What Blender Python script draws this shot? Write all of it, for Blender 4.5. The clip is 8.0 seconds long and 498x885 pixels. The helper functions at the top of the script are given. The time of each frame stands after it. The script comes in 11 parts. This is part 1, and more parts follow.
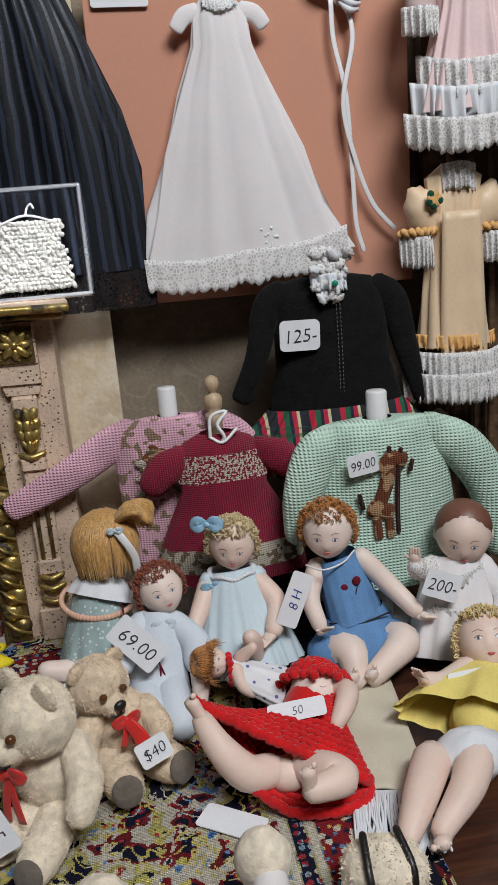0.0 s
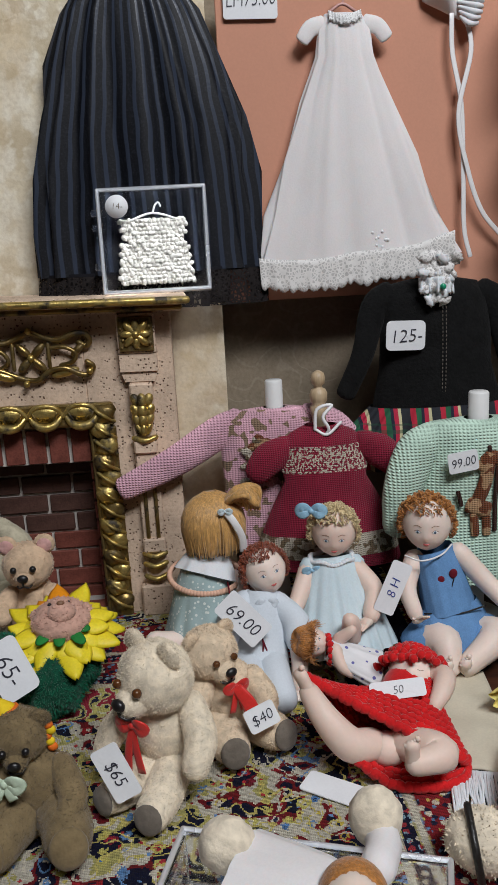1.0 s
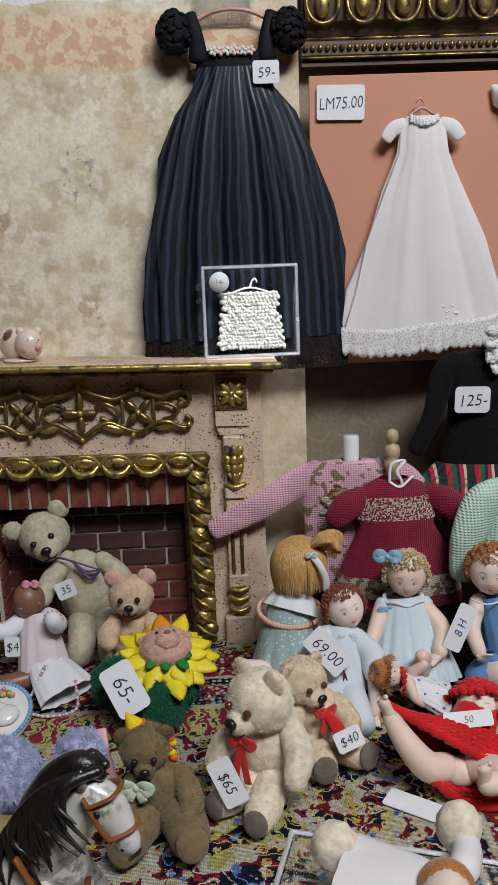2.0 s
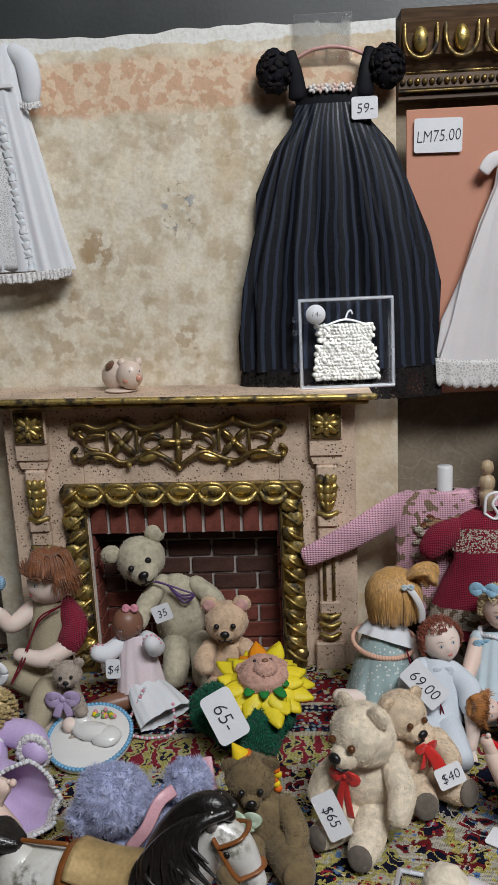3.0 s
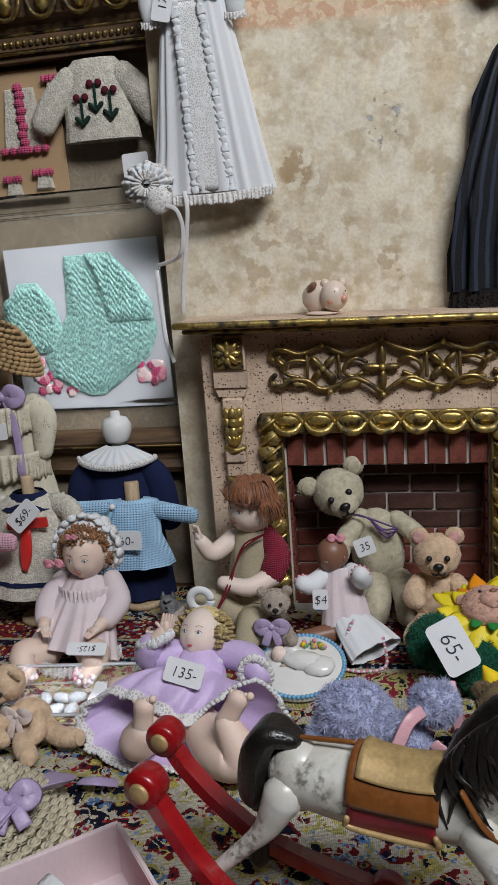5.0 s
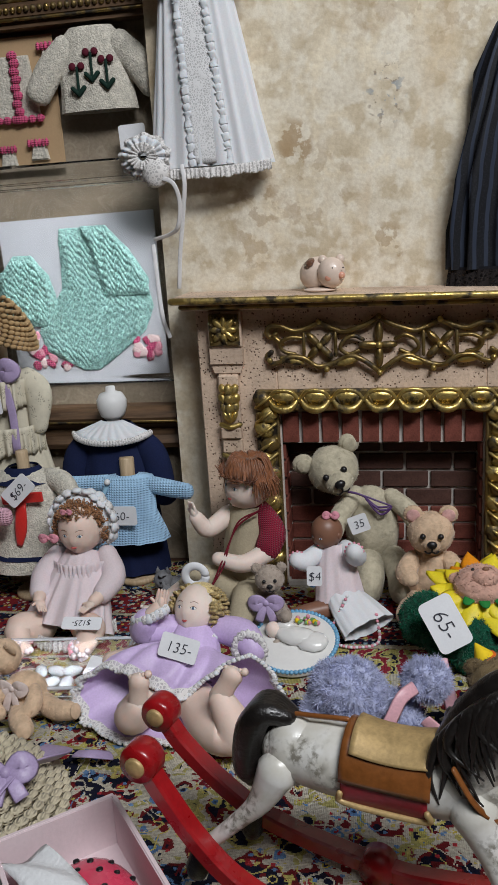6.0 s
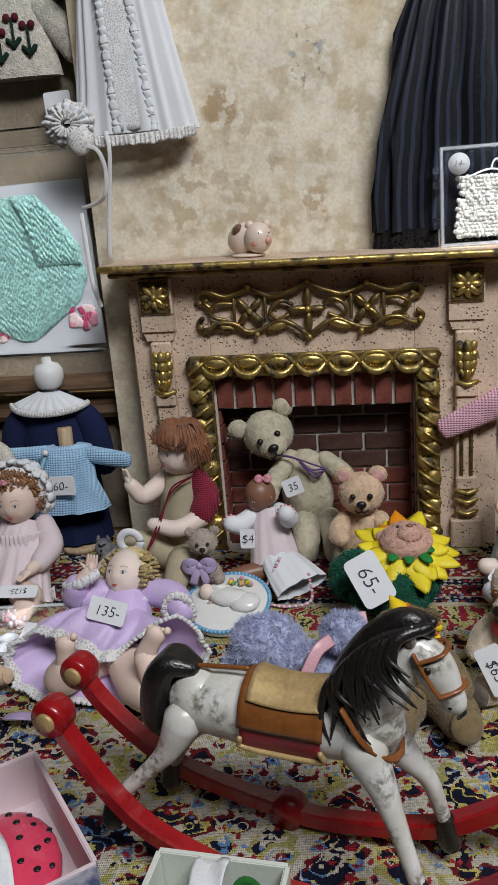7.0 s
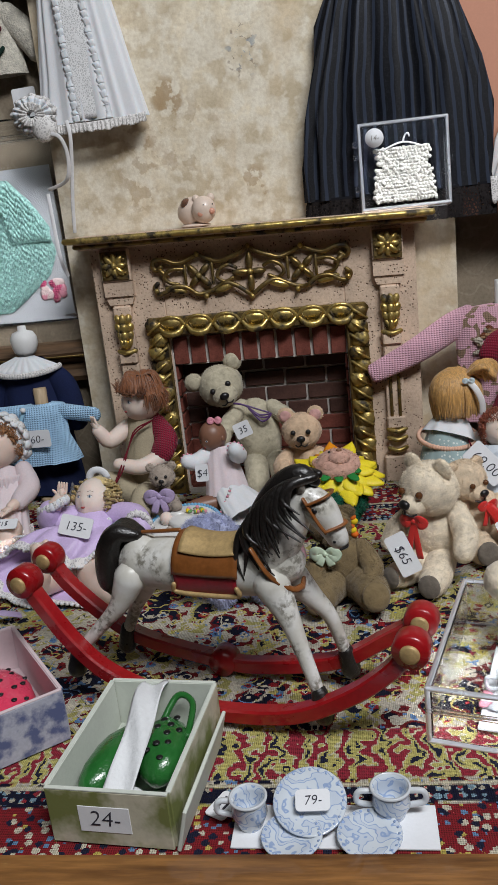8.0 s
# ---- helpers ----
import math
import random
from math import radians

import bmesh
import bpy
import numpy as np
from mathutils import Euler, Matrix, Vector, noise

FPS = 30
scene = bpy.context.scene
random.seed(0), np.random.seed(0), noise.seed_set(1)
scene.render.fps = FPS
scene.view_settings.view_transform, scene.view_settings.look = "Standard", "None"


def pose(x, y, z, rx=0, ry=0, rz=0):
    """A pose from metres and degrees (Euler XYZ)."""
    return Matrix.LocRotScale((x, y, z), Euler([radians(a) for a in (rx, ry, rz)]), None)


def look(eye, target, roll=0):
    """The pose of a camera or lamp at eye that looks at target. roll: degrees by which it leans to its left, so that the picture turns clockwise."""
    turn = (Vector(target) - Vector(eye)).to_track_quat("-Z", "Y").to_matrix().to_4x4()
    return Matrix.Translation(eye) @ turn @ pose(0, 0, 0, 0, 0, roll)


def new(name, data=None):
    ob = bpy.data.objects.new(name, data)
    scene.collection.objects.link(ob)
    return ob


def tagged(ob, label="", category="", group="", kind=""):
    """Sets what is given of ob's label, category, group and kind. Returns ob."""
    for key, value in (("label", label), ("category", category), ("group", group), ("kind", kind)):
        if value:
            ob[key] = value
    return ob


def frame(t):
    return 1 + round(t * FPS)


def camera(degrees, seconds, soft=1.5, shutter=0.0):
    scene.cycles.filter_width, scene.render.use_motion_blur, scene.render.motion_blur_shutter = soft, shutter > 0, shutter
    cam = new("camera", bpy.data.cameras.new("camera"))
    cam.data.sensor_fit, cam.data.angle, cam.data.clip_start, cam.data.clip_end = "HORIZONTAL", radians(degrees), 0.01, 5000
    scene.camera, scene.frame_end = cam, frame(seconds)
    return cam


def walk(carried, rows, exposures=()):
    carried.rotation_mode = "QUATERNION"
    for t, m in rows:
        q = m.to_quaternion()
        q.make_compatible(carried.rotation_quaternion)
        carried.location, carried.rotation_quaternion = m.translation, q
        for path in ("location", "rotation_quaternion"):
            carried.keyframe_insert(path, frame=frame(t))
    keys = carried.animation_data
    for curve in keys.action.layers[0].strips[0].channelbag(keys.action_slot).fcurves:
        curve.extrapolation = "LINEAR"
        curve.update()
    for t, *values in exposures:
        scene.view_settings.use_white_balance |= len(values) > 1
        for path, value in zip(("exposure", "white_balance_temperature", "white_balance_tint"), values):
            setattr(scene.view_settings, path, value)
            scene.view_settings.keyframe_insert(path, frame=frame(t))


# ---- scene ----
cam = camera(34.67, 8.0)
# seconds, place in metres, turn in degrees; z = 0 is the rug
ROWS = [
    (0, 0.1514, -0.4428, 0.2298, 74.21, 4.54, -9.29),
    (0.5, 0.1448, -0.4513, 0.2415, 74.82, 3.75, -6.27),
    (1, 0.1232, -0.4612, 0.2281, 75.04, 2.97, -4.50),
    (1.2, 0.1087, -0.4722, 0.2261, 75.35, 2.35, -4.33),
    (2.3, 0.0871, -0.5139, 0.2713, 77.08, 2.10, -1.17),
    (2.5, 0.0852, -0.5145, 0.2741, 77.14, 2.08, -0.53),
    (3, 0.0671, -0.5128, 0.2776, 77.29, 2.58, 2.26),
    (3.5, 0.0562, -0.5110, 0.2700, 78.06, 3.03, 5.27),
    (4, 0.0273, -0.5116, 0.2693, 78.01, 3.28, 6.55),
    (4.5, 0.0090, -0.5081, 0.2621, 77.85, 3.62, 7.98),
    (5, -0.0004, -0.5055, 0.2372, 76.92, 4.05, 9.51),
    (5.2, -0.0135, -0.5121, 0.2409, 76.77, 4.12, 9.83),
    (6.3, 0.0037, -0.5036, 0.2367, 74.03, 3.33, 9.01),
    (6.5, 0.0072, -0.5066, 0.2326, 73.46, 3.84, 8.55),
    (7, 0.0265, -0.5080, 0.2338, 73.00, 4.41, 7.19),
    (7.5, 0.0307, -0.5212, 0.2114, 73.02, 4.95, 6.37),
    (8, 0.0604, -0.5805, 0.2066, 73.75, 6.03, 6.11),
]
walk(cam, [(t, pose(*r)) for t, *r in ROWS], [(0, -0.04), (4, 0.0), (5.2, 0.06), (6.3, 0.10), (8, 0.06)])

# ---- light: a shop with ceiling panels, and the display case's own lamp ----
world = bpy.data.worlds.new("shop_air")
world.use_nodes = True
world.node_tree.nodes["Background"].inputs[0].default_value = (0.75, 0.8, 0.85, 1)
world.node_tree.nodes["Background"].inputs[1].default_value = 0.01
scene.world = world


def area_lamp(name, eye, target, sx, sy, watts, colour):
    d = bpy.data.lights.new(name, "AREA")
    d.shape, d.size, d.size_y, d.energy, d.color = "RECTANGLE", sx, sy, watts, colour
    ob = new(name, d)
    ob.matrix_world = look(eye, target)
    return ob


area_lamp("case_lamp", (0.42, -0.76, 0.96), (0.08, -0.04, 0.14), 0.50, 0.20, 10.4, (0.95, 0.965, 1.0))
area_lamp("ceiling_panel", (0.30, -1.2, 1.85), (0, -0.1, 0.1), 1.2, 0.6, 8.0, (0.90, 0.95, 1.0))


# ---- materials ----
class Nodes:
    """A node material, with short calls for the usual nodes."""

    def __init__(self, name, rough=0.6, metal=0.0):
        self.mat = bpy.data.materials.new(name)
        self.mat.use_nodes = True
        self.t = self.mat.node_tree
        self.b = self.t.nodes["Principled BSDF"]
        self.b.inputs["Roughness"].default_value = rough
        self.b.inputs["Metallic"].default_value = metal
        self.tc = self.t.nodes.new("ShaderNodeTexCoord")
        self.co = self.tc.outputs["Object"]

    def put(self, sock, v):
        if isinstance(v, bpy.types.NodeSocket):
            self.t.links.new(v, sock)
        elif v is not None:
            if hasattr(sock.default_value, "__len__") and not hasattr(v, "__len__"):
                v = (v, v, v, 1)[: len(sock.default_value)]
            if hasattr(v, "__len__") and len(v) == 3 and len(sock.default_value) == 4:
                v = (*v, 1)
            sock.default_value = v

    def scaled(self, s, rot=(0, 0, 0), co=None):
        n = self.t.nodes.new("ShaderNodeMapping")
        self.put(n.inputs[0], co or self.co)
        n.inputs["Scale"].default_value = s if hasattr(s, "__len__") else (s, s, s)
        n.inputs["Rotation"].default_value = rot
        return n.outputs[0]

    def noise(self, scale, detail=3, co=None, rough=0.55):
        n = self.t.nodes.new("ShaderNodeTexNoise")
        self.put(n.inputs["Vector"], co or self.co)
        n.inputs["Scale"].default_value, n.inputs["Detail"].default_value, n.inputs["Roughness"].default_value = scale, detail, rough
        return n.outputs[0]

    def voronoi(self, scale, feature="F1", co=None, rand=1.0):
        n = self.t.nodes.new("ShaderNodeTexVoronoi")
        n.feature = feature
        self.put(n.inputs["Vector"], co or self.co)
        n.inputs["Scale"].default_value, n.inputs["Randomness"].default_value = scale, rand
        return n

    def wave(self, scale, axis="X", dist=0.0, co=None, profile="SIN", dscale=1.0):
        n = self.t.nodes.new("ShaderNodeTexWave")
        n.bands_direction, n.wave_profile = axis, profile
        self.put(n.inputs["Vector"], co or self.co)
        n.inputs["Scale"].default_value, n.inputs["Distortion"].default_value, n.inputs["Detail Scale"].default_value = scale, dist, dscale
        return n.outputs["Fac"]

    def xyz(self, co=None):
        n = self.t.nodes.new("ShaderNodeSeparateXYZ")
        self.put(n.inputs[0], co or self.co)
        return n.outputs

    def math(self, op, a, b=0.0, clamp=False):
        n = self.t.nodes.new("ShaderNodeMath")
        n.operation, n.use_clamp = op, clamp
        self.put(n.inputs[0], a)
        self.put(n.inputs[1], b)
        return n.outputs[0]

    def band(self, v, lo, hi, soft=0.0008):
        """1 where lo < v < hi."""
        a = self.math("DIVIDE", self.math("SUBTRACT", v, lo), soft, True)
        b = self.math("DIVIDE", self.math("SUBTRACT", hi, v), soft, True)
        return self.math("MULTIPLY", a, b)

    def ramp(self, fac, stops, constant=False):
        n = self.t.nodes.new("ShaderNodeValToRGB")
        n.color_ramp.interpolation = "CONSTANT" if constant else "LINEAR"
        e = n.color_ramp.elements
        while len(e) < len(stops):
            e.new(0.5)
        for q, (p, c) in zip(e, stops):
            q.position, q.color = p, (*c, 1) if hasattr(c, "__len__") else (c, c, c, 1)
        self.put(n.inputs[0], fac)
        return n.outputs[0]

    def mix(self, fac, a, b, kind="MIX"):
        n = self.t.nodes.new("ShaderNodeMix")
        n.data_type, n.blend_type = "RGBA", kind
        self.put(n.inputs["Factor"], fac)
        self.put(n.inputs[6], a)
        self.put(n.inputs[7], b)
        return n.outputs[2]

    def bump(self, height, strength=0.4, dist=0.0006, under=None):
        n = self.t.nodes.new("ShaderNodeBump")
        n.inputs["Strength"].default_value, n.inputs["Distance"].default_value = strength, dist
        self.put(n.inputs["Height"], height)
        if under:
            self.put(n.inputs["Normal"], under)
        self.t.links.new(n.outputs[0], self.b.inputs["Normal"])
        return n.outputs[0]

    def colour(self, c):
        self.put(self.b.inputs["Base Color"], c)

    def lace(self, cover):
        """Lets the mesh of a lace be seen through where cover is 0."""
        self.put(self.b.inputs["Alpha"], cover)


def dim(c, k):
    return tuple(min(1.0, x * k) for x in c)


def plain(name, c, rough=0.55, metal=0.0, scale=40, fine=500, var=0.22, bump=0.25, dist=0.0004, coat=0.0, sheen=0.0, trans=0.0):
    """A surface with large blotches and a fine grain."""
    n = Nodes(name, rough, metal)
    big = n.noise(scale, 4)
    small = n.noise(fine, 3)
    base = n.ramp(big, [(0.3, dim(c, 1 - var)), (0.7, dim(c, 1 + var * 0.6))])
    n.colour(n.mix(0.35, base, n.ramp(small, [(0.3, dim(c, 1 - var * 1.3)), (0.7, dim(c, 1 + var * 0.6))])))
    n.put(n.b.inputs["Roughness"], n.ramp(big, [(0.3, max(0.02, rough - 0.08)), (0.7, min(1, rough + 0.1))]))
    n.bump(small, bump, dist)
    n.b.inputs["Coat Weight"].default_value = coat
    n.b.inputs["Sheen Weight"].default_value = sheen
    if rough > 0.55 and not metal:
        n.b.inputs["Specular IOR Level"].default_value = 0.18
    if trans:
        n.b.inputs["Subsurface Weight"].default_value = trans
        n.b.inputs["Subsurface Radius"].default_value = (0.004, 0.002, 0.0015)
        n.b.inputs["Subsurface Scale"].default_value = 0.5
    return n.mat


def knit(name, c, pitch=0.0016, var=0.25, c2=None, at=0.5, patch=90, rough=0.85):
    """Rows of knitted stitches; c2: a second yarn in patches."""
    n = Nodes(name, rough)
    k = 0.314 / pitch
    warp = n.t.nodes.new("ShaderNodeVectorMath")
    warp.operation = "ADD"
    nz = n.t.nodes.new("ShaderNodeTexNoise")
    nz.inputs["Scale"].default_value = 60
    n.put(nz.inputs["Vector"], n.co)
    sc = n.t.nodes.new("ShaderNodeVectorMath")
    sc.operation = "SCALE"
    n.put(sc.inputs[0], nz.outputs["Color"])
    sc.inputs["Scale"].default_value = 0.002
    n.put(warp.inputs[0], n.co)
    n.put(warp.inputs[1], sc.outputs[0])
    a = n.wave(k, "X", 0, warp.outputs[0])
    b = n.wave(k * 1.25, "Z", 0, warp.outputs[0])
    h = n.math("MULTIPLY", a, b)
    big = n.noise(45, 3)
    col = n.ramp(big, [(0.3, dim(c, 1 - var)), (0.7, dim(c, 1 + var * 0.5))])
    if c2:
        col = n.mix(n.ramp(n.noise(patch, 1), [(at - 0.01, 0.0), (at + 0.01, 1.0)]), col, c2)
    # shade in the hollows between stitches is mixed into the yarn colour
    n.colour(n.mix(n.ramp(h, [(0.0, 0.55), (0.5, 0.0)]), col, n.mix(0.18, col, (0.0, 0.0, 0.0))))
    n.bump(h, 1.0, 0.0010)
    n.b.inputs["Specular IOR Level"].default_value = 0.15
    n.b.inputs["Sheen Weight"].default_value = 0.12
    return n.mat


def lace(name, c, cell=0.0016, cover=0.55, rough=0.8, veil=0.6):
    """Openwork of threads round small holes."""
    n = Nodes(name, rough)
    v = n.voronoi(1 / cell, "DISTANCE_TO_EDGE").outputs["Distance"]
    thick = n.noise(190, 2)
    solid = n.ramp(thick, [(cover - 0.05, 0.0), (cover + 0.03, 1.0)])
    thread = n.ramp(v, [(0.12, 1.0), (0.26, 0.0)])
    n.lace(n.math("MAXIMUM", n.math("MAXIMUM", solid, thread), veil))
    n.colour(n.ramp(n.noise(200, 3), [(0.3, dim(c, 0.88)), (0.7, c)]))
    n.bump(thick, 0.5, 0.0008)
    n.b.inputs["Specular IOR Level"].default_value = 0.15
    return n.mat


def glassy(name, tint=(0.97, 0.98, 0.99), rough=0.03):
    n = Nodes(name, rough)
    n.colour(tint)
    n.b.inputs["Transmission Weight"].default_value = 1.0
    n.b.inputs["IOR"].default_value = 1.42
    n.put(n.b.inputs["Roughness"], n.ramp(n.noise(60, 4), [(0.45, rough), (0.75, rough + 0.12)]))
    return n.mat


# ---- geometry ----
def unit(v):
    return Vector(v).normalized()


class G:
    """Gathers the faces of one mesh, each with its material."""

    def __init__(self):
        self.v, self.f, self.mi, self.mats, self.flat = [], [], [], [], set()

    def add(self, verts, faces, mat, flat=False):
        if mat not in self.mats:
            self.mats.append(mat)
        k, o = self.mats.index(mat), len(self.v)
        self.v.extend(tuple(p) for p in verts)
        for f in faces:
            if flat:
                self.flat.add(len(self.f))
            self.f.append(tuple(i + o for i in f))
            self.mi.append(k)

    def rings(self, rings, mat, closed=True, cap0=False, cap1=False, flat=False):
        n = len(rings[0])
        vs = [p for r in rings for p in r]
        fs = []
        for i in range(len(rings) - 1):
            for j in range(n if closed else n - 1):
                a, b = i * n + j, i * n + (j + 1) % n
                fs.append((a, b, b + n, a + n))
        if cap0:
            fs.append(tuple(range(n - 1, -1, -1)))
        if cap1:
            fs.append(tuple(range((len(rings) - 1) * n, len(rings) * n)))
        self.add(vs, fs, mat, flat)

    def ell(self, c, r, mat, m=None, nu=16, nv=10, lump=0.0, seed=0):
        """An ellipsoid; m turns it; lump makes it uneven."""
        r = r if hasattr(r, "__len__") else (r, r, r)
        m = m or Matrix.Identity(3)
        vs, fs = [], []
        for i in range(nv + 1):
            th = math.pi * i / nv
            for j in range(nu):
                ph = 2 * math.pi * j / nu
                d = Vector((math.sin(th) * math.cos(ph), math.sin(th) * math.sin(ph), math.cos(th)))
                k = 1 + lump * noise.noise(d * 2.3 + Vector((seed, seed * 0.7, 0))) if lump else 1
                vs.append(Vector(c) + m @ Vector((d.x * r[0] * k, d.y * r[1] * k, d.z * r[2] * k)))
        for i in range(nv):
            for j in range(nu):
                a, b = i * nu + j, i * nu + (j + 1) % nu
                if i == 0:
                    fs.append((a, b + nu, a + nu)[::-1] if False else (a, a + nu, b + nu))
                elif i == nv - 1:
                    fs.append((a, a + nu, b))
                else:
                    fs.append((a, a + nu, b + nu, b))
        self.add(vs, fs, mat)

    def tube(self, pts, rad, mat, n=10, sub=4, round_ends=True, flatten=1.0, up=(0, 0, 1)):
        """A tapered limb along a smooth line; flatten < 1 makes it a strap."""
        P = smooth_line(pts, sub)
        R = smooth_line([(r, 0, 0) for r in (rad if hasattr(rad, "__len__") else [rad] * len(pts))], sub)
        R = [max(1e-5, r.x) for r in R]
        rings = []
        side = None
        for i, p in enumerate(P):
            t = (P[min(i + 1, len(P) - 1)] - P[max(i - 1, 0)]).normalized()
            if side is None:
                side = t.cross(Vector(up))
                if side.length < 1e-3:
                    side = t.cross(Vector((0, 1, 0)))
            side = (side - t * side.dot(t)).normalized()
            nrm = side.cross(t)
            ring = [p + side * (R[i] * math.cos(a)) + nrm * (R[i] * flatten * math.sin(a)) for a in (2 * math.pi * k / n for k in range(n))]
            if round_ends and i == 0:
                for s in (0.35, 0.8):
                    rings.append([p - t * R[0] * flatten * math.sqrt(max(0, 1 - s * s)) + (q - p) * s for q in ring])
            rings.append(ring)
            if round_ends and i == len(P) - 1:
                for s in (0.8, 0.35):
                    rings.append([p + t * R[-1] * flatten * math.sqrt(max(0, 1 - s * s)) + (q - p) * s for q in ring])
        self.rings(rings, mat, True, True, True)

    def box(self, c, s, mat, m=None, bev=0.0):
        """A box with chamfered edges."""
        m = m or Matrix.Identity(3)
        h = [x / 2 for x in s]
        b = min(bev, *[x * 0.49 for x in h])
        if b <= 0:
            vs = [Vector(c) + m @ Vector((x * h[0], y * h[1], z * h[2])) for x in (-1, 1) for y in (-1, 1) for z in (-1, 1)]
            self.add(vs, [(0, 1, 3, 2), (4, 6, 7, 5), (0, 4, 5, 1), (2, 3, 7, 6), (0, 2, 6, 4), (1, 5, 7, 3)], mat, True)
            return
        rings = []
        for z, k in ((-h[2], b), (-h[2] + b, 0), (h[2] - b, 0), (h[2], b)):
            x, y = h[0] - k, h[1] - k
            ring = [(x, -y + b), (x, y - b), (x - b, y), (-x + b, y), (-x, y - b), (-x, -y + b), (-x + b, -y), (x - b, -y)]
            rings.append([Vector(c) + m @ Vector((px, py, z)) for px, py in ring])
        self.rings(rings, mat, True, True, True, True)

    def lathe(self, prof, c, mat, m=None, n=20, cap=True):
        m = m or Matrix.Identity(3)
        rings = [[Vector(c) + m @ Vector((r * math.cos(a), r * math.sin(a), z)) for a in (2 * math.pi * k / n for k in range(n))] for r, z in prof]
        self.rings(rings, mat, True, cap, cap)

    def prism(self, poly, depth, mat, m, bev=0.0):
        """A flat outline (x, z) pushed out along -y by depth, with a chamfered front."""
        cx = sum(p[0] for p in poly) / len(poly)
        cz = sum(p[1] for p in poly) / len(poly)
        rings = [[m @ Vector((x, 0, z)) for x, z in poly], [m @ Vector((x, -depth + bev, z)) for x, z in poly]]
        if bev:
            rings.append([m @ Vector((cx + (x - cx) * (1 - bev / max(1e-4, math.hypot(x - cx, z - cz))), -depth, cz + (z - cz) * (1 - bev / max(1e-4, math.hypot(x - cx, z - cz))))) for x, z in poly])
        self.rings(rings, mat, True, True, True, True)

    def sheet(self, fn, nu, nv, mat, thick=0.0006):
        """A thin bent sheet with two faces: fn(u, v) gives its places, u and v from 0 to 1."""
        P = [[Vector(fn(i / nu, j / nv)) for j in range(nv + 1)] for i in range(nu + 1)]
        N = []
        for i in range(nu + 1):
            for j in range(nv + 1):
                a = P[min(i + 1, nu)][j] - P[max(i - 1, 0)][j]
                b = P[i][min(j + 1, nv)] - P[i][max(j - 1, 0)]
                q = a.cross(b)
                N.append(q.normalized() if q.length > 1e-12 else Vector((0, 0, 1)))
        top = [p for r in P for p in r]
        low = [p - q * thick for p, q in zip(top, N)]
        w, k = nv + 1, len(top)
        fs = []
        for i in range(nu):
            for j in range(nv):
                a = i * w + j
                fs.append((a, a + w, a + w + 1, a + 1))
                fs.append((k + a, k + a + 1, k + a + w + 1, k + a + w))
        rim = [i * w for i in range(nu + 1)] + [nu * w + j for j in range(1, nv + 1)] + [i * w + nv for i in range(nu - 1, -1, -1)] + [j for j in range(nv - 1, 0, -1)]
        for a, b in zip(rim, rim[1:] + rim[:1]):
            fs.append((a, k + a, k + b, b))
        self.add(top + low, fs, mat)

    def skirt(self, levels, mat, n=64, k=0, amp=0.0, seed=0.0, m=None, fold=0.0):
        """A cloth tube: levels of (centre, half width, half depth), with k pleats that grow towards the last level."""
        m = m or Matrix.Identity(4)
        L = levels
        rings = []
        for i, (c, w, d) in enumerate(L):
            s = i / max(1, len(L) - 1)
            ring = []
            for j in range(n):
                a = 2 * math.pi * j / n
                drift = 2.6 * noise.noise(Vector((2.1 * math.cos(a), 2.1 * math.sin(a), seed + 0.5 * s)))
                q = 1 + amp * s * (0.65 + 0.7 * noise.noise(Vector((5 * math.cos(a), 5 * math.sin(a), seed)))) * math.sin(k * a + seed + drift) if k else 1
                w2 = 1 + fold * noise.noise(Vector((3 * math.cos(a) + seed, 3 * math.sin(a), c[2] * 40)))
                ring.append(m @ (Vector(c) + Vector((w * math.cos(a) * (1 + (q - 1) * 0.25) * w2, d * math.sin(a) * q * w2, 0))))
            rings.append(ring)
        self.rings(rings, mat, True)

    def fur(self, count, length, mat, seed=0, width=0.0004, only=None, droop=0.25):
        """Short tufts all over the faces made so far."""
        rnd = random.Random(seed)
        idx = [i for i in range(len(self.f)) if only is None or self.mats[self.mi[i]] in only]
        if not idx:
            return
        areas, tot = [], 0.0
        for i in idx:
            p = [Vector(self.v[q]) for q in self.f[i][:4]]
            tot += (p[1] - p[0]).cross(p[2] - p[0]).length
            areas.append(tot)
        vs, fs = [], []
        pick = np.searchsorted(np.array(areas), [rnd.random() * tot for _ in range(count)])
        for q in pick:
            p = [Vector(self.v[w]) for w in self.f[idx[min(int(q), len(idx) - 1)]][:4]]
            a, b = rnd.random(), rnd.random()
            nrm = (p[1] - p[0]).cross(p[2] - p[0])
            if nrm.length < 1e-14:
                continue
            nrm.normalize()
            at = p[0].lerp(p[1], a).lerp(p[-1].lerp(p[2], a), b)
            tip = nrm + Vector((rnd.uniform(-0.7, 0.7), rnd.uniform(-0.7, 0.7), rnd.uniform(-0.7, 0.7) - droop))
            side = tip.cross(Vector((rnd.uniform(-1, 1), rnd.uniform(-1, 1), rnd.uniform(-1, 1))))
            if side.length < 1e-6:
                continue
            side = side.normalized() * width
            o = len(vs)
            vs += [at - side - nrm * 0.0003, at + side - nrm * 0.0003, at + tip.normalized() * length * rnd.uniform(0.5, 1.1)]
            fs.append((o, o + 1, o + 2))
        self.add(vs, fs, mat)


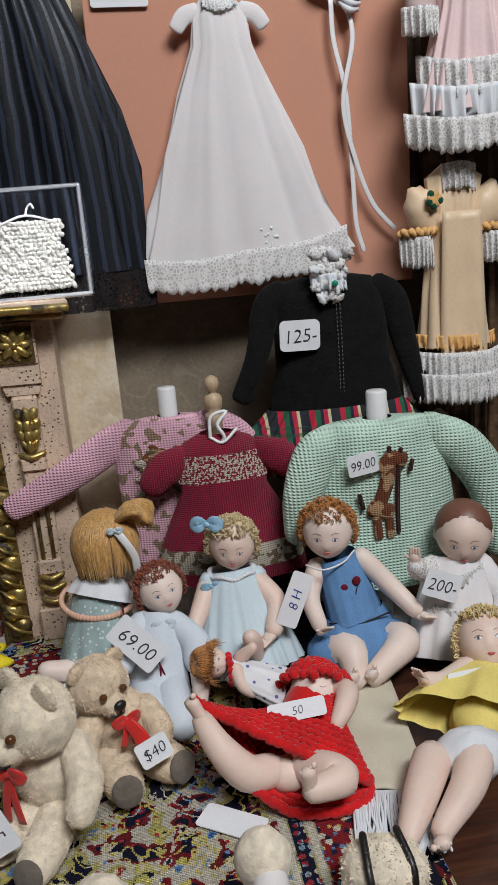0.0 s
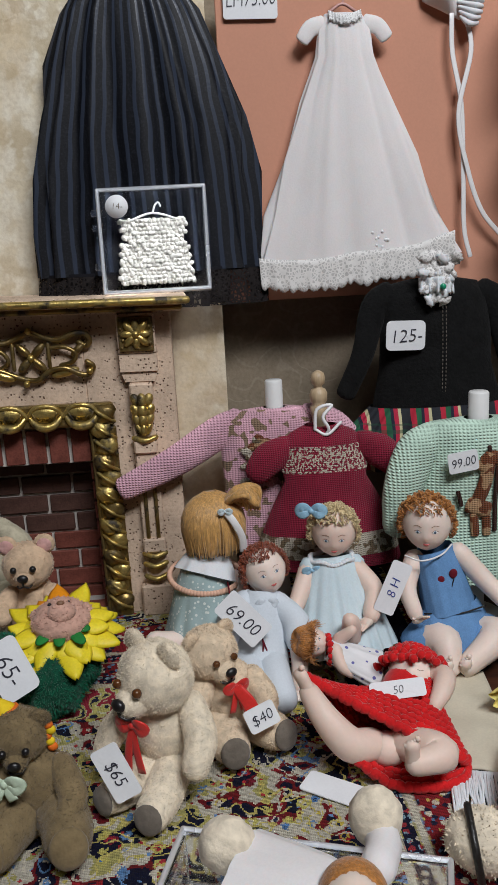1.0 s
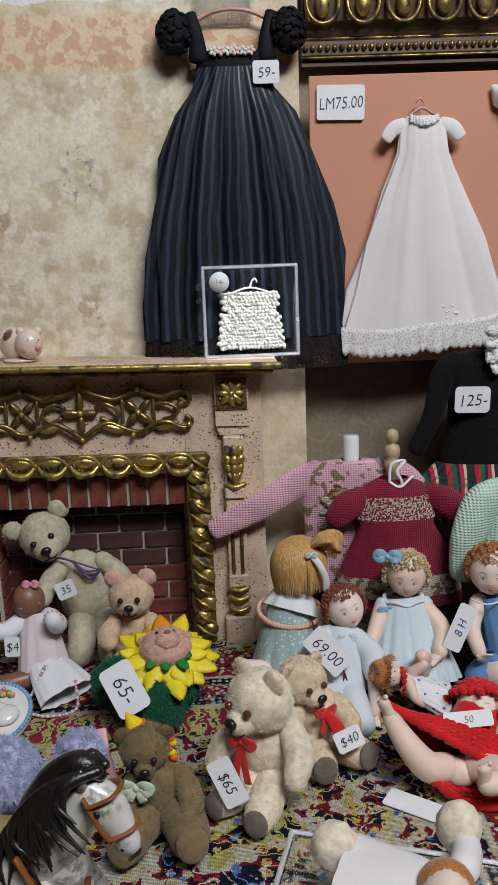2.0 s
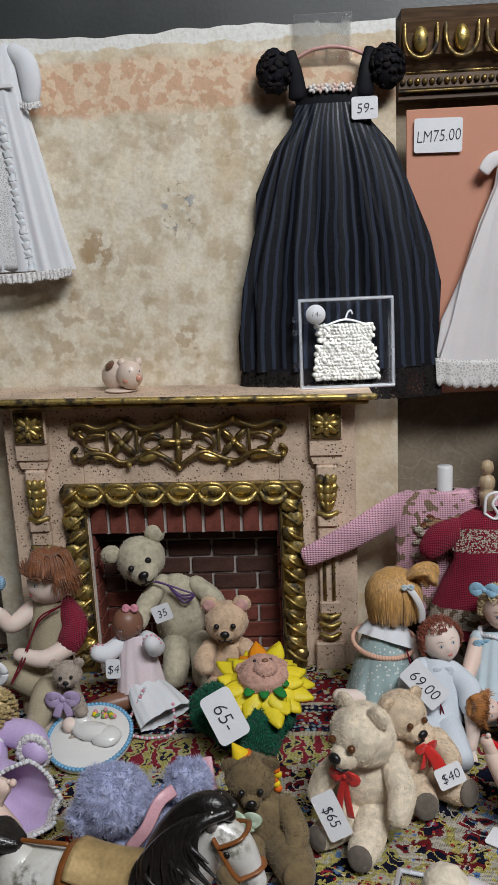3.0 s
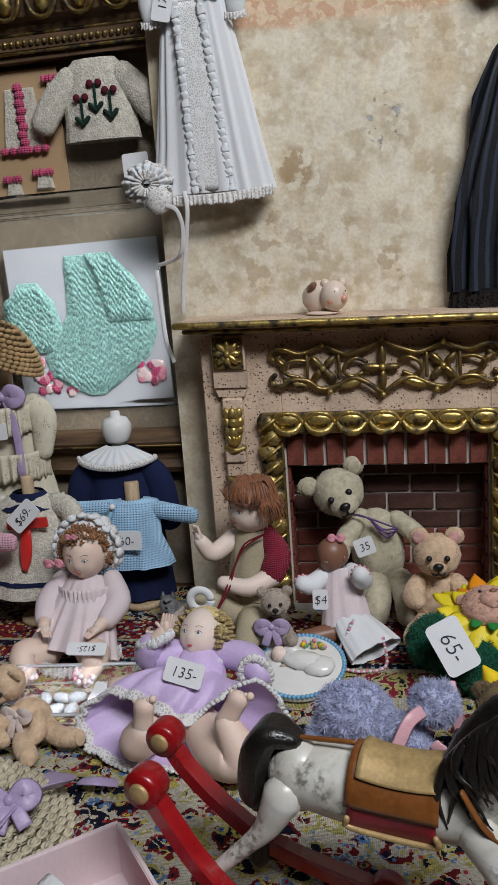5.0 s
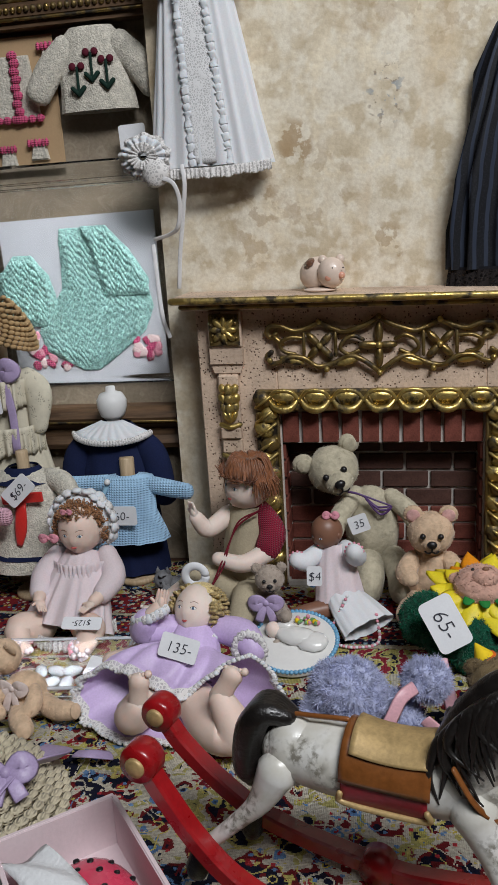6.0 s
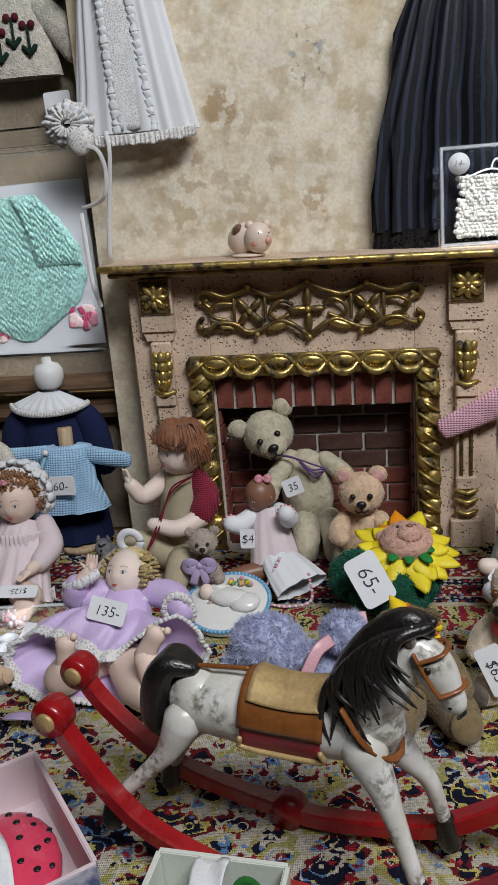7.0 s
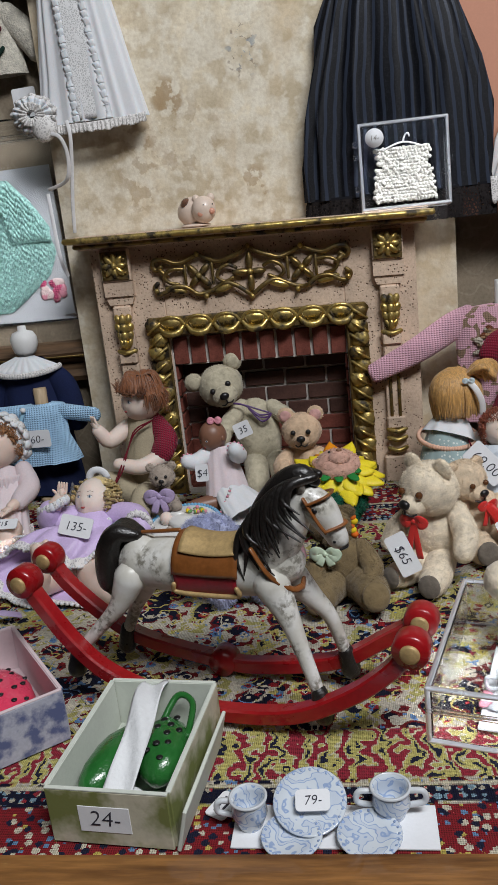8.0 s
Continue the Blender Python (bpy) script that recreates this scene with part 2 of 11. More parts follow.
def smooth_line(pts, sub):
    """A Catmull-Rom line through the points."""
    P = [Vector(p) for p in pts]
    if len(P) < 3 or sub < 2:
        if len(P) == 2 and sub > 1:
            return [P[0].lerp(P[1], k / sub) for k in range(sub + 1)]
        return P
    E = [P[0] * 2 - P[1], *P, P[-1] * 2 - P[-2]]
    out = []
    for i in range(1, len(E) - 2):
        a, b, c, d = E[i - 1], E[i], E[i + 1], E[i + 2]
        for k in range(sub):
            t = k / sub
            out.append(0.5 * (2 * b + (c - a) * t + (2 * a - 5 * b + 4 * c - d) * t * t + (3 * b - a - 3 * c + d) * t * t * t))
    return out + [P[-1]]


def mesh_of(name, g):
    me = bpy.data.meshes.new(name)
    me.from_pydata(g.v, [], g.f)
    for mt in g.mats:
        me.materials.append(mt)
    me.polygons.foreach_set("material_index", g.mi)
    me.polygons.foreach_set("use_smooth", [i not in g.flat for i in range(len(g.f))])
    me.update()
    return me


def part(name, g, parent, label=""):
    ob = new(name, mesh_of(name, g))
    ob.parent = parent
    ob.matrix_parent_inverse = parent.matrix_basis.inverted()
    return tagged(ob, label) if label else ob


def whole(name, g, label, category, group="", kind=""):
    """A thing that is one mesh."""
    return tagged(new(name, mesh_of(name, g)), label, category, group, kind)


def thing(name, at, label, category, group="", kind=""):
    """A thing with parts: an empty at its base."""
    ob = new(name)
    ob.empty_display_size = 0.01
    ob.matrix_basis = Matrix.Translation(at)
    return tagged(ob, label, category, group, kind)


def turn(rx=0, ry=0, rz=0):
    return pose(0, 0, 0, rx, ry, rz).to_3x3()


def facing(d, up=(0, 0, 1)):
    """A frame whose -y looks along d."""
    y = -unit(d)
    x = y.cross(Vector(up))
    x.normalize()
    return Matrix((x, y, x.cross(y))).transposed()


def words(name, text, size, m, mat, parent, squash=1.0):
    """Written characters, as a mesh with a little thickness; m: its plane, x along the line, z out of it."""
    cu = bpy.data.curves.new(name, "FONT")
    cu.body, cu.size, cu.extrude, cu.align_x, cu.align_y = text, size, 0.00012, "CENTER", "CENTER"
    cu.resolution_u = 3
    cu.offset = -0.013 * size
    cu.shear = 0.15
    tmp = new("tmp_text", cu)
    me = bpy.data.meshes.new_from_object(tmp.evaluated_get(bpy.context.evaluated_depsgraph_get()))
    bpy.data.objects.remove(tmp)
    bpy.data.curves.remove(cu)
    me.transform(m @ Matrix.Diagonal((squash, 1, 1, 1)))
    me.materials.clear()
    me.materials.append(mat)
    ob = new(name, me)
    ob.parent = parent
    ob.matrix_parent_inverse = parent.matrix_basis.inverted()
    return ob

# ---- materials of the place ----
def wallpaper_material(name, paper, stain, figure, figure_scale=38, strength=0.5):
    """Old wallpaper: a faint leafy figure, brown water stains and worn spots."""
    n = Nodes(name, 0.85)
    big, mid, fine = n.noise(9, 5), n.noise(32, 5), n.noise(420, 3)
    base = n.mix(n.ramp(mid, [(0.38, 0.0), (0.68, 1.0)]), dim(paper, 0.86), dim(paper, 1.1))
    v = n.voronoi(figure_scale, "SMOOTH_F1").outputs["Distance"]
    fig = n.ramp(n.math("ADD", n.wave(figure_scale * 0.25, "DIAGONAL", 14, dscale=2.2), n.math("MULTIPLY", v, 0.5)), [(0.55, 0.0), (0.65, 1.0), (0.78, 1.0), (0.86, 0.0)])
    base = n.mix(n.math("MULTIPLY", fig, strength), base, figure)
    base = n.mix(n.ramp(big, [(0.53, 0.0), (0.63, 0.55), (0.72, 0.75)]), base, stain)
    n.colour(n.mix(n.ramp(fine, [(0.3, 0.3), (0.6, 0.0)]), base, dim(stain, 0.7)))
    n.bump(n.math("ADD", n.math("MULTIPLY", mid, 2.0), fine), 0.35, 0.0006)
    return n.mat


def centre_paper():
    """The chimney breast's paper: a pinkish frieze above, a cream field with stains and a torn place below."""
    n = Nodes("cream_wallpaper", 0.85)
    x, y, z = n.xyz()
    big, mid, fine = n.noise(11, 5), n.noise(34, 5), n.noise(420, 3)
    field = n.mix(n.ramp(mid, [(0.38, 0.0), (0.68, 1.0)]), (0.54, 0.45, 0.31), (0.82, 0.73, 0.56))
    v = n.voronoi(44, "SMOOTH_F1").outputs["Distance"]
    fig = n.ramp(n.math("ADD", n.noise(75, 2), n.math("MULTIPLY", v, 0.25)), [(0.52, 0.0), (0.66, 1.0)])
    field = n.mix(n.math("MULTIPLY", fig, 0.55), field, (0.82, 0.77, 0.65))
    worn = n.ramp(n.noise(150, 4), [(0.50, 0.0), (0.60, 1.0)])
    field = n.mix(n.math("MULTIPLY", worn, 0.35), field, (0.84, 0.79, 0.67))
    streak = n.noise(18, 4, n.scaled((1.6, 1, 0.45)))
    field = n.mix(n.ramp(streak, [(0.50, 0.0), (0.60, 0.35), (0.68, 0.45), (0.76, 0.6)]), field, (0.58, 0.42, 0.23))
    field = n.mix(n.ramp(n.noise(26, 5), [(0.62, 0.0), (0.66, 0.30), (0.76, 0.45)]), field, (0.42, 0.28, 0.15))
    leafy = n.voronoi(85, "SMOOTH_F1", None, 0.6).outputs["Distance"]
    vines = n.ramp(n.math("ADD", n.noise(130, 3), n.math("MULTIPLY", leafy, 0.35)), [(0.60, 0.0), (0.66, 1.0), (1.0, 1.0)])
    frieze = n.mix(n.math("MULTIPLY", vines, 0.7), n.mix(mid, (0.58, 0.33, 0.20), (0.70, 0.47, 0.32)), (0.80, 0.66, 0.48))
    edge = n.math("ADD", z, n.math("MULTIPLY", n.math("SUBTRACT", mid, 0.5), 0.01))
    col = n.mix(n.band(edge, 0.372, 0.408, 0.004), field, frieze)
    torn = n.band(n.math("ADD", z, n.math("MULTIPLY", n.math("SUBTRACT", n.noise(60, 4), 0.5), 0.012)), 0.4130, 0.6, 0.001)
    col = n.mix(torn, col, (0.80, 0.80, 0.76))
    # brown water stains: one beside the white dress, a run below it, scratches over the shelf
    for sx, sz, kx, kz, fine_at, deep in ((-0.056, 0.289, 75, 60, 0.44, 0.75), (-0.084, 0.246, 60, 24, 0.50, 0.45), (0.001, 0.224, 70, 60, 0.55, 0.55), (-0.048, 0.262, 26, 30, 0.53, 0.35), (0.030, 0.362, 16, 34, 0.52, 0.30)):
        rr = n.math("ADD", n.math("POWER", n.math("MULTIPLY", n.math("SUBTRACT", x, sx), kx), 2.0), n.math("POWER", n.math("MULTIPLY", n.math("SUBTRACT", z, sz), kz), 2.0))
        spot = n.math("MULTIPLY", n.math("SUBTRACT", 1.0, rr, True), n.ramp(n.noise(95, 4), [(fine_at, 0.0), (fine_at + 0.06, 1.0)]))
        col = n.mix(n.math("MULTIPLY", n.math("MULTIPLY", spot, 2.0, True), deep), col, (0.36, 0.24, 0.12))
    # a chipped spot, bluish, with brown scratches under it
    d = n.math("ADD", n.math("POWER", n.math("MULTIPLY", n.math("SUBTRACT", x, 0.001), 70), 2.0), n.math("POWER", n.math("MULTIPLY", n.math("SUBTRACT", z, 0.315), 42), 2.0))
    near = n.math("SUBTRACT", 1.0, d, True)
    chip = n.math("MULTIPLY", near, n.ramp(n.noise(170, 4), [(0.56, 0.0), (0.6, 1.0)]))
    col = n.mix(chip, col, n.ramp(n.noise(120, 2), [(0.45, (0.16, 0.10, 0.06)), (0.55, (0.25, 0.31, 0.36))]))
    n.colour(n.mix(n.ramp(fine, [(0.3, 0.25), (0.6, 0.0)]), col, (0.36, 0.27, 0.17)))
    n.bump(n.math("ADD", n.math("MULTIPLY", mid, 2.0), fine), 0.4, 0.0007)
    return n.mat


def gilt(name="worn_gilt", gold=(0.60, 0.44, 0.14), dark=(0.035, 0.024, 0.010)):
    """Gold paint, rubbed and darkened in patches."""
    n = Nodes(name, 0.34, 0.85)
    m1 = n.noise(120, 5)
    n.colour(n.mix(n.ramp(m1, [(0.36, 1.0), (0.56, 0.0)]), gold, dark))
    n.put(n.b.inputs["Roughness"], n.ramp(m1, [(0.35, 0.6), (0.6, 0.3)]))
    n.put(n.b.inputs["Metallic"], n.ramp(m1, [(0.38, 0.2), (0.56, 0.9)]))
    n.bump(n.noise(600, 3), 0.5, 0.0005)
    return n.mat


def pitted(name, c, pits):
    """Painted plaster, pinkish-cream with brown pin holes and cracks."""
    n = Nodes(name, 0.75)
    big, fine = n.noise(26, 5), n.noise(500, 3)
    hole = n.voronoi(430).outputs["Distance"]
    few = n.ramp(n.noise(70, 3), [(0.40, 0.0), (0.52, 1.0)])
    pit = n.math("MULTIPLY", few, n.ramp(hole, [(0.16, 1.0), (0.28, 0.0)]))
    base = n.ramp(big, [(0.32, dim(c, 0.72)), (0.5, c), (0.7, dim(c, 1.22))])
    n.colour(n.mix(pit, n.mix(n.ramp(fine, [(0.3, 0.25), (0.55, 0)]), base, pits), dim(pits, 0.5)))
    n.bump(n.math("SUBTRACT", fine, n.math("MULTIPLY", pit, 3.0)), 0.5, 0.0006)
    return n.mat


def wood(name, light, dark, along="X", rough=0.45, coat=0.2):
    n = Nodes(name, rough)
    s = {"X": (6, 60, 60), "Y": (60, 6, 60), "Z": (60, 60, 6)}[along]
    grain = n.noise(3, 6, n.scaled(s), 0.65)
    fine = n.noise(9, 4, n.scaled(s))
    n.colour(n.mix(n.ramp(fine, [(0.4, 0.35), (0.6, 0.0)]), n.ramp(grain, [(0.32, dark), (0.62, light)]), dim(dark, 0.6)))
    n.bump(fine, 0.3, 0.0004)
    n.b.inputs["Coat Weight"].default_value = coat
    return n.mat


def rug_material():
    """A woven oriental rug: navy field with flowers, yellow scrolls, and striped red borders across both ends."""
    n = Nodes("woven_rug", 0.92)
    x, y, z = n.xyz()
    # threads: places are rounded to the weave
    snap = n.t.nodes.new("ShaderNodeVectorMath")
    snap.operation = "SNAP"
    n.put(snap.inputs[0], n.co)
    snap.inputs[1].default_value = (0.0006, 0.0006, 0.0006)
    w = snap.outputs[0]
    big = n.noise(24, 3, w)
    cell = n.voronoi(138, "F1", w, 0.7)
    cc = n.xyz(cell.outputs["Color"])
    dist = cell.outputs["Distance"]
    hue = n.ramp(cc[0], [(0.0, (0.62, 0.57, 0.45)), (0.26, (0.34, 0.018, 0.026)), (0.38, (0.56, 0.50, 0.14)), (0.56, (0.60, 0.55, 0.45)), (0.72, (0.14, 0.27, 0.50)), (0.90, (0.22, 0.02, 0.04))], True)
    hue2 = n.ramp(cc[1], [(0.0, (0.42, 0.03, 0.04)), (0.3, (0.70, 0.64, 0.5)), (0.55, (0.60, 0.47, 0.08)), (0.8, (0.10, 0.22, 0.45))], True)
    ground = n.ramp(n.noise(44, 2, w), [(0.0, (0.006, 0.008, 0.026)), (0.44, (0.17, 0.012, 0.016)), (0.48, (0.58, 0.54, 0.44)), (0.55, (0.44, 0.40, 0.14)), (0.60, (0.006, 0.008, 0.026))], True)
    petals = n.math("ADD", dist, n.math("MULTIPLY", n.math("SUBTRACT", n.noise(480, 2, w), 0.5), 0.55))
    col = n.mix(n.ramp(petals, [(0.40, 1.0), (0.41, 0.0)], True), ground, hue)
    col = n.mix(n.ramp(petals, [(0.22, 1.0), (0.23, 0.0)], True), col, hue2)
    col = n.mix(n.ramp(petals, [(0.11, 1.0), (0.12, 0.0)], True), col, (0.015, 0.018, 0.05))
    # scrolling outlines
    line = n.wave(27, "DIAGONAL", 24, w, dscale=1.8)
    col = n.mix(n.ramp(line, [(0.0, 0.0), (0.93, 0.0), (0.935, 1.0)], True), col, n.ramp(big, [(0.0, (0.62, 0.52, 0.16)), (0.5, (0.68, 0.62, 0.5)), (0.6, (0.15, 0.3, 0.55))], True))
    small = n.voronoi(300, "F1", w, 0.9)
    sc = n.xyz(small.outputs["Color"])
    sprig = n.math("MULTIPLY", n.math("LESS_THAN", small.outputs["Distance"], 0.3), n.math("GREATER_THAN", sc[0], 0.55))
    col = n.mix(sprig, col, n.ramp(sc[1], [(0.0, (0.7, 0.64, 0.5)), (0.35, (0.5, 0.04, 0.05)), (0.6, (0.16, 0.3, 0.55)), (0.8, (0.6, 0.5, 0.14))], True))
    # yellow scroll bands beside the borders
    scroll = n.ramp(n.math("ADD", n.wave(30, "X", 9, w, dscale=3), n.math("MULTIPLY", dist, 0.5)), [(0.0, (0.015, 0.018, 0.045)), (0.3, (0.58, 0.52, 0.17)), (0.75, (0.66, 0.62, 0.42)), (0.95, (0.33, 0.03, 0.05))], True)
    y2 = n.xyz(w)[1]
    for a, b in ((-0.330, -0.300), (-0.112, -0.085)):
        col = n.mix(n.band(y2, a, b), col, scroll)
    redband = n.mix(n.ramp(small.outputs["Distance"], [(0.46, 1.0), (0.47, 0.0)], True), (0.26, 0.018, 0.025), n.ramp(sc[2], [(0.0, (0.7, 0.64, 0.5)), (0.3, (0.16, 0.3, 0.5)), (0.5, (0.62, 0.5, 0.12)), (0.72, (0.015, 0.018, 0.045))], True))
    dots = n.math("GREATER_THAN", n.wave(75, "X", 0, w), 0.55)
    motif = n.math("LESS_THAN", n.voronoi(250, "F1", w, 0.35).outputs["Distance"], 0.40)
    guard = n.mix(n.math("MULTIPLY", motif, n.ramp(dots, [(0.5, 0.75), (0.51, 1.0)], True)), (0.008, 0.010, 0.03), n.ramp(sc[0], [(0.0, (0.30, 0.46, 0.56)), (0.4, (0.66, 0.60, 0.46)), (0.7, (0.45, 0.04, 0.05))], True))
    for a, b, c in ((-0.380, -0.343, redband), (-0.3425, -0.3335, guard), (-0.334, -0.3315, (0.66, 0.60, 0.44)), (-0.085, -0.081, (0.62, 0.56, 0.40)), (-0.081, -0.074, guard), (-0.074, -0.060, redband), (-0.060, -0.052, guard), (-0.052, -0.049, (0.6, 0.55, 0.4)), (-0.049, -0.02, redband)):
        col = n.mix(n.band(y2, a, b), col, c)
    x2 = n.xyz(w)[0]
    for a, b, c in ((0.186, 0.190, (0.66, 0.62, 0.50)), (0.190, 0.1965, guard), (0.1965, 0.200, (0.66, 0.62, 0.50)), (0.200, 0.222, redband), (0.222, 0.2245, (0.5, 0.40, 0.2)), (0.2245, 0.238, (0.010, 0.011, 0.025))):
        col = n.mix(n.band(x2, a, b), col, c)
    n.b.inputs["Specular IOR Level"].default_value = 0.1
    n.colour(n.mix(n.ramp(n.noise(700, 2), [(0.3, 0.4), (0.6, 0.0)]), col, (0.03, 0.025, 0.02)))
    tw = n.math("MULTIPLY", n.wave(390, "X"), n.wave(390, "Y"))
    n.bump(n.math("ADD", tw, n.math("MULTIPLY", n.noise(160, 3), 1.5)), 0.8, 0.0009)
    return n.mat


M_CREAM_PAPER = centre_paper()
M_BROWN_PAPER = wallpaper_material("brown_wallpaper", (0.26, 0.21, 0.15), (0.15, 0.115, 0.07), (0.33, 0.28, 0.21), 42, 0.5)
M_GILT = gilt()
M_GILT_DARK = gilt("dark_gilt", (0.29, 0.20, 0.07), (0.018, 0.012, 0.006))
M_PLASTER = pitted("pink_cream_plaster", (0.62, 0.47, 0.35), (0.17, 0.08, 0.04))
M_FRAMEWOOD = wood("brown_frame_wood", (0.17, 0.10, 0.055), (0.06, 0.034, 0.018))
M_RAIL = wood("varnished_oak", (0.33, 0.15, 0.045), (0.12, 0.05, 0.016), "X", 0.35, 0.5)
M_TOP = wood("dark_red_wood", (0.085, 0.028, 0.012), (0.03, 0.010, 0.006))
M_CASE = plain("dark_case_paint", (0.05, 0.055, 0.055), 0.4, scale=8, fine=300)
M_SHOPWALL = plain("shop_wall_paint", (0.065, 0.075, 0.078), 0.8, scale=2, fine=60)
M_SHOPFLOOR = plain("shop_floor", (0.16, 0.13, 0.1), 0.5, scale=3, fine=80)
M_CEIL = plain("shop_ceiling", (0.35, 0.35, 0.35), 0.9, scale=2, fine=60)
M_RUG = rug_material()
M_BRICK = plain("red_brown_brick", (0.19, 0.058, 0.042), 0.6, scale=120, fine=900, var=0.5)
M_BRICK_DARK = plain("dark_brown_brick", (0.085, 0.042, 0.033), 0.65, scale=120, fine=900, var=0.5)
M_MORTAR = plain("grey_mortar", (0.50, 0.46, 0.42), 0.9, scale=90, fine=900)
M_PINKCARD = plain("salmon_card", (0.57, 0.28, 0.19), 0.75, scale=14, fine=700, var=0.07, bump=0.12)
M_WHITECARD = plain("white_card", (0.76, 0.77, 0.79), 0.6, scale=60, fine=900, var=0.06, bump=0.1)
# white card again, with the dimming by the bag put into its colour
M_SHADEDCARD = plain("shaded_white_card", (0.52, 0.53, 0.56), 0.6, scale=60, fine=900, var=0.06, bump=0.1)
M_INK = plain("black_ink", (0.03, 0.03, 0.045), 0.4, scale=500, fine=900)
M_BLUEINK = plain("blue_ink", (0.03, 0.05, 0.25), 0.4, scale=500, fine=900)


# ---- the setting ----
def slab(name, lo, hi, mat, label, category, bev=0.0):
    g = G()
    g.box([(a + b) / 2 for a, b in zip(lo, hi)], [b - a for a, b in zip(lo, hi)], mat, None, bev)
    return whole(name, g, label, category, kind="structure")


slab("floor", (-2.5, -3.0, -0.86), (2.5, 1.5, -0.80), M_SHOPFLOOR, "dark worn floor of the shop round the display", "floor")
slab("ceiling", (-2.5, -3.0, 1.95), (2.5, 1.5, 2.0), M_CEIL, "plain off-white ceiling of the shop", "ceiling")
slab("wall_north", (-2.5, 1.5, -0.86), (2.5, 1.56, 2.0), M_SHOPWALL, "plain grey shop wall behind the case", "wall")
slab("wall_south", (-2.5, -3.06, -0.86), (2.5, -3.0, 2.0), M_SHOPWALL, "plain grey shop wall facing the case", "wall")
slab("wall_west", (-2.56, -3.0, -0.86), (-2.5, 1.5, 2.0), M_SHOPWALL, "plain grey shop wall beside the case", "wall")
slab("wall_east", (2.5, -3.0, -0.86), (2.56, 1.5, 2.0), M_SHOPWALL, "plain grey shop wall beside the case", "wall")
slab("display_base", (-0.55, -0.375, -0.80), (0.60, 0.40, -0.004), M_TOP, "dark reddish wooden base of the display case", "display case", 0.004)
slab("case_back", (-0.55, 0.20, -0.004), (0.60, 0.215, 0.75), M_CASE, "dark glossy back of the display case", "display case")
slab("front_rail", (-0.55, -0.402, -0.05), (0.60, -0.3725, 0.0095), M_RAIL, "varnished oak rail along the front edge of the case", "rail", 0.003)

# alcove walls, the chimney breast between them, and a torn white paper edge on its top
slab("wall_back_left", (-0.50, 0.052, -0.004), (-0.146, 0.062, 0.425), M_BROWN_PAPER, "dim alcove wall in stained brown figured paper", "wall")
slab("wall_back_right", (0.142, 0.052, -0.004), (0.52, 0.062, 0.425), M_BROWN_PAPER, "dim alcove wall in stained brown figured paper", "wall")


def chimney_breast():
    g = G()

    def top(x):
        return 0.4215 + 0.0012 * math.sin(x * 40) + 0.0018 * noise.noise(Vector((x * 60, 0, 0)))

    n = 60
    xs = [-0.147 + 0.290 * i / n for i in range(n + 1)]
    front = [(x, 0.027, 0.0) for x in xs], [(x, 0.030, top(x)) for x in xs]
    back = [(x, 0.0515, top(x)) for x in xs], [(x, 0.0515, 0.0) for x in xs]
    g.rings([front[0], front[1], back[0], back[1]], M_CREAM_PAPER, False, False, False, True)
    for s in (0, n):
        q = [front[0][s], front[1][s], back[0][s], back[1][s]]
        g.add(q, [(0, 1, 2, 3)] if s == 0 else [(3, 2, 1, 0)], M_CREAM_PAPER, True)
    return whole("chimney_breast", g, "cream old wallpaper panel with pink frieze, stains and torn top edge", "wall", kind="structure")


chimney_breast()


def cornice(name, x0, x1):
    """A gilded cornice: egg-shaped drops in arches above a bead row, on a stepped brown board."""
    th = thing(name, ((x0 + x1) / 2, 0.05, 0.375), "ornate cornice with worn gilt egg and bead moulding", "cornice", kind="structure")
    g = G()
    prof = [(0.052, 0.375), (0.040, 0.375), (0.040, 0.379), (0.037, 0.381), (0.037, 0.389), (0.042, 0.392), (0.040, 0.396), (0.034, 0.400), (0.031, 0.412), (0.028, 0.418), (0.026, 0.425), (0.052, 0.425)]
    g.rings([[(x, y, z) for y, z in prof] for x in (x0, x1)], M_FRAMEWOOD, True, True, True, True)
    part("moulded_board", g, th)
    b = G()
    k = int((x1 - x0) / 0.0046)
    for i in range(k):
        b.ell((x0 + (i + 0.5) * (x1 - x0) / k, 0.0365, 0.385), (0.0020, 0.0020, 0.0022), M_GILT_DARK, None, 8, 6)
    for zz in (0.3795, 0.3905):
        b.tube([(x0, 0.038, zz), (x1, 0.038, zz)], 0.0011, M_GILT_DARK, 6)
    part("bead_row", b, th, "row of small dark gilt beads")
    k = int((x1 - x0) / 0.024)
    for i in range(k):
        e = G()
        cx = x0 + (i + 0.5) * (x1 - x0) / k
        e.ell((cx, 0.030, 0.408), (0.0048, 0.004, 0.0078), M_GILT, None, 12, 8)
        e.tube([(cx - 0.010, 0.030, 0.418), (cx - 0.0095, 0.029, 0.405), (cx - 0.004, 0.029, 0.398), (cx + 0.004, 0.029, 0.398), (cx + 0.0095, 0.029, 0.405), (cx + 0.010, 0.030, 0.418)], 0.0016, M_GILT_DARK, 7, 5)
        part("egg_drop", e, th)
    return th


cornice("cornice_left", -0.48, -0.150)
cornice("cornice_right", 0.146, 0.50)


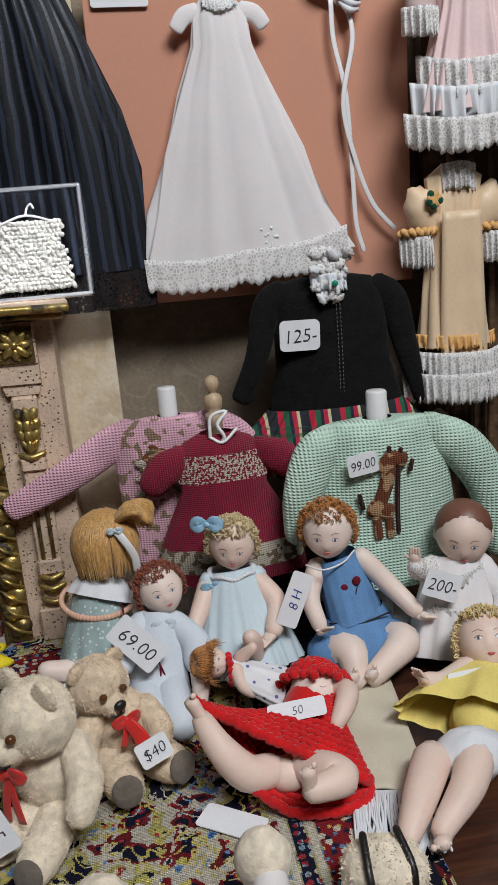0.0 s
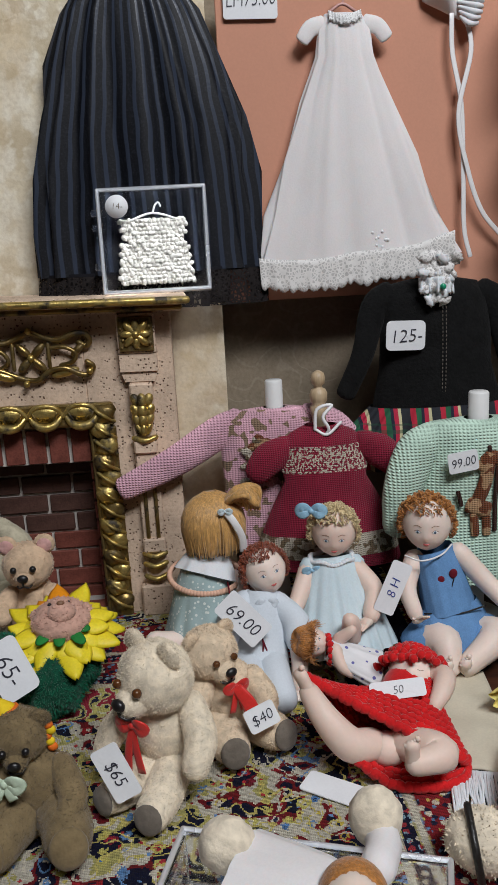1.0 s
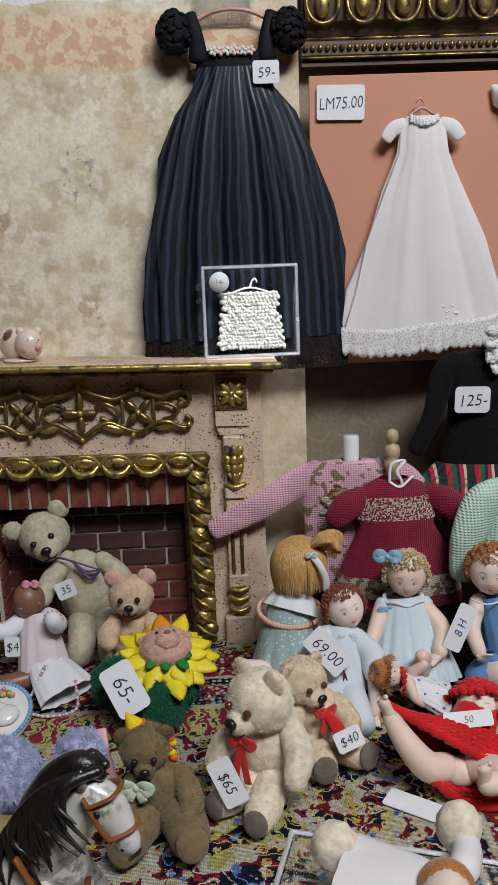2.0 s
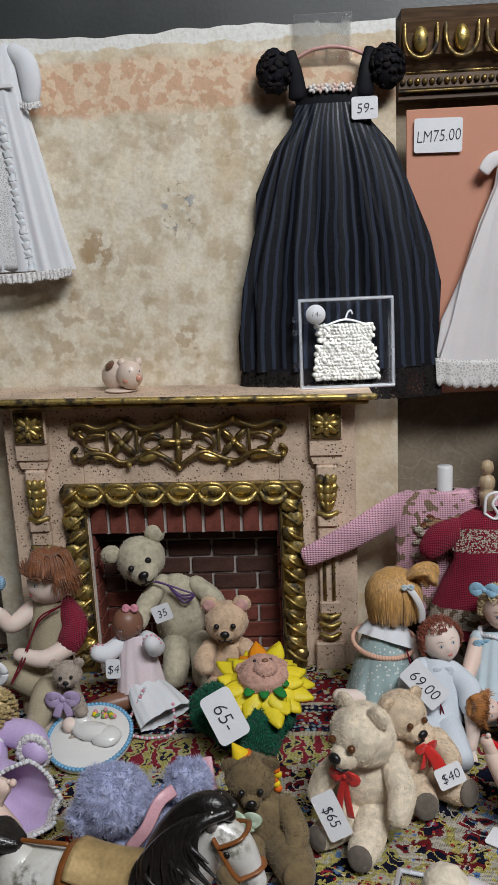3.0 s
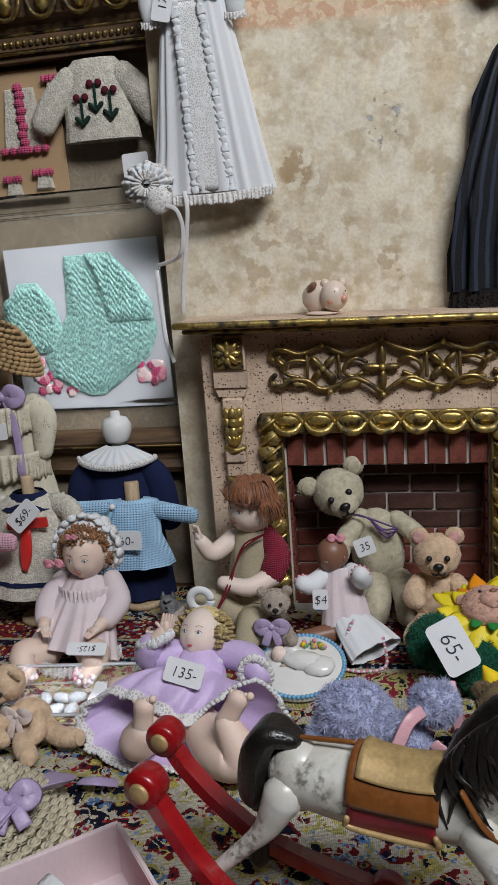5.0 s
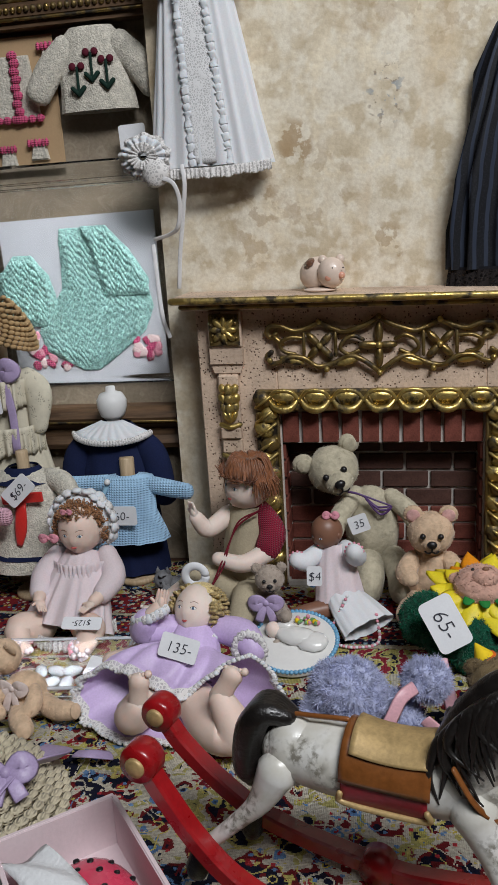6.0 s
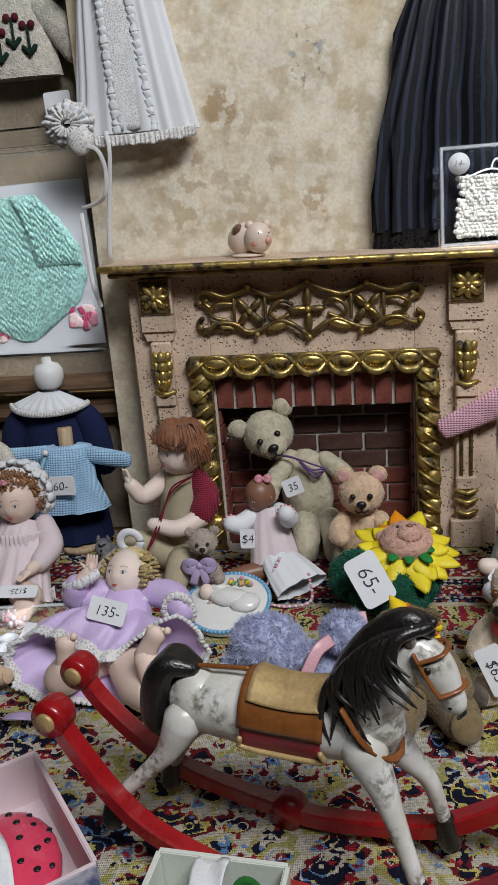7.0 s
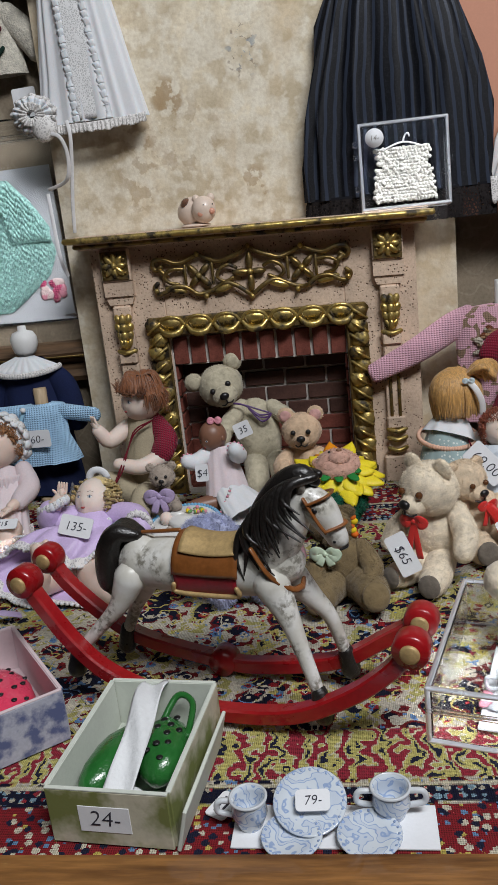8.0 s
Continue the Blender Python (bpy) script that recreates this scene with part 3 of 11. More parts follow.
def dado(name, x0, x1):
    g = G()
    prof = [(0.052, 0.088), (0.042, 0.088), (0.040, 0.092), (0.044, 0.097), (0.044, 0.103), (0.038, 0.107), (0.036, 0.112), (0.040, 0.116), (0.045, 0.119), (0.052, 0.120)]
    g.rings([[(x, y, z) for y, z in prof] for x in (x0, x1)], M_FRAMEWOOD, True, True, True, True)
    g.tube([(x0, 0.0375, 0.109), (x1, 0.0375, 0.109)], 0.0012, M_GILT_DARK, 6)
    return whole(name, g, "dark brown stepped dado rail with a thin gilt line", "trim", kind="structure")


dado("trim_dado_left", -0.48, -0.150)


M_LEDGE = wood("pale_beige_wood", (0.40, 0.32, 0.22), (0.24, 0.18, 0.11))


def side_frame():
    """The brown wooden side frame at the right end, with a plain ledge sloping forward."""
    g = G()
    g.box((0.372, 0.03, 0.20), (0.075, 0.02, 0.42), M_FRAMEWOOD, turn(0, 0, -8), 0.003)
    for k in range(4):
        g.tube([(0.345 + 0.012 * k, 0.016 - 0.0017 * k, 0.0), (0.345 + 0.012 * k, 0.016 - 0.0017 * k, 0.40)], 0.0022, M_FRAMEWOOD, 8)
    g.box((0.352, -0.006, 0.0835), (0.072, 0.012, 0.012), M_LEDGE, turn(0, 42, -6), 0.0015)
    return whole("side_frame", g, "brown moulded wooden frame beside the peach dress", "frame", kind="structure")


side_frame()

# ---- the fireplace ----
FX = -0.005


def settled(x, z):
    """The fireplace stands unevenly: its head rises a little towards one end."""
    return z * (1.020 - 0.11 * (x - FX))


def fireplace():
    th = thing("fireplace", (FX, 0.012, 0), "miniature fireplace in pitted pinkish-cream plaster with worn gilt carving", "fireplace")
    yb = 0.0265
    for s in (-1, 1):
        g = G()
        g.box((FX + s * 0.091, (yb + 0.0) / 2, 0.0925), (0.051, yb, 0.185), M_PLASTER, None, 0.0006)
        part("jamb", g, th)
    g = G()
    g.box((FX, yb / 2, 0.1525), (0.131, yb, 0.065), M_PLASTER, None, 0.0006)
    part("frieze", g, th)
    for s in (-1, 1):
        p = G()
        p.box((FX + s * 0.097, -0.0035, 0.173), (0.0215, 0.007, 0.0225), M_PLASTER, None, 0.0008)
        p.prism([(-0.0107, 0.0), (0.0107, 0.0), (0.0107, 0.010), (-0.0107, 0.010)], 0.006, M_PLASTER, pose(FX + s * 0.097, 0.0, 0.1515))
        p.prism([(-0.0085, 0), (0.0085, 0), (0.0107, 0.006), (-0.0107, 0.006)], 0.0045, M_PLASTER, pose(FX + s * 0.097, 0.0, 0.1455))
        p.box((FX + s * 0.097, -0.002, 0.075), (0.013, 0.004, 0.142), M_PLASTER, None, 0.0006)
        for z, h, d in ((0.1405, 0.008, 0.006), (0.107, 0.008, 0.0075), (0.098, 0.010, 0.0055), (0.0455, 0.009, 0.007), (0.010, 0.02, 0.007)):
            p.box((FX + s * 0.097, -d / 2, z), (0.0135 if h < 0.015 else 0.02, d, h), M_PLASTER, None, 0.001)
        part("pilaster", p, th)
        r = G()
        r.box((FX + s * 0.097, -0.0076, 0.173), (0.0195, 0.0015, 0.0195), M_GILT_DARK, None, 0.0005)
        for k in range(8):
            a = math.pi * k / 4
            long = 0.0062 if k % 2 else 0.0048
            r.ell((FX + s * 0.097 + 0.0046 * math.cos(a), -0.009, 0.173 + 0.0046 * math.sin(a)), (long * 0.8, 0.0016, 0.0021), M_GILT, turn(0, -math.degrees(a), 0), 10, 6)
        r.ell((FX + s * 0.097, -0.0098, 0.173), 0.0022, M_GILT, None, 10, 6)
        rnd = random.Random(5)
        for k in range(26):
            r.ell((FX + s * 0.097 + rnd.uniform(-0.0085, 0.0085), -0.0084, 0.173 + rnd.uniform(-0.0085, 0.0085)), rnd.uniform(0.0007, 0.0014), M_GILT_DARK, None, 6, 4)
        part("rosette", r, th, "square gilt rosette tile")
        a = G()
        for z, w in ((0.135, 0.0058), (0.129, 0.0064), (0.1235, 0.0056), (0.118, 0.0042)):
            for q in (-1, 0, 1):
                a.ell((FX + s * 0.097 + q * w * 0.62, -0.0055 - (0.0018 if q == 0 else 0), z), (w * 0.5, 0.0028, 0.0042), M_GILT, turn(0, q * 24, 0), 10, 7)
        for z in (0.1125, 0.0925, 0.0405, 0.034, 0.026):
            a.tube([(FX + s * 0.097 - 0.0062, -0.0055, z), (FX + s * 0.097, -0.0082, z - 0.0012), (FX + s * 0.097 + 0.0062, -0.0055, z)], 0.0017, M_GILT, 7)
        for q in (-0.003, 0.003):
            a.tube([(FX + s * 0.097 + q, -0.0045, 0.088), (FX + s * 0.097 + q, -0.0045, 0.05)], 0.0012, M_GILT_DARK, 7)
        part("pilaster_carving", a, th, "gilt acanthus drop on the pilaster")
    m = G()
    prof = [(0.0265, 0.1845), (-0.004, 0.1845), (-0.008, 0.1862), (-0.012, 0.1868), (-0.0145, 0.1895), (0.0265, 0.1895)]
    m.rings([[(x, y, z) for y, z in prof] for x in (FX - 0.123, FX + 0.123)], M_PLASTER, True, True, True, True)
    m.box((FX, 0.0033, 0.1918), (0.253, 0.0465, 0.0046), M_PLASTER, None, 0.0012)
    part("mantel_shelf", m, th, "plain plaster mantel shelf")
    e = G()
    e.tube([(FX - 0.1268, 0.02, 0.1917), (FX - 0.1268, -0.0198, 0.1917)], 0.0019, M_GILT, 7, 1)
    e.tube([(FX - 0.1268, -0.0200, 0.1918)] + [(FX - 0.1268 + 0.2536 * k / 12, -0.0203, 0.1918) for k in range(1, 12)] + [(FX + 0.1268, -0.0200, 0.1918)], 0.0021, M_GILT, 8, 1)
    e.tube([(FX - 0.1225, -0.0125, 0.1876), (FX + 0.1225, -0.0125, 0.1876)], 0.0018, M_GILT_DARK, 8)
    part("gilt_edge", e, th, "gilded edge of the mantel shelf")
    # the carved frame round the opening
    top = G()
    top.box((FX, -0.0025, 0.1275), (0.160, 0.005, 0.0135), M_GILT_DARK, None, 0.001)
    k = 7
    for i in range(k):
        cx = FX - 0.072 + 0.144 * (i + 0.5) / k
        top.ell((cx, -0.005, 0.1300), (0.0094, 0.0032, 0.0042), M_GILT, None, 14, 7)
        top.tube([(cx - 0.0100, -0.0045, 0.1290), (cx - 0.0055, -0.0070, 0.1235), (cx, -0.0078, 0.1220), (cx + 0.0055, -0.0070, 0.1235), (cx + 0.0100, -0.0045, 0.1290)], [0.0010, 0.0022, 0.0026, 0.0022, 0.0010], M_GILT, 9, 4)
        for q in (-0.006, -0.003, 0, 0.003, 0.006):
            top.ell((cx + q, -0.0062, 0.1290 - abs(q) * 0.18), (0.0011, 0.0014, 0.0034), M_GILT_DARK, turn(0, q * 4200, 0), 7, 6)
        top.tube([(cx - 0.0102, -0.005, 0.1275), (cx - 0.005, -0.0066, 0.1335), (cx + 0.005, -0.0066, 0.1335), (cx + 0.0102, -0.005, 0.1275)], 0.0014, M_GILT, 7)
    part("frame_head", top, th, "carved gilt head of the opening with a row of shells")
    for s in (-1, 1):
        f = G()
        f.box((FX + s * 0.0735, -0.002, 0.060), (0.014, 0.004, 0.120), M_GILT_DARK, None, 0.001)
        rnd = random.Random(11 + s)
        for i in range(13):
            z = 0.128 - i * 0.0098
            tw = 28 if i % 2 else -28
            f.ell((FX + s * (0.0735 + 0.0016 * (-1) ** i), -0.0048, z), (0.0066, 0.0030, 0.0052), M_GILT if i % 3 else M_GILT_DARK, turn(0, s * tw, 0), 12, 7, 0.35, i)
            f.tube([(FX + s * 0.0675, -0.0045, z + 0.004), (FX + s * 0.0735, -0.0082, z), (FX + s * 0.0800, -0.0040, z - 0.005)], 0.0011, M_GILT, 6)
        f.tube([(FX + s * 0.0662, -0.0035, 0.119), (FX + s * 0.0662, -0.0035, 0.0)], 0.0012, M_GILT_DARK, 6)
        part("frame_jamb", f, th, "carved leafy gilt side of the opening")
    # the scrollwork panel on the frieze
    o = G()
    zc = 0.1615

    def stroke(pts, r=0.0017):
        for s in (-1, 1):
            o.tube([(FX + s * x, -0.0035 - 0.0012 * math.sin(k), zc + z) for k, (x, z) in enumerate(pts)], [r] * len(pts), M_GILT_DARK, 7, 4)

    def leaf(x, z, a, l, w, mt=M_GILT_DARK):
        for s in ((-1, 1) if x else (1,)):
            o.ell((FX + s * x, -0.0032, zc + z), (l, 0.0024, w), mt, turn(0, -s * a if x else -a, 0), 12, 7)

    for q in (0, 0.037):
        for a in (45, 135, 225, 315) if q else (0, 90, 180, 270):
            ra = math.radians(a)
            leaf(q + 0.0055 * math.cos(ra), 0.0055 * math.sin(ra), a, 0.0058, 0.0024)
            if not q:
                break
        if not q:
            for a in (90, 180, 270):
                ra = math.radians(a)
                o.ell((FX + 0.0065 * math.cos(ra), -0.0032, zc + 0.0075 * math.sin(ra)), (0.0068, 0.0024, 0.0026), M_GILT_DARK, turn(0, -a, 0), 12, 7)
    for s in (-1, 0, 1):
        o.ell((FX + s * 0.037, -0.0045, zc), 0.0022, M_GILT, None, 8, 6)
    stroke([(0.0, 0.0175), (0.006, 0.0135), (0.014, 0.0105), (0.022, 0.0085), (0.030, 0.0110), (0.037, 0.0140), (0.045, 0.0110), (0.053, 0.0095), (0.061, 0.0125), (0.068, 0.0125), (0.0705, 0.0085), (0.068, 0.0055), (0.0645, 0.0075)], 0.0017)
    stroke([(0.0, -0.0165), (0.005, -0.0125), (0.011, -0.0085), (0.018, -0.0065), (0.026, -0.0100), (0.033, -0.0125), (0.040, -0.0125), (0.047, -0.0075), (0.056, -0.0065), (0.063, -0.0100), (0.068, -0.0105), (0.071, -0.0065), (0.068, -0.0035)], 0.0017)
    stroke([(0.010, 0.0035), (0.016, 0.0060), (0.022, 0.0030), (0.024, -0.0020), (0.019, -0.0055), (0.013, -0.0035)], 0.0013)
    stroke([(0.048, 0.0050), (0.056, 0.0055), (0.062, 0.0020), (0.060, -0.0030), (0.053, -0.0050)], 0.0013)
    stroke([(0.027, 0.0075), (0.027, -0.0060)], 0.0012)
    stroke([(0.047, 0.0075), (0.047, -0.0050)], 0.0012)
    leaf(0.019, -0.0095, -18, 0.0085, 0.0026, M_GILT)
    leaf(0.055, -0.0088, 12, 0.0085, 0.0026, M_GILT)
    leaf(0.063, 0.0035, 40, 0.0050, 0.0020)
    for x, z in ((0.0, 0.0175), (0.0, -0.0170), (0.033, -0.0145), (0.037, 0.0150), (0.069, -0.0085)):
        for s in ((-1, 1) if x else (1,)):
            o.ell((FX + s * x, -0.0045, zc + z), 0.0019, M_GILT, None, 8, 6)
    part("scrollwork", o, th, "dark gilt openwork scrolls on the frieze")
    # firebox: mortar shell, then the bricks
    b = G()
    b.box((FX, 0.0250, 0.060), (0.131, 0.002, 0.120), M_MORTAR)
    for s in (-1, 1):
        b.box((FX + s * 0.0650, 0.0130, 0.060), (0.0012, 0.022, 0.120), M_MORTAR)
    b.box((FX, 0.0065, 0.1085), (0.129, 0.006, 0.0215), M_MORTAR)
    b.box((FX, 0.0105, 0.0018), (0.129, 0.026, 0.0036), M_MORTAR)
    box = part("firebox", b, th, "firebox lining of grey mortar")
    for ch in th.children_recursive:
        for v in ch.data.vertices:
            v.co.z = settled(v.co.x, v.co.z)
    return th, box


FIRE, FIREBOX = fireplace()


# ---- pinned and hung clothes ----
def satin_stripes():
    n = Nodes("black_striped_satin", 0.5)
    n.b.inputs["Specular IOR Level"].default_value = 0.3
    x, y, z = n.xyz()
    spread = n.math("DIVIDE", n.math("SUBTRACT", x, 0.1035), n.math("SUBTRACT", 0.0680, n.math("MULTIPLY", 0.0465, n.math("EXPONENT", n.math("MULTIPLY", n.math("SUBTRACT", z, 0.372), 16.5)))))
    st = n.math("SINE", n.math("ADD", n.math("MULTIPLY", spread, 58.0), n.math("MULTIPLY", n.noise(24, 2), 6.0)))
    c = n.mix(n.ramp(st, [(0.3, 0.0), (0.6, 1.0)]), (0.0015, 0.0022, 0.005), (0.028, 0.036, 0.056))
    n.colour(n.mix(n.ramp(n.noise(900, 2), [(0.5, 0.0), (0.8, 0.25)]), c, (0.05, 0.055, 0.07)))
    n.put(n.b.inputs["Roughness"], n.ramp(st, [(0.3, 0.6), (0.6, 0.36)]))
    n.bump(n.noise(700, 3), 0.3, 0.0004)
    return n.mat


M_SATIN = satin_stripes()
M_BLACKLACE = lace("black_lace", (0.016, 0.013, 0.013), 0.0022, 0.56, veil=0.3)
M_BLACKCLOTH = plain("black_gathered_cloth", (0.005, 0.005, 0.008), 0.7)
M_LAWN = plain("white_lawn", (0.75, 0.715, 0.71), 0.8, scale=24, fine=1100, var=0.07, bump=0.25, trans=0.2)
M_WHITE = plain("white_cotton", (0.71, 0.72, 0.74), 0.8, scale=30, fine=1000, var=0.08, bump=0.3, trans=0.15)
M_LACE = lace("white_lace", (0.76, 0.74, 0.72), 0.0019, 0.60)
M_LACE_FINE = lace("fine_white_net", (0.82, 0.82, 0.82), 0.0014, 0.60)
M_RIBBON = plain("white_satin_ribbon", (0.78, 0.77, 0.77), 0.3, fine=900, var=0.06, sheen=0.2)
M_HANGER = plain("pinkish_plastic_hanger", (0.55, 0.30, 0.27), 0.3)
M_ROSE = plain("pale_silk_roses", (0.80, 0.62, 0.55), 0.7, var=0.15)
M_TAPE = glassy("clear_tape", (0.93, 0.93, 0.92), 0.25)


def ruffle(g, path, drop, mat, amp=0.0015, waves=9, out=(0, -1, 0), scallop=0.0008, thick=0.0004, sub=14):
    """A frill that hangs from a line: gathered above, wavy and scalloped below."""
    P = smooth_line(path, sub)
    o = Vector(out)
    waves, amp, scallop = int(waves * 1.8), amp * 0.62, scallop * 1.3

    def at(u, v):
        k = u * (len(P) - 1)
        i = min(int(k), len(P) - 2)
        p = P[i].lerp(P[i + 1], k - i)
        w = math.sin(u * waves * 2 * math.pi + 2.5 * noise.noise(Vector((u * waves * 0.5, p.x * 40, p.z * 40))))
        w += 0.8 * noise.noise(Vector((u * waves * 1.7, v * 1.5, p.z * 90)))
        d = drop * (1 + 0.16 * noise.noise(Vector((u * waves * 0.6, p.z * 70, 3)))) + scallop * (abs(math.sin(u * waves * 1.5 * math.pi)) + 0.5 * abs(math.sin(u * waves * 7 * math.pi)))
        return p + o * (amp * (0.25 + 0.75 * v) * w + 0.0006 * v) + Vector((0.0006 * math.cos(u * waves * 6.28) * v, 0, -v * d))

    g.sheet(at, max(60, waves * 16), 6, mat, thick)


def price_tag(text, m, w, h, label="", ink=None, size=None, rounded=0.0015, bars=False):
    """A handwritten price card; m: its plane, x along the writing, z out of the card."""
    th = thing("price_tag", m.translation, label or "small white card price tag with handwriting", "price tag", "price tags")
    g = G()
    r = rounded
    poly = []
    for cx, cy, a0 in ((w / 2 - r, h / 2 - r, 0), (-w / 2 + r, h / 2 - r, 90), (-w / 2 + r, -h / 2 + r, 180), (w / 2 - r, -h / 2 + r, 270)):
        for k in range(4):
            a = math.radians(a0 + 30 * k)
            poly.append((cx + r * math.cos(a), cy + r * math.sin(a)))
    bend = 0.0009
    rings = [[m @ Vector((x * s, y * s, z + bend * (x / w) ** 2)) for x, y in poly] for z, s in ((-0.00025, 1.0), (0.00025, 1.0), (0.00025, 0.5), (0.00025, 0.02))]
    g.rings(rings, M_WHITECARD, True, True, True, True)
    part("card", g, th)
    if bars:
        b = G()
        for k in range(2):
            c = m @ Vector((0, h * 0.16 - k * h * 0.3, 0.0006))
            b.box(c, (w * 0.6, h * 0.09, 0.0003), M_INK, m.to_3x3())
        part("writing", b, th, "unreadable dark writing")
    elif text:
        words("writing", text, size or h * 0.62, m @ pose(0, -h * 0.03, 0.00062, 0, 0, 3), ink or M_INK, th, min(1.0, w * 0.86 / (len(text) * (size or h * 0.62) * 0.46)))
    return th


def upright(x, y, z, rx=0, ry=0, rz=0):
    """The plane of a card that stands and looks out to the front; turns in degrees."""
    return pose(x, y, z) @ pose(0, 0, 0, 90 + rx, 0, ry) @ pose(0, 0, 0, 0, 0, rz)


def black_dress():
    th = thing("black_dress", (0.104, 0.02, 0.187), "black striped satin doll dress with lace hem pinned to wallpaper", "doll dress")
    g = G()
    lv = [(0.371, 0.1015, 0.0215, 0.005), (0.360, 0.1015, 0.0245, 0.007), (0.345, 0.102, 0.0365, 0.009), (0.32, 0.1025, 0.0460, 0.0105), (0.29, 0.1035, 0.0555, 0.0115), (0.26, 0.1035, 0.0590, 0.0120), (0.23, 0.1035, 0.0612, 0.0115), (0.207, 0.1032, 0.0628, 0.0110)]
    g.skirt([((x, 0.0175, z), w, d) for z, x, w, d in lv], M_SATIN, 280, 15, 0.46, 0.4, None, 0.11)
    part("skirt", g, th, "gathered black striped satin skirt")
    h = G()
    h.skirt([((0.1032, 0.0172, 0.2075), 0.0648, 0.0112), ((0.1033, 0.0172, 0.203), 0.0654, 0.0115), ((0.1034, 0.017, 0.195), 0.0660, 0.0118), ((0.1034, 0.017, 0.1865), 0.0655, 0.012)], M_BLACKLACE, 240, 34, 0.16, 0.0)
    h.skirt([((0.1032, 0.0172, 0.2085), 0.0650, 0.0113), ((0.1032, 0.0172, 0.2068), 0.0650, 0.0114)], M_BLACKCLOTH, 120)
    part("hem", h, th, "wide black lace hem")
    b = G()
    b.skirt([((0.1015, 0.0195, 0.3805), 0.0225, 0.0055), ((0.1015, 0.0195, 0.370), 0.0220, 0.006)], M_BLACKCLOTH, 48, 20, 0.08)
    for s in (-1, 1):
        b.tube([(0.1015 + s * 0.0205, 0.017, 0.376), (0.1015 + s * 0.0215, 0.017, 0.390), (0.1015 + s * 0.0245, 0.019, 0.402)], [0.006, 0.0042, 0.0035], M_BLACKCLOTH, 10, 4, True, 0.4, (0, 1, 0))
    part("bodice", b, th, "smocked black bodice with straps")
    for s in (-1, 1):
        p = G()
        c = (0.1015 + s * 0.0345, 0.017, 0.391)
        p.ell(c, (0.0105, 0.007, 0.0125), M_BLACKCLOTH, None, 18, 12, 0.25, s + 3)
        rnd = random.Random(7 + s)
        for k in range(60):
            d = unit((rnd.gauss(0, 1), rnd.gauss(0, 1) - 0.5, rnd.gauss(0, 1)))
            p.ell((c[0] + d.x * 0.0105, c[1] + d.y * 0.0072, c[2] + d.z * 0.0125), (0.0026, 0.0012, 0.0020), M_BLACKLACE if k % 3 else M_BLACKCLOTH, facing(d), 7, 5, 0.4, k)
        part("sleeve", p, th, "puffed black lace sleeve")
    f = G()
    for k, x in enumerate((0.090, 0.0945, 0.099, 0.1035, 0.108, 0.1125)):
        for q in range(5):
            a = q * 1.256 + k
            f.ell((x + 0.0016 * math.cos(a), 0.0125, 0.3795 + 0.0016 * math.sin(a)), (0.0016, 0.0011, 0.0011), M_ROSE if k % 2 else M_LACE, turn(0, -math.degrees(a), 0), 7, 5)
    part("flower_trim", f, th, "row of pale fabric roses")
    hg = G()
    hg.tube([(0.080, 0.022, 0.399), (0.090, 0.022, 0.4035), (0.1015, 0.022, 0.405), (0.113, 0.022, 0.4035), (0.124, 0.022, 0.399)], 0.0012, M_HANGER, 7)
    part("hanger", hg, th, "thin pinkish hanger")
    tp = G()
    tp.box((0.098, 0.0255, 0.412), (0.036, 0.0004, 0.026), M_TAPE, turn(0, 0, 0))
    part("tape", tp, th, "strip of clear tape")


black_dress()
price_tag("59-", upright(0.1212, 0.0095, 0.3665), 0.0160, 0.0130)


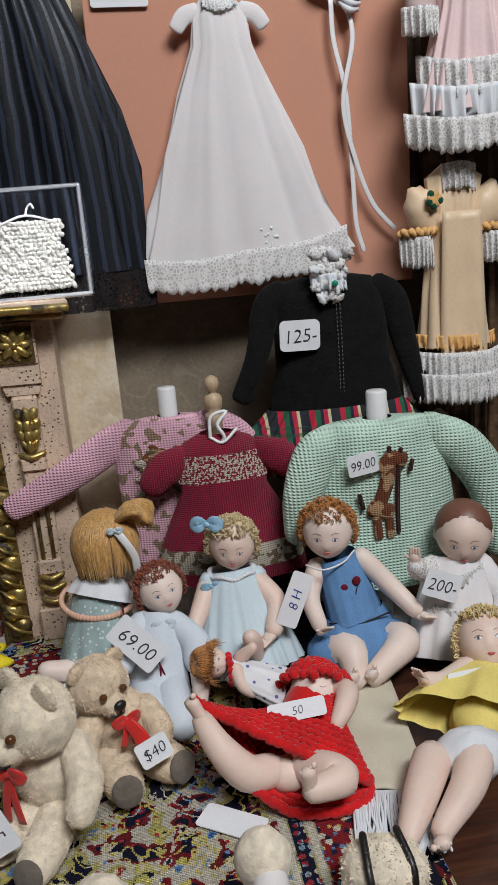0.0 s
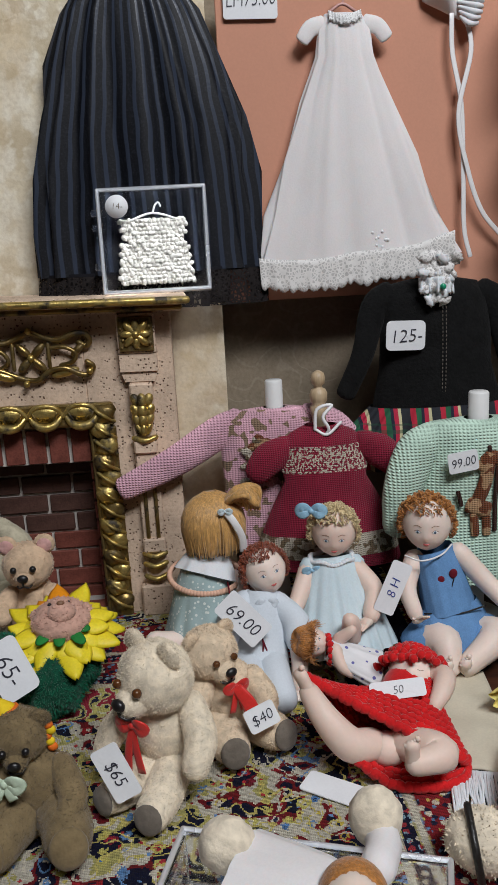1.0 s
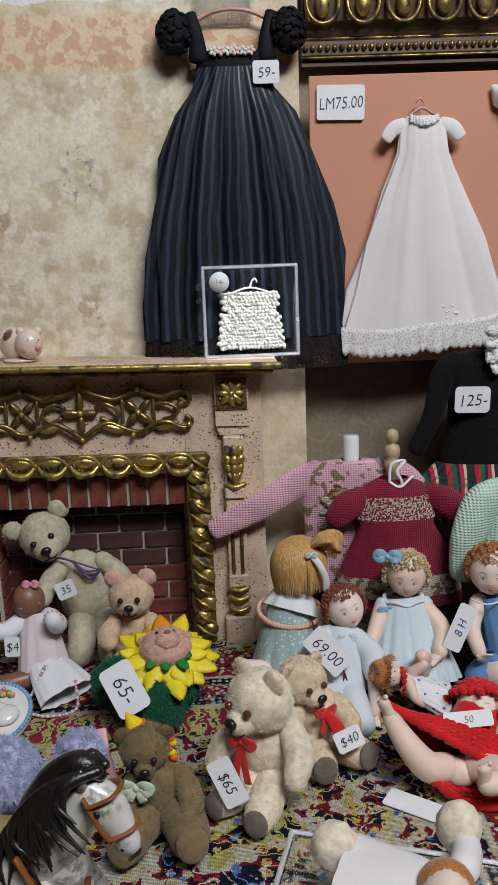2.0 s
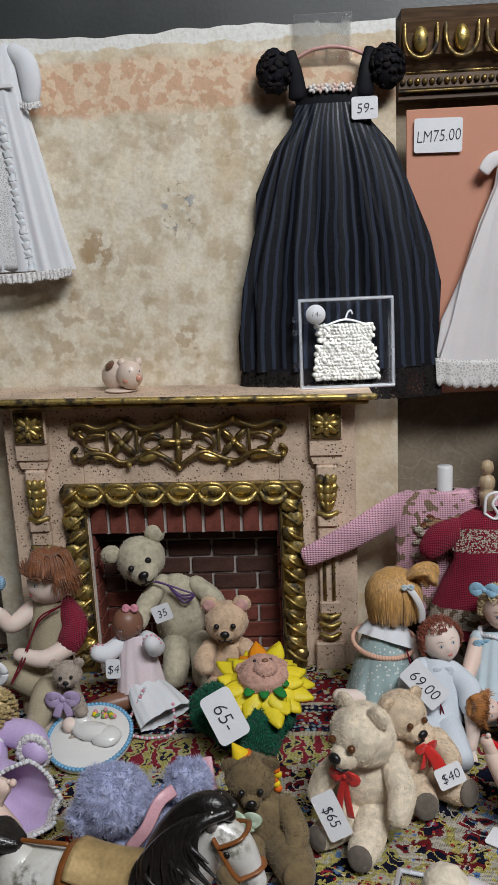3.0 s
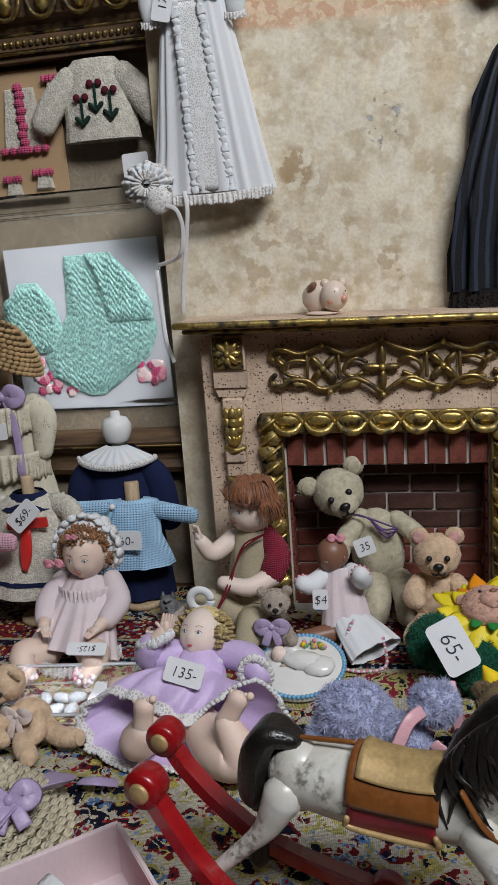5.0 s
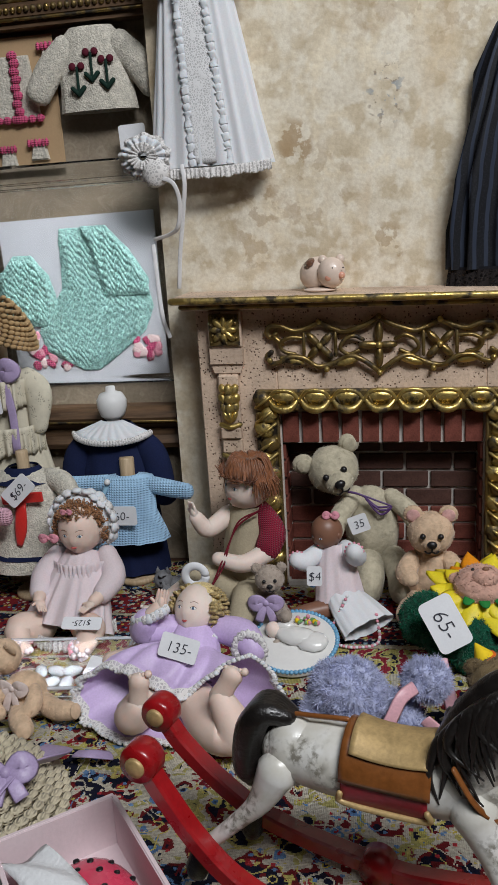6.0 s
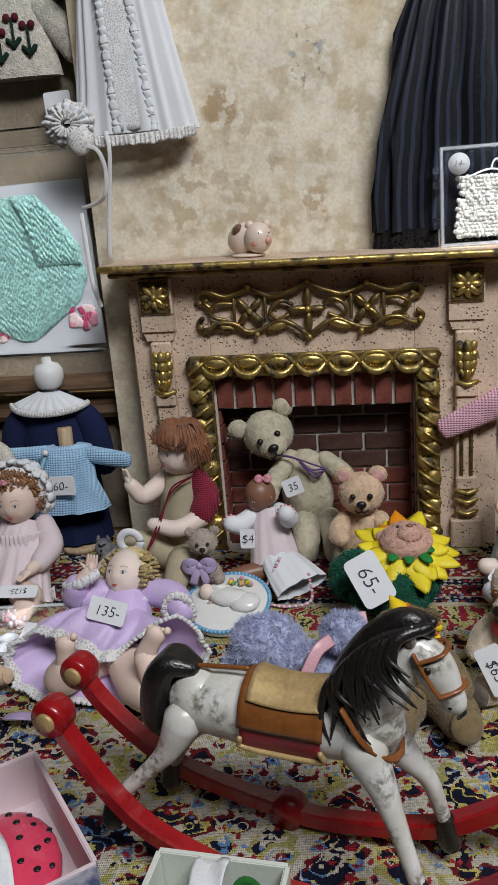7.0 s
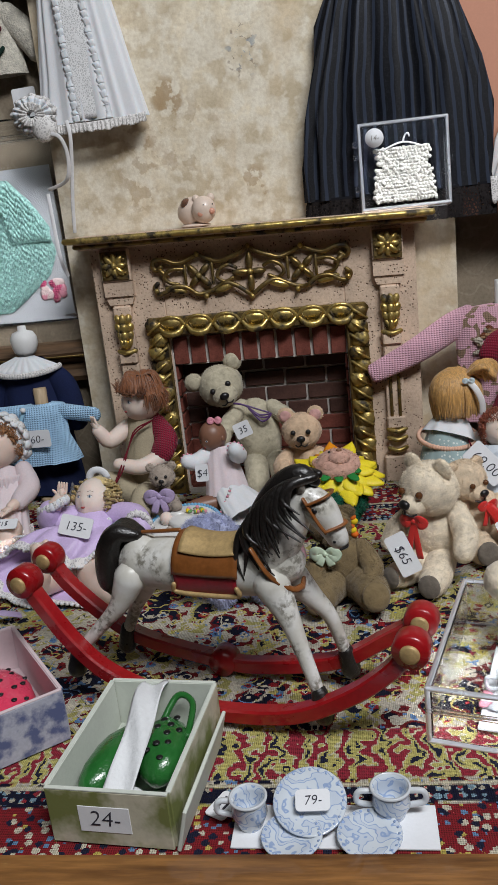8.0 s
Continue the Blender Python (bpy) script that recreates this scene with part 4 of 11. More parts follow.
def white_gown():
    board = G()
    board.box((0.2363, 0.0245, 0.2762), (0.1755, 0.0022, 0.180), M_PINKCARD, turn(0, 0, 0), 0.0004)
    whole("mounting_card", board, "large salmon pink card leaning against the alcove wall", "card")
    th = thing("christening_gown", (0.228, 0.018, 0.193), "long white lawn doll gown with lace hem on pink card", "doll dress")
    g = G()
    lv = [(0.3395, 0.218, 0.0105, 0.004), (0.331, 0.2185, 0.0150, 0.0055), (0.318, 0.219, 0.0165, 0.006), (0.295, 0.2190, 0.0262, 0.0065), (0.265, 0.2205, 0.0380, 0.007), (0.235, 0.2225, 0.0500, 0.0072), (0.2085, 0.2245, 0.0590, 0.0072)]
    g.skirt([((x, 0.0165, z), w, d) for z, x, w, d in lv], M_LAWN, 200, 9, 0.22, 1.0, None, 0.10)
    part("gown_body", g, th, "sheer white lawn body")
    for s in (-1, 1):
        q = G()
        q.tube([(0.2185 + s * 0.0115, 0.0155, 0.3345), (0.2185 + s * 0.0185, 0.0150, 0.3325), (0.2185 + s * 0.0235, 0.0145, 0.3265)], [0.0046, 0.0046, 0.0040], M_LAWN, 14, 4, True, 0.35, (0, 1, 0))
        part("sleeve", q, th, "short puffed white sleeve")
    c = G()
    ruffle(c, [(0.2095, 0.0125, 0.3405), (0.218, 0.010, 0.3375), (0.2275, 0.0125, 0.3405)], 0.0035, M_LACE_FINE, 0.0008, 5)
    part("collar", c, th, "fine lace collar")
    h = G()
    hem = [(0.1655, 0.0125, 0.2115), (0.184, 0.0090, 0.2095), (0.205, 0.0082, 0.2100), (0.222, 0.0078, 0.2125), (0.240, 0.0078, 0.2130), (0.258, 0.0082, 0.2150), (0.272, 0.0095, 0.2190), (0.2815, 0.0125, 0.2215)]
    ruffle(h, hem, 0.0160, M_LACE, 0.0006, 9, (0, -1, 0), 0.0016)
    part("lace_hem", h, th, "scalloped white lace hem")
    k = G()
    k.tube([(0.2105, 0.0165, 0.3405), (0.218, 0.0165, 0.3445), (0.2255, 0.0165, 0.3405)], 0.0009, M_HANGER, 6)
    k.tube([(0.218, 0.0165, 0.3445), (0.219, 0.0165, 0.3478), (0.2165, 0.0165, 0.3500), (0.2145, 0.0165, 0.3482)], 0.0007, M_HANGER, 6)
    part("hanger", k, th, "small pinkish plastic hanger")
    d = G()
    rnd = random.Random(3)
    for i in range(9):
        d.ell((0.2355 + rnd.uniform(-0.004, 0.005), 0.0085, 0.2185 + rnd.uniform(-0.006, 0.006)), 0.0011, M_RIBBON, None, 7, 5)
    part("bow_trim", d, th, "tiny white bead trim")
    b = thing("doll_bonnet", (0.278, 0.02, 0.335), "white gathered doll bonnet with trailing ribbons on pink card", "doll bonnet")
    g = G()
    g.sheet(lambda u, v: (0.262 + 0.021 * u + 0.002 * v, 0.0205 - 0.010 * math.sin(math.pi * u) * math.sin(math.pi * min(1, v * 0.9 + 0.05)), 0.357 - 0.022 * v * (0.55 + 0.45 * u)), 16, 14, M_LAWN, 0.0006)
    part("crown", g, b)
    g = G()
    for i in range(9):
        t = i / 8
        g.tube([(0.2805 + 0.004 * t, 0.0165, 0.3560 - 0.020 * t), (0.2875 + 0.0045 * math.sin(t * 3.1), 0.0125, 0.3555 - 0.024 * t), (0.2935 + 0.003 * math.sin(t * 3.1), 0.0165, 0.3545 - 0.022 * t)], [0.0010, 0.0017, 0.0014], M_WHITE, 7)
    part("brim", g, b, "pleated white brim")
    for pts in ([(0.2795, 0.0170, 0.3380), (0.2800, 0.0165, 0.318), (0.2855, 0.0160, 0.290), (0.2875, 0.0165, 0.250), (0.2885, 0.0165, 0.222), (0.2925, 0.0165, 0.2055)], [(0.2875, 0.0170, 0.3360), (0.2905, 0.0160, 0.318), (0.2835, 0.0150, 0.285), (0.2895, 0.0150, 0.255), (0.2985, 0.0160, 0.232), (0.3115, 0.0165, 0.2165)]):
        g = G()
        g.tube(pts, 0.0014, M_RIBBON, 8, 6, True, 0.15, (0, 1, 0))
        part("ribbon", g, b, "narrow white satin ribbon")


white_gown()
price_tag("LM75.00", upright(0.1680, 0.0215, 0.3500, 0, 0, -1), 0.0300, 0.0205, size=0.0100)


def white_dress():
    th = thing("white_dress", (-0.108, 0.018, 0.277), "white pleated doll dress with lace panel hung on wallpaper", "doll dress")
    g = G()
    lv = [(0.4155, -0.1115, 0.0165, 0.005), (0.405, -0.1115, 0.0190, 0.0065), (0.392, -0.1115, 0.0195, 0.007), (0.378, -0.111, 0.0220, 0.0075), (0.345, -0.1095, 0.0275, 0.008), (0.31, -0.108, 0.0330, 0.0085), (0.2785, -0.1065, 0.0385, 0.009)]
    g.skirt([((x, 0.0165, z), w, d) for z, x, w, d in lv], M_WHITE, 150, 18, 0.24, 0.9, None, 0.03)
    part("dress_body", g, th, "crisp white pleated cotton")
    for s in (-1, 1):
        q = G()
        q.tube([(-0.1115 + s * 0.0165, 0.0160, 0.4120), (-0.1115 + s * 0.0245, 0.0150, 0.4050), (-0.1115 + s * 0.0270, 0.0145, 0.3930), (-0.1115 + s * 0.0262, 0.0145, 0.3825)], [0.0050, 0.0070, 0.0070, 0.0056], M_WHITE, 14, 4, True, 0.65, (0, 1, 0))
        ruffle(q, [(-0.1115 + s * 0.0262 - 0.0065, 0.0125, 0.3815), (-0.1115 + s * 0.0262, 0.0095, 0.3800), (-0.1115 + s * 0.0262 + 0.0065, 0.0125, 0.3815)], 0.003, M_LACE, 0.001, 4)
        part("sleeve", q, th, "full white sleeve with lace cuff")
    p = G()
    p.sheet(lambda u, v: (-0.1205 + 0.0145 * u * (1 + 0.5 * v) + 0.004 * v, 0.0085 - 0.0012 * v, 0.389 - 0.109 * v), 8, 30, M_LACE_FINE, 0.0004)
    part("lace_panel", p, th, "openwork lace panel")
    for s in (0, 1):
        f = G()

        def fr(u, v, s=s):
            z = 0.389 - 0.111 * u
            x = -0.1215 + s * (0.0155 + 0.008 * u) + 0.004 * u
            return (x + (v - 0.5) * 0.0052, 0.0078 - 0.0014 * math.sin(v * math.pi) - 0.0011 * math.sin(u * 150 + 5 * noise.noise(Vector((u * 20, s, 0)))) * (abs(v - 0.5) * 2), z + 0.0009 * math.sin(u * 150 + v * 2))

        f.sheet(fr, 260, 4, M_WHITE, 0.0003)
        part("frill", f, th, "narrow gathered frill")
    h = G()
    ruffle(h, [(-0.1440, 0.0125, 0.2795), (-0.128, 0.0080, 0.2780), (-0.1065, 0.0065, 0.2775), (-0.085, 0.0080, 0.2785), (-0.0690, 0.0125, 0.2805)], 0.0052, M_LACE, 0.0012, 16)
    part("hem", h, th, "small lace hem")
    w = G()
    w.box((-0.1115, 0.0092, 0.3905), (0.034, 0.0012, 0.0026), M_RIBBON, None, 0.0004)
    part("waistband", w, th, "satin band under the yoke")
    k = G()
    k.tube([(-0.1165, 0.0130, 0.4130), (-0.1115, 0.0095, 0.4085), (-0.1065, 0.0130, 0.4130)], 0.0004, M_INK, 5)
    k.box((-0.1115, 0.0092, 0.4035), (0.0009, 0.0006, 0.0075), M_INK)
    k.box((-0.1115, 0.0090, 0.4050), (0.0042, 0.0006, 0.0009), M_INK)
    part("pendant", k, th, "tiny dark cross on a cord")
    w = G()
    w.tube([(-0.1115, 0.022, 0.416), (-0.1115, 0.024, 0.4255), (-0.1090, 0.024, 0.4290), (-0.1065, 0.024, 0.4265), (-0.1070, 0.024, 0.423)], 0.0005, M_INK, 6)
    part("hook", w, th, "thin wire hook")
    b = thing("doll_bonnet", (-0.146, 0.008, 0.272), "white lace doll bonnet with ribbon tails hung by white dress", "doll bonnet")
    g = G()
    rnd = random.Random(4)
    for ring, (r1, dz, mt) in enumerate(((0.0165, 0.002, M_LACE), (0.0140, -0.001, M_WHITE), (0.0095, -0.004, M_LACE))):

        def frl(u, v, ring=ring, r1=r1, dz=dz):
            a = 2 * math.pi * u
            r = 0.003 + (r1 - 0.003) * v * (1 + 0.06 * math.sin(9 * a + ring))
            return (-0.148 + r * math.cos(a), 0.006 + dz - 0.0016 * v * math.sin(17 * a + 3 * noise.noise(Vector((math.cos(a) * 2, math.sin(a) * 2, ring)))), 0.2865 + 0.85 * r * math.sin(a))

        g.sheet(frl, 140, 5, mt, 0.0003)
    part("frill", g, b, "gathered white frill")
    g = G()
    g.ell((-0.1410, 0.004, 0.2765), (0.0088, 0.005, 0.0092), M_LACE, None, 16, 10, 0.2)
    g.ell((-0.1410, 0.005, 0.2765), (0.0078, 0.0045, 0.0082), M_LAWN, None, 16, 10, 0.2)
    part("crown", g, b)
    for pts in ([(-0.1370, 0.002, 0.2730), (-0.1290, -0.001, 0.2690), (-0.1265, 0.002, 0.2580), (-0.1295, 0.006, 0.2440), (-0.1360, 0.010, 0.2390), (-0.1480, 0.012, 0.2360)], [(-0.1240, 0.004, 0.2800), (-0.1228, 0.003, 0.268), (-0.1268, 0.008, 0.248), (-0.1315, 0.012, 0.225), (-0.1345, 0.015, 0.204)], [(-0.1480, 0.009, 0.2330), (-0.1435, 0.000, 0.1900), (-0.1390, -0.0020, 0.1740)]):
        g = G()
        g.tube(pts, 0.0014, M_RIBBON, 8, 6, True, 0.15, (0, 1, 0))
        part("ribbon", g, b, "white satin ribbon tail")


white_dress()
price_tag("175-", upright(-0.1275, 0.0065, 0.3915, 0, 0, 76), 0.0255, 0.0120, "white paper tag tied to the white dress")

# ---- toys: materials ----
M_SKIN = plain("bisque_porcelain", (0.76, 0.58, 0.49), 0.55, scale=70, fine=700, var=0.07, bump=0.06, trans=0.25)
M_SKIN_PALE = plain("pale_bisque", (0.79, 0.65, 0.57), 0.55, scale=70, fine=700, var=0.07, bump=0.06, trans=0.25)
M_SKIN_BROWN = plain("brown_bisque", (0.22, 0.105, 0.065), 0.42, scale=70, fine=700, var=0.1, bump=0.06)
M_LIPS = plain("painted_lips", (0.50, 0.10, 0.09), 0.35, var=0.05)
M_EYEWHITE = plain("painted_eye_white", (0.75, 0.75, 0.74), 0.25, var=0.03)
M_IRIS = plain("painted_iris", (0.10, 0.16, 0.24), 0.2, var=0.1)
M_DARK = plain("black_thread", (0.010, 0.009, 0.010), 0.35, var=0.1)
M_BROW = plain("painted_brow", (0.22, 0.11, 0.06), 0.5)


def hairy(name, c, along=(60, 60, 9), rough=0.38):
    n = Nodes(name, rough)
    f = n.noise(14, 5, n.scaled(along), 0.7)
    n.colour(n.ramp(f, [(0.3, dim(c, 0.5)), (0.55, c), (0.75, dim(c, 1.5))]))
    n.bump(f, 0.6, 0.0009)
    n.b.inputs["Sheen Weight"].default_value = 0.2
    return n.mat


M_HAIR_GOLD = hairy("golden_hair", (0.56, 0.31, 0.10))
M_HAIR_BLOND = hairy("pale_blond_hair", (0.70, 0.55, 0.30))
M_HAIR_RED = hairy("dark_red_hair", (0.27, 0.055, 0.018))
M_HAIR_GINGER = hairy("ginger_hair", (0.46, 0.18, 0.035))
M_HAIR_BROWN = hairy("chestnut_hair", (0.24, 0.085, 0.030))
M_HAIR_CURL = hairy("light_brown_curls", (0.32, 0.14, 0.05))
M_HAIR_YELLOW = hairy("yellow_curls", (0.78, 0.60, 0.28))
M_HAIRCAP = plain("painted_brown_hair", (0.17, 0.07, 0.045), 0.4)


# ---- toys: dolls, each one plain mesh ----
def head(g, c, r, d, skin, hair=None, style="", seed=1, up=(0, 0, 1), eyes=True):
    """A doll's head with simply marked features; the hair is made of locks."""
    F = facing(d, up)
    C = Vector(c)

    def at(x, y, z):
        return C + F @ Vector((x * r, y * r, z * r))

    bumps = [((0, -1, -0.16), 0.115, 0.105), ((0, -1, 0.02), 0.09, 0.035), ((0.46, -0.80, -0.36), 0.30, 0.050), ((-0.46, -0.80, -0.36), 0.30, 0.050), ((0, -0.78, -0.66), 0.20, 0.075), ((0.33, -0.92, 0.06), 0.15, -0.035), ((-0.33, -0.92, 0.06), 0.15, -0.035), ((0, -0.95, -0.42), 0.12, 0.030), ((0, -0.85, 0.5), 0.35, 0.03)]
    bumps = [(unit(v), w, h) for v, w, h in bumps]

    def skin_at(v):
        d = unit(v)
        k = 1 + sum(h * math.exp(-((d - q).length / w) ** 2) for q, w, h in bumps)
        jaw = 1 - 0.16 * max(0.0, -d.z) ** 1.5
        return Vector((d.x * 0.92 * k * jaw, d.y * 0.95 * k, d.z * 1.05 * k))

    nu, nv = 40, 30
    vs = [at(*skin_at((math.sin(math.pi * a / nv) * math.cos(2 * math.pi * b / nu), math.sin(math.pi * a / nv) * math.sin(2 * math.pi * b / nu), math.cos(math.pi * a / nv) + 1e-6))) for a in range(nv + 1) for b in range(nu)]
    g.add(vs, [(a * nu + b, (a + 1) * nu + b, (a + 1) * nu + (b + 1) % nu, a * nu + (b + 1) % nu) for a in range(nv) for b in range(nu)], skin)

    def dab(v, size, mat, lift=0.0):
        """A painted spot on the face."""
        q = skin_at(v)
        d = unit(v)
        g.ell(at(*(q + d * lift)), [r * k for k in size], mat, F @ facing(d), 12, 8)

    def brush(pts, w, mat):
        g.tube([at(*(skin_at(v) * 1.004)) for v in pts], r * w, mat, 5, 4)

    for s in (-1, 1):
        g.ell(at(s * 0.90, 0.06, -0.10), (r * 0.09, r * 0.16, r * 0.22), skin, F, 8, 6)
        if eyes:
            dab((s * 0.34, -0.93, 0.05), (0.120, 0.030, 0.068), M_EYEWHITE)
            dab((s * 0.345, -0.93, 0.052), (0.062, 0.030, 0.062), M_IRIS, 0.008)
            dab((s * 0.345, -0.93, 0.052), (0.030, 0.030, 0.031), M_DARK, 0.014)
            brush([(s * 0.22, -0.96, 0.07), (s * 0.34, -0.93, 0.125), (s * 0.47, -0.87, 0.07)], 0.013, M_BROW)
            brush([(s * 0.20, -0.95, 0.25), (s * 0.35, -0.91, 0.30), (s * 0.50, -0.83, 0.25)], 0.010, M_BROW)
        else:
            brush([(s * 0.22, -0.96, 0.03), (s * 0.34, -0.93, 0.00), (s * 0.46, -0.88, 0.03)], 0.010, M_BROW)
        dab((s * 0.055, -0.95, -0.415), (0.075, 0.035, 0.026), M_LIPS)
    dab((0, -0.95, -0.455), (0.085, 0.035, 0.030), M_LIPS)
    rnd = random.Random(seed)
    if style == "curly":
        for k in range(1150):
            v = unit((rnd.gauss(0, 1), rnd.gauss(0, 1), rnd.gauss(0, 1)))
            if v.y < -0.35 and v.z < 0.62 or v.z < -0.55 or (v.y < -0.05 and v.z < 0.05 and abs(v.x) < 0.93):
                continue
            a = rnd.uniform(0, 6.28)
            t1 = v.cross(Vector((math.sin(a), math.cos(a), 0.3))).normalized() * r * 0.085
            b = at(v.x * 0.97, v.y * 0.98, v.z * 1.09)
            o = F @ v * r
            g.tube([b - t1, b + o * rnd.uniform(0.08, 0.22), b + t1 + o * 0.08, b + t1 * 0.3 + o * 0.02], [r * 0.016, r * 0.027, r * 0.024, r * 0.008], hair, 4, 2)
        g.ell(at(0, 0.14, 0.13), (r * 0.97, r * 0.88, r * 0.98), hair, F, 16, 10)
    elif style == "straight":
        g.ell(at(0, 0.13, 0.06), (r * 1.05, r * 1.0, r * 1.12), hair, F, 20, 14)
        for k in range(420):
            a = rnd.uniform(0.25, 6.03) - math.pi / 2
            x, y = math.cos(a), math.sin(a)
            if y < -0.55:
                continue
            l = rnd.uniform(0.75, 1.0)
            g.tube([at(x * 0.2, 0.1 + y * 0.2, 1.17), at(x * 0.8, 0.1 + y * 0.75, 0.80), at(x * 1.08, 0.1 + y * 1.04, 0.1), at(x * 0.98, 0.1 + y * 0.95, -0.9 * l)], [r * 0.022, r * 0.036, r * 0.034, r * 0.010], hair, 4, 3)
    elif style == "mop":
        g.ell(at(0, 0.2, 0.16), (r * 1.0, r * 0.92, r * 1.0), hair, F, 16, 10)
        for k in range(420):
            a = rnd.uniform(0, 6.283)
            x, y = math.cos(a), math.sin(a)
            e = rnd.uniform(-0.35, 0.35) if y > -0.4 else rnd.uniform(0.62, 0.85)
            g.tube([at(x * 0.15, 0.05 + y * 0.15, 1.12), at(x * 0.7, y * 0.7, 1.02 + rnd.uniform(-0.08, 0.25)), at(x * 1.06, y * 1.02, 0.5), at(x * rnd.uniform(0.95, 1.5), y * rnd.uniform(0.95, 1.4), e + rnd.uniform(-0.4, 0.25))], [r * 0.025, r * 0.038, r * 0.034, r * 0.008], hair, 4, 3)
    elif style == "cap":
        g.ell(at(0, 0.12, 0.16), (r * 0.95, r * 0.94, r * 0.96), hair, F, 20, 14)
    elif style == "ringlets":
        g.ell(at(0, 0.17, 0.14), (r * 1.0, r * 0.92, r * 1.0), hair, F, 16, 10)
        for k in range(150):
            a = math.radians(rnd.uniform(-30, 210))
            x, y = math.cos(a), math.sin(a)
            z0 = rnd.uniform(-0.55, 0.95)
            w = math.sqrt(max(0.08, 1 - min(1, abs(z0)) ** 2))
            b = at(x * w * 1.05, 0.05 + y * w * 0.95, z0)
            o = (F @ Vector((x, y, 0.15))) * r
            for q in range(2):
                e = F @ Vector((-y, x, 0)) * r * 0.13
                g.tube([b - e + o * 0.02, b + o * 0.2, b + e + o * 0.05, b - F @ Vector((0, 0, 0.16 * r))], [r * 0.05, r * 0.075, r * 0.065, r * 0.03], hair, 6, 3)
    return F


def hand(g, p, d, r, skin):
    """A small hand at p, its fingers along d."""
    v = unit(d)
    s = v.cross(Vector((0.2, 0.3, 1))).normalized()
    g.ell(p, (r * 0.95, r * 1.1, r * 0.6), skin, facing(-v), 10, 7)
    for k in (-1.2, -0.4, 0.4, 1.2):
        b = Vector(p) + s * (k * r * 0.5)
        g.tube([b, b + v * r * 1.2, b + v * r * 1.9], [r * 0.28, r * 0.26, r * 0.18], skin, 6, 2)
    g.tube([Vector(p) + s * r * 0.8, Vector(p) + s * r * 1.4 + v * r * 0.5], [r * 0.3, r * 0.2], skin, 6, 2)


def foot(g, p, d, up, r, skin):
    """A small foot: heel at p, toes along d."""
    v, u = unit(d), unit(up)
    s = v.cross(u).normalized()
    P = Vector(p)
    g.tube([P - v * r * 0.2, P + v * r * 1.0, P + v * r * 1.9], [r * 0.8, r * 0.72, r * 0.78], skin, 9, 3, True, 0.75, u)
    for k in range(5):
        g.ell(P + v * r * (2.55 - 0.12 * k) + s * r * (0.62 - 0.31 * k), r * (0.30 if k == 0 else 0.2), skin, None, 7, 5)


def print_cloth(name, c, dots, scale=230, thr=0.28, rough=0.8):
    n = Nodes(name, rough)
    v = n.voronoi(scale, "F1", None, 0.8)
    base = n.ramp(n.noise(35, 4), [(0.3, dim(c, 0.8)), (0.7, dim(c, 1.08))])
    n.colour(n.mix(n.math("LESS_THAN", v.outputs["Distance"], thr), base, dots))
    n.bump(n.noise(900, 2), 0.3, 0.0004)
    return n.mat


M_PALEBLUE = plain("pale_blue_batiste", (0.56, 0.66, 0.70), 0.8, scale=45, fine=1000, var=0.12, bump=0.3, trans=0.1)
M_SUIT = plain("white_blue_suit_cloth", (0.62, 0.67, 0.72), 0.8, scale=45, fine=1000, var=0.10, bump=0.3)
M_DENIM = plain("light_blue_woven_cotton", (0.13, 0.27, 0.50), 0.85, scale=50, fine=1300, var=0.28, bump=0.5)
M_TEALPRINT = print_cloth("pale_teal_print", (0.36, 0.47, 0.47), (0.62, 0.66, 0.62), 420, 0.3)
M_PEACHTRIM = plain("peach_picot_trim", (0.72, 0.44, 0.32), 0.8, scale=200)
M_RED = plain("red_crochet_yarn", (0.62, 0.010, 0.012), 0.75, scale=90, fine=900, var=0.3, sheen=0.2)
M_YELLOW = plain("yellow_voile", (0.80, 0.66, 0.20), 0.75, scale=40, fine=1000, var=0.16, trans=0.2)
M_LILAC = plain("lilac_satin", (0.60, 0.46, 0.73), 0.5, scale=40, fine=900, var=0.2, sheen=0.2)
M_LILACRIB = plain("lilac_ribbon", (0.42, 0.33, 0.52), 0.45, fine=900)
M_PINKCLOTH = plain("pale_pink_voile", (0.70, 0.60, 0.62), 0.8, scale=50, fine=900, var=0.12, trans=0.15)
M_PINKTRIM = plain("pink_picot_trim", (0.72, 0.30, 0.37), 0.7, scale=300)
M_MAROON = knit("maroon_knit", (0.30, 0.014, 0.042), 0.0013)
M_PLAYPRINT = print_cloth("white_sprigged_cotton", (0.76, 0.76, 0.77), (0.12, 0.12, 0.35), 260, 0.24)
M_SLUB = plain("cream_slub_wool", (0.42, 0.36, 0.25), 0.9, scale=60, fine=900, var=0.2, bump=0.6)
M_BLUEBOW = plain("light_blue_ribbon", (0.30, 0.52, 0.68), 0.45, fine=900)
M_REDRIB = plain("red_satin_ribbon", (0.62, 0.025, 0.02), 0.35, fine=900, var=0.2, sheen=0.2)
M_CORD = plain("dark_red_cord", (0.14, 0.01, 0.02), 0.8, scale=400)


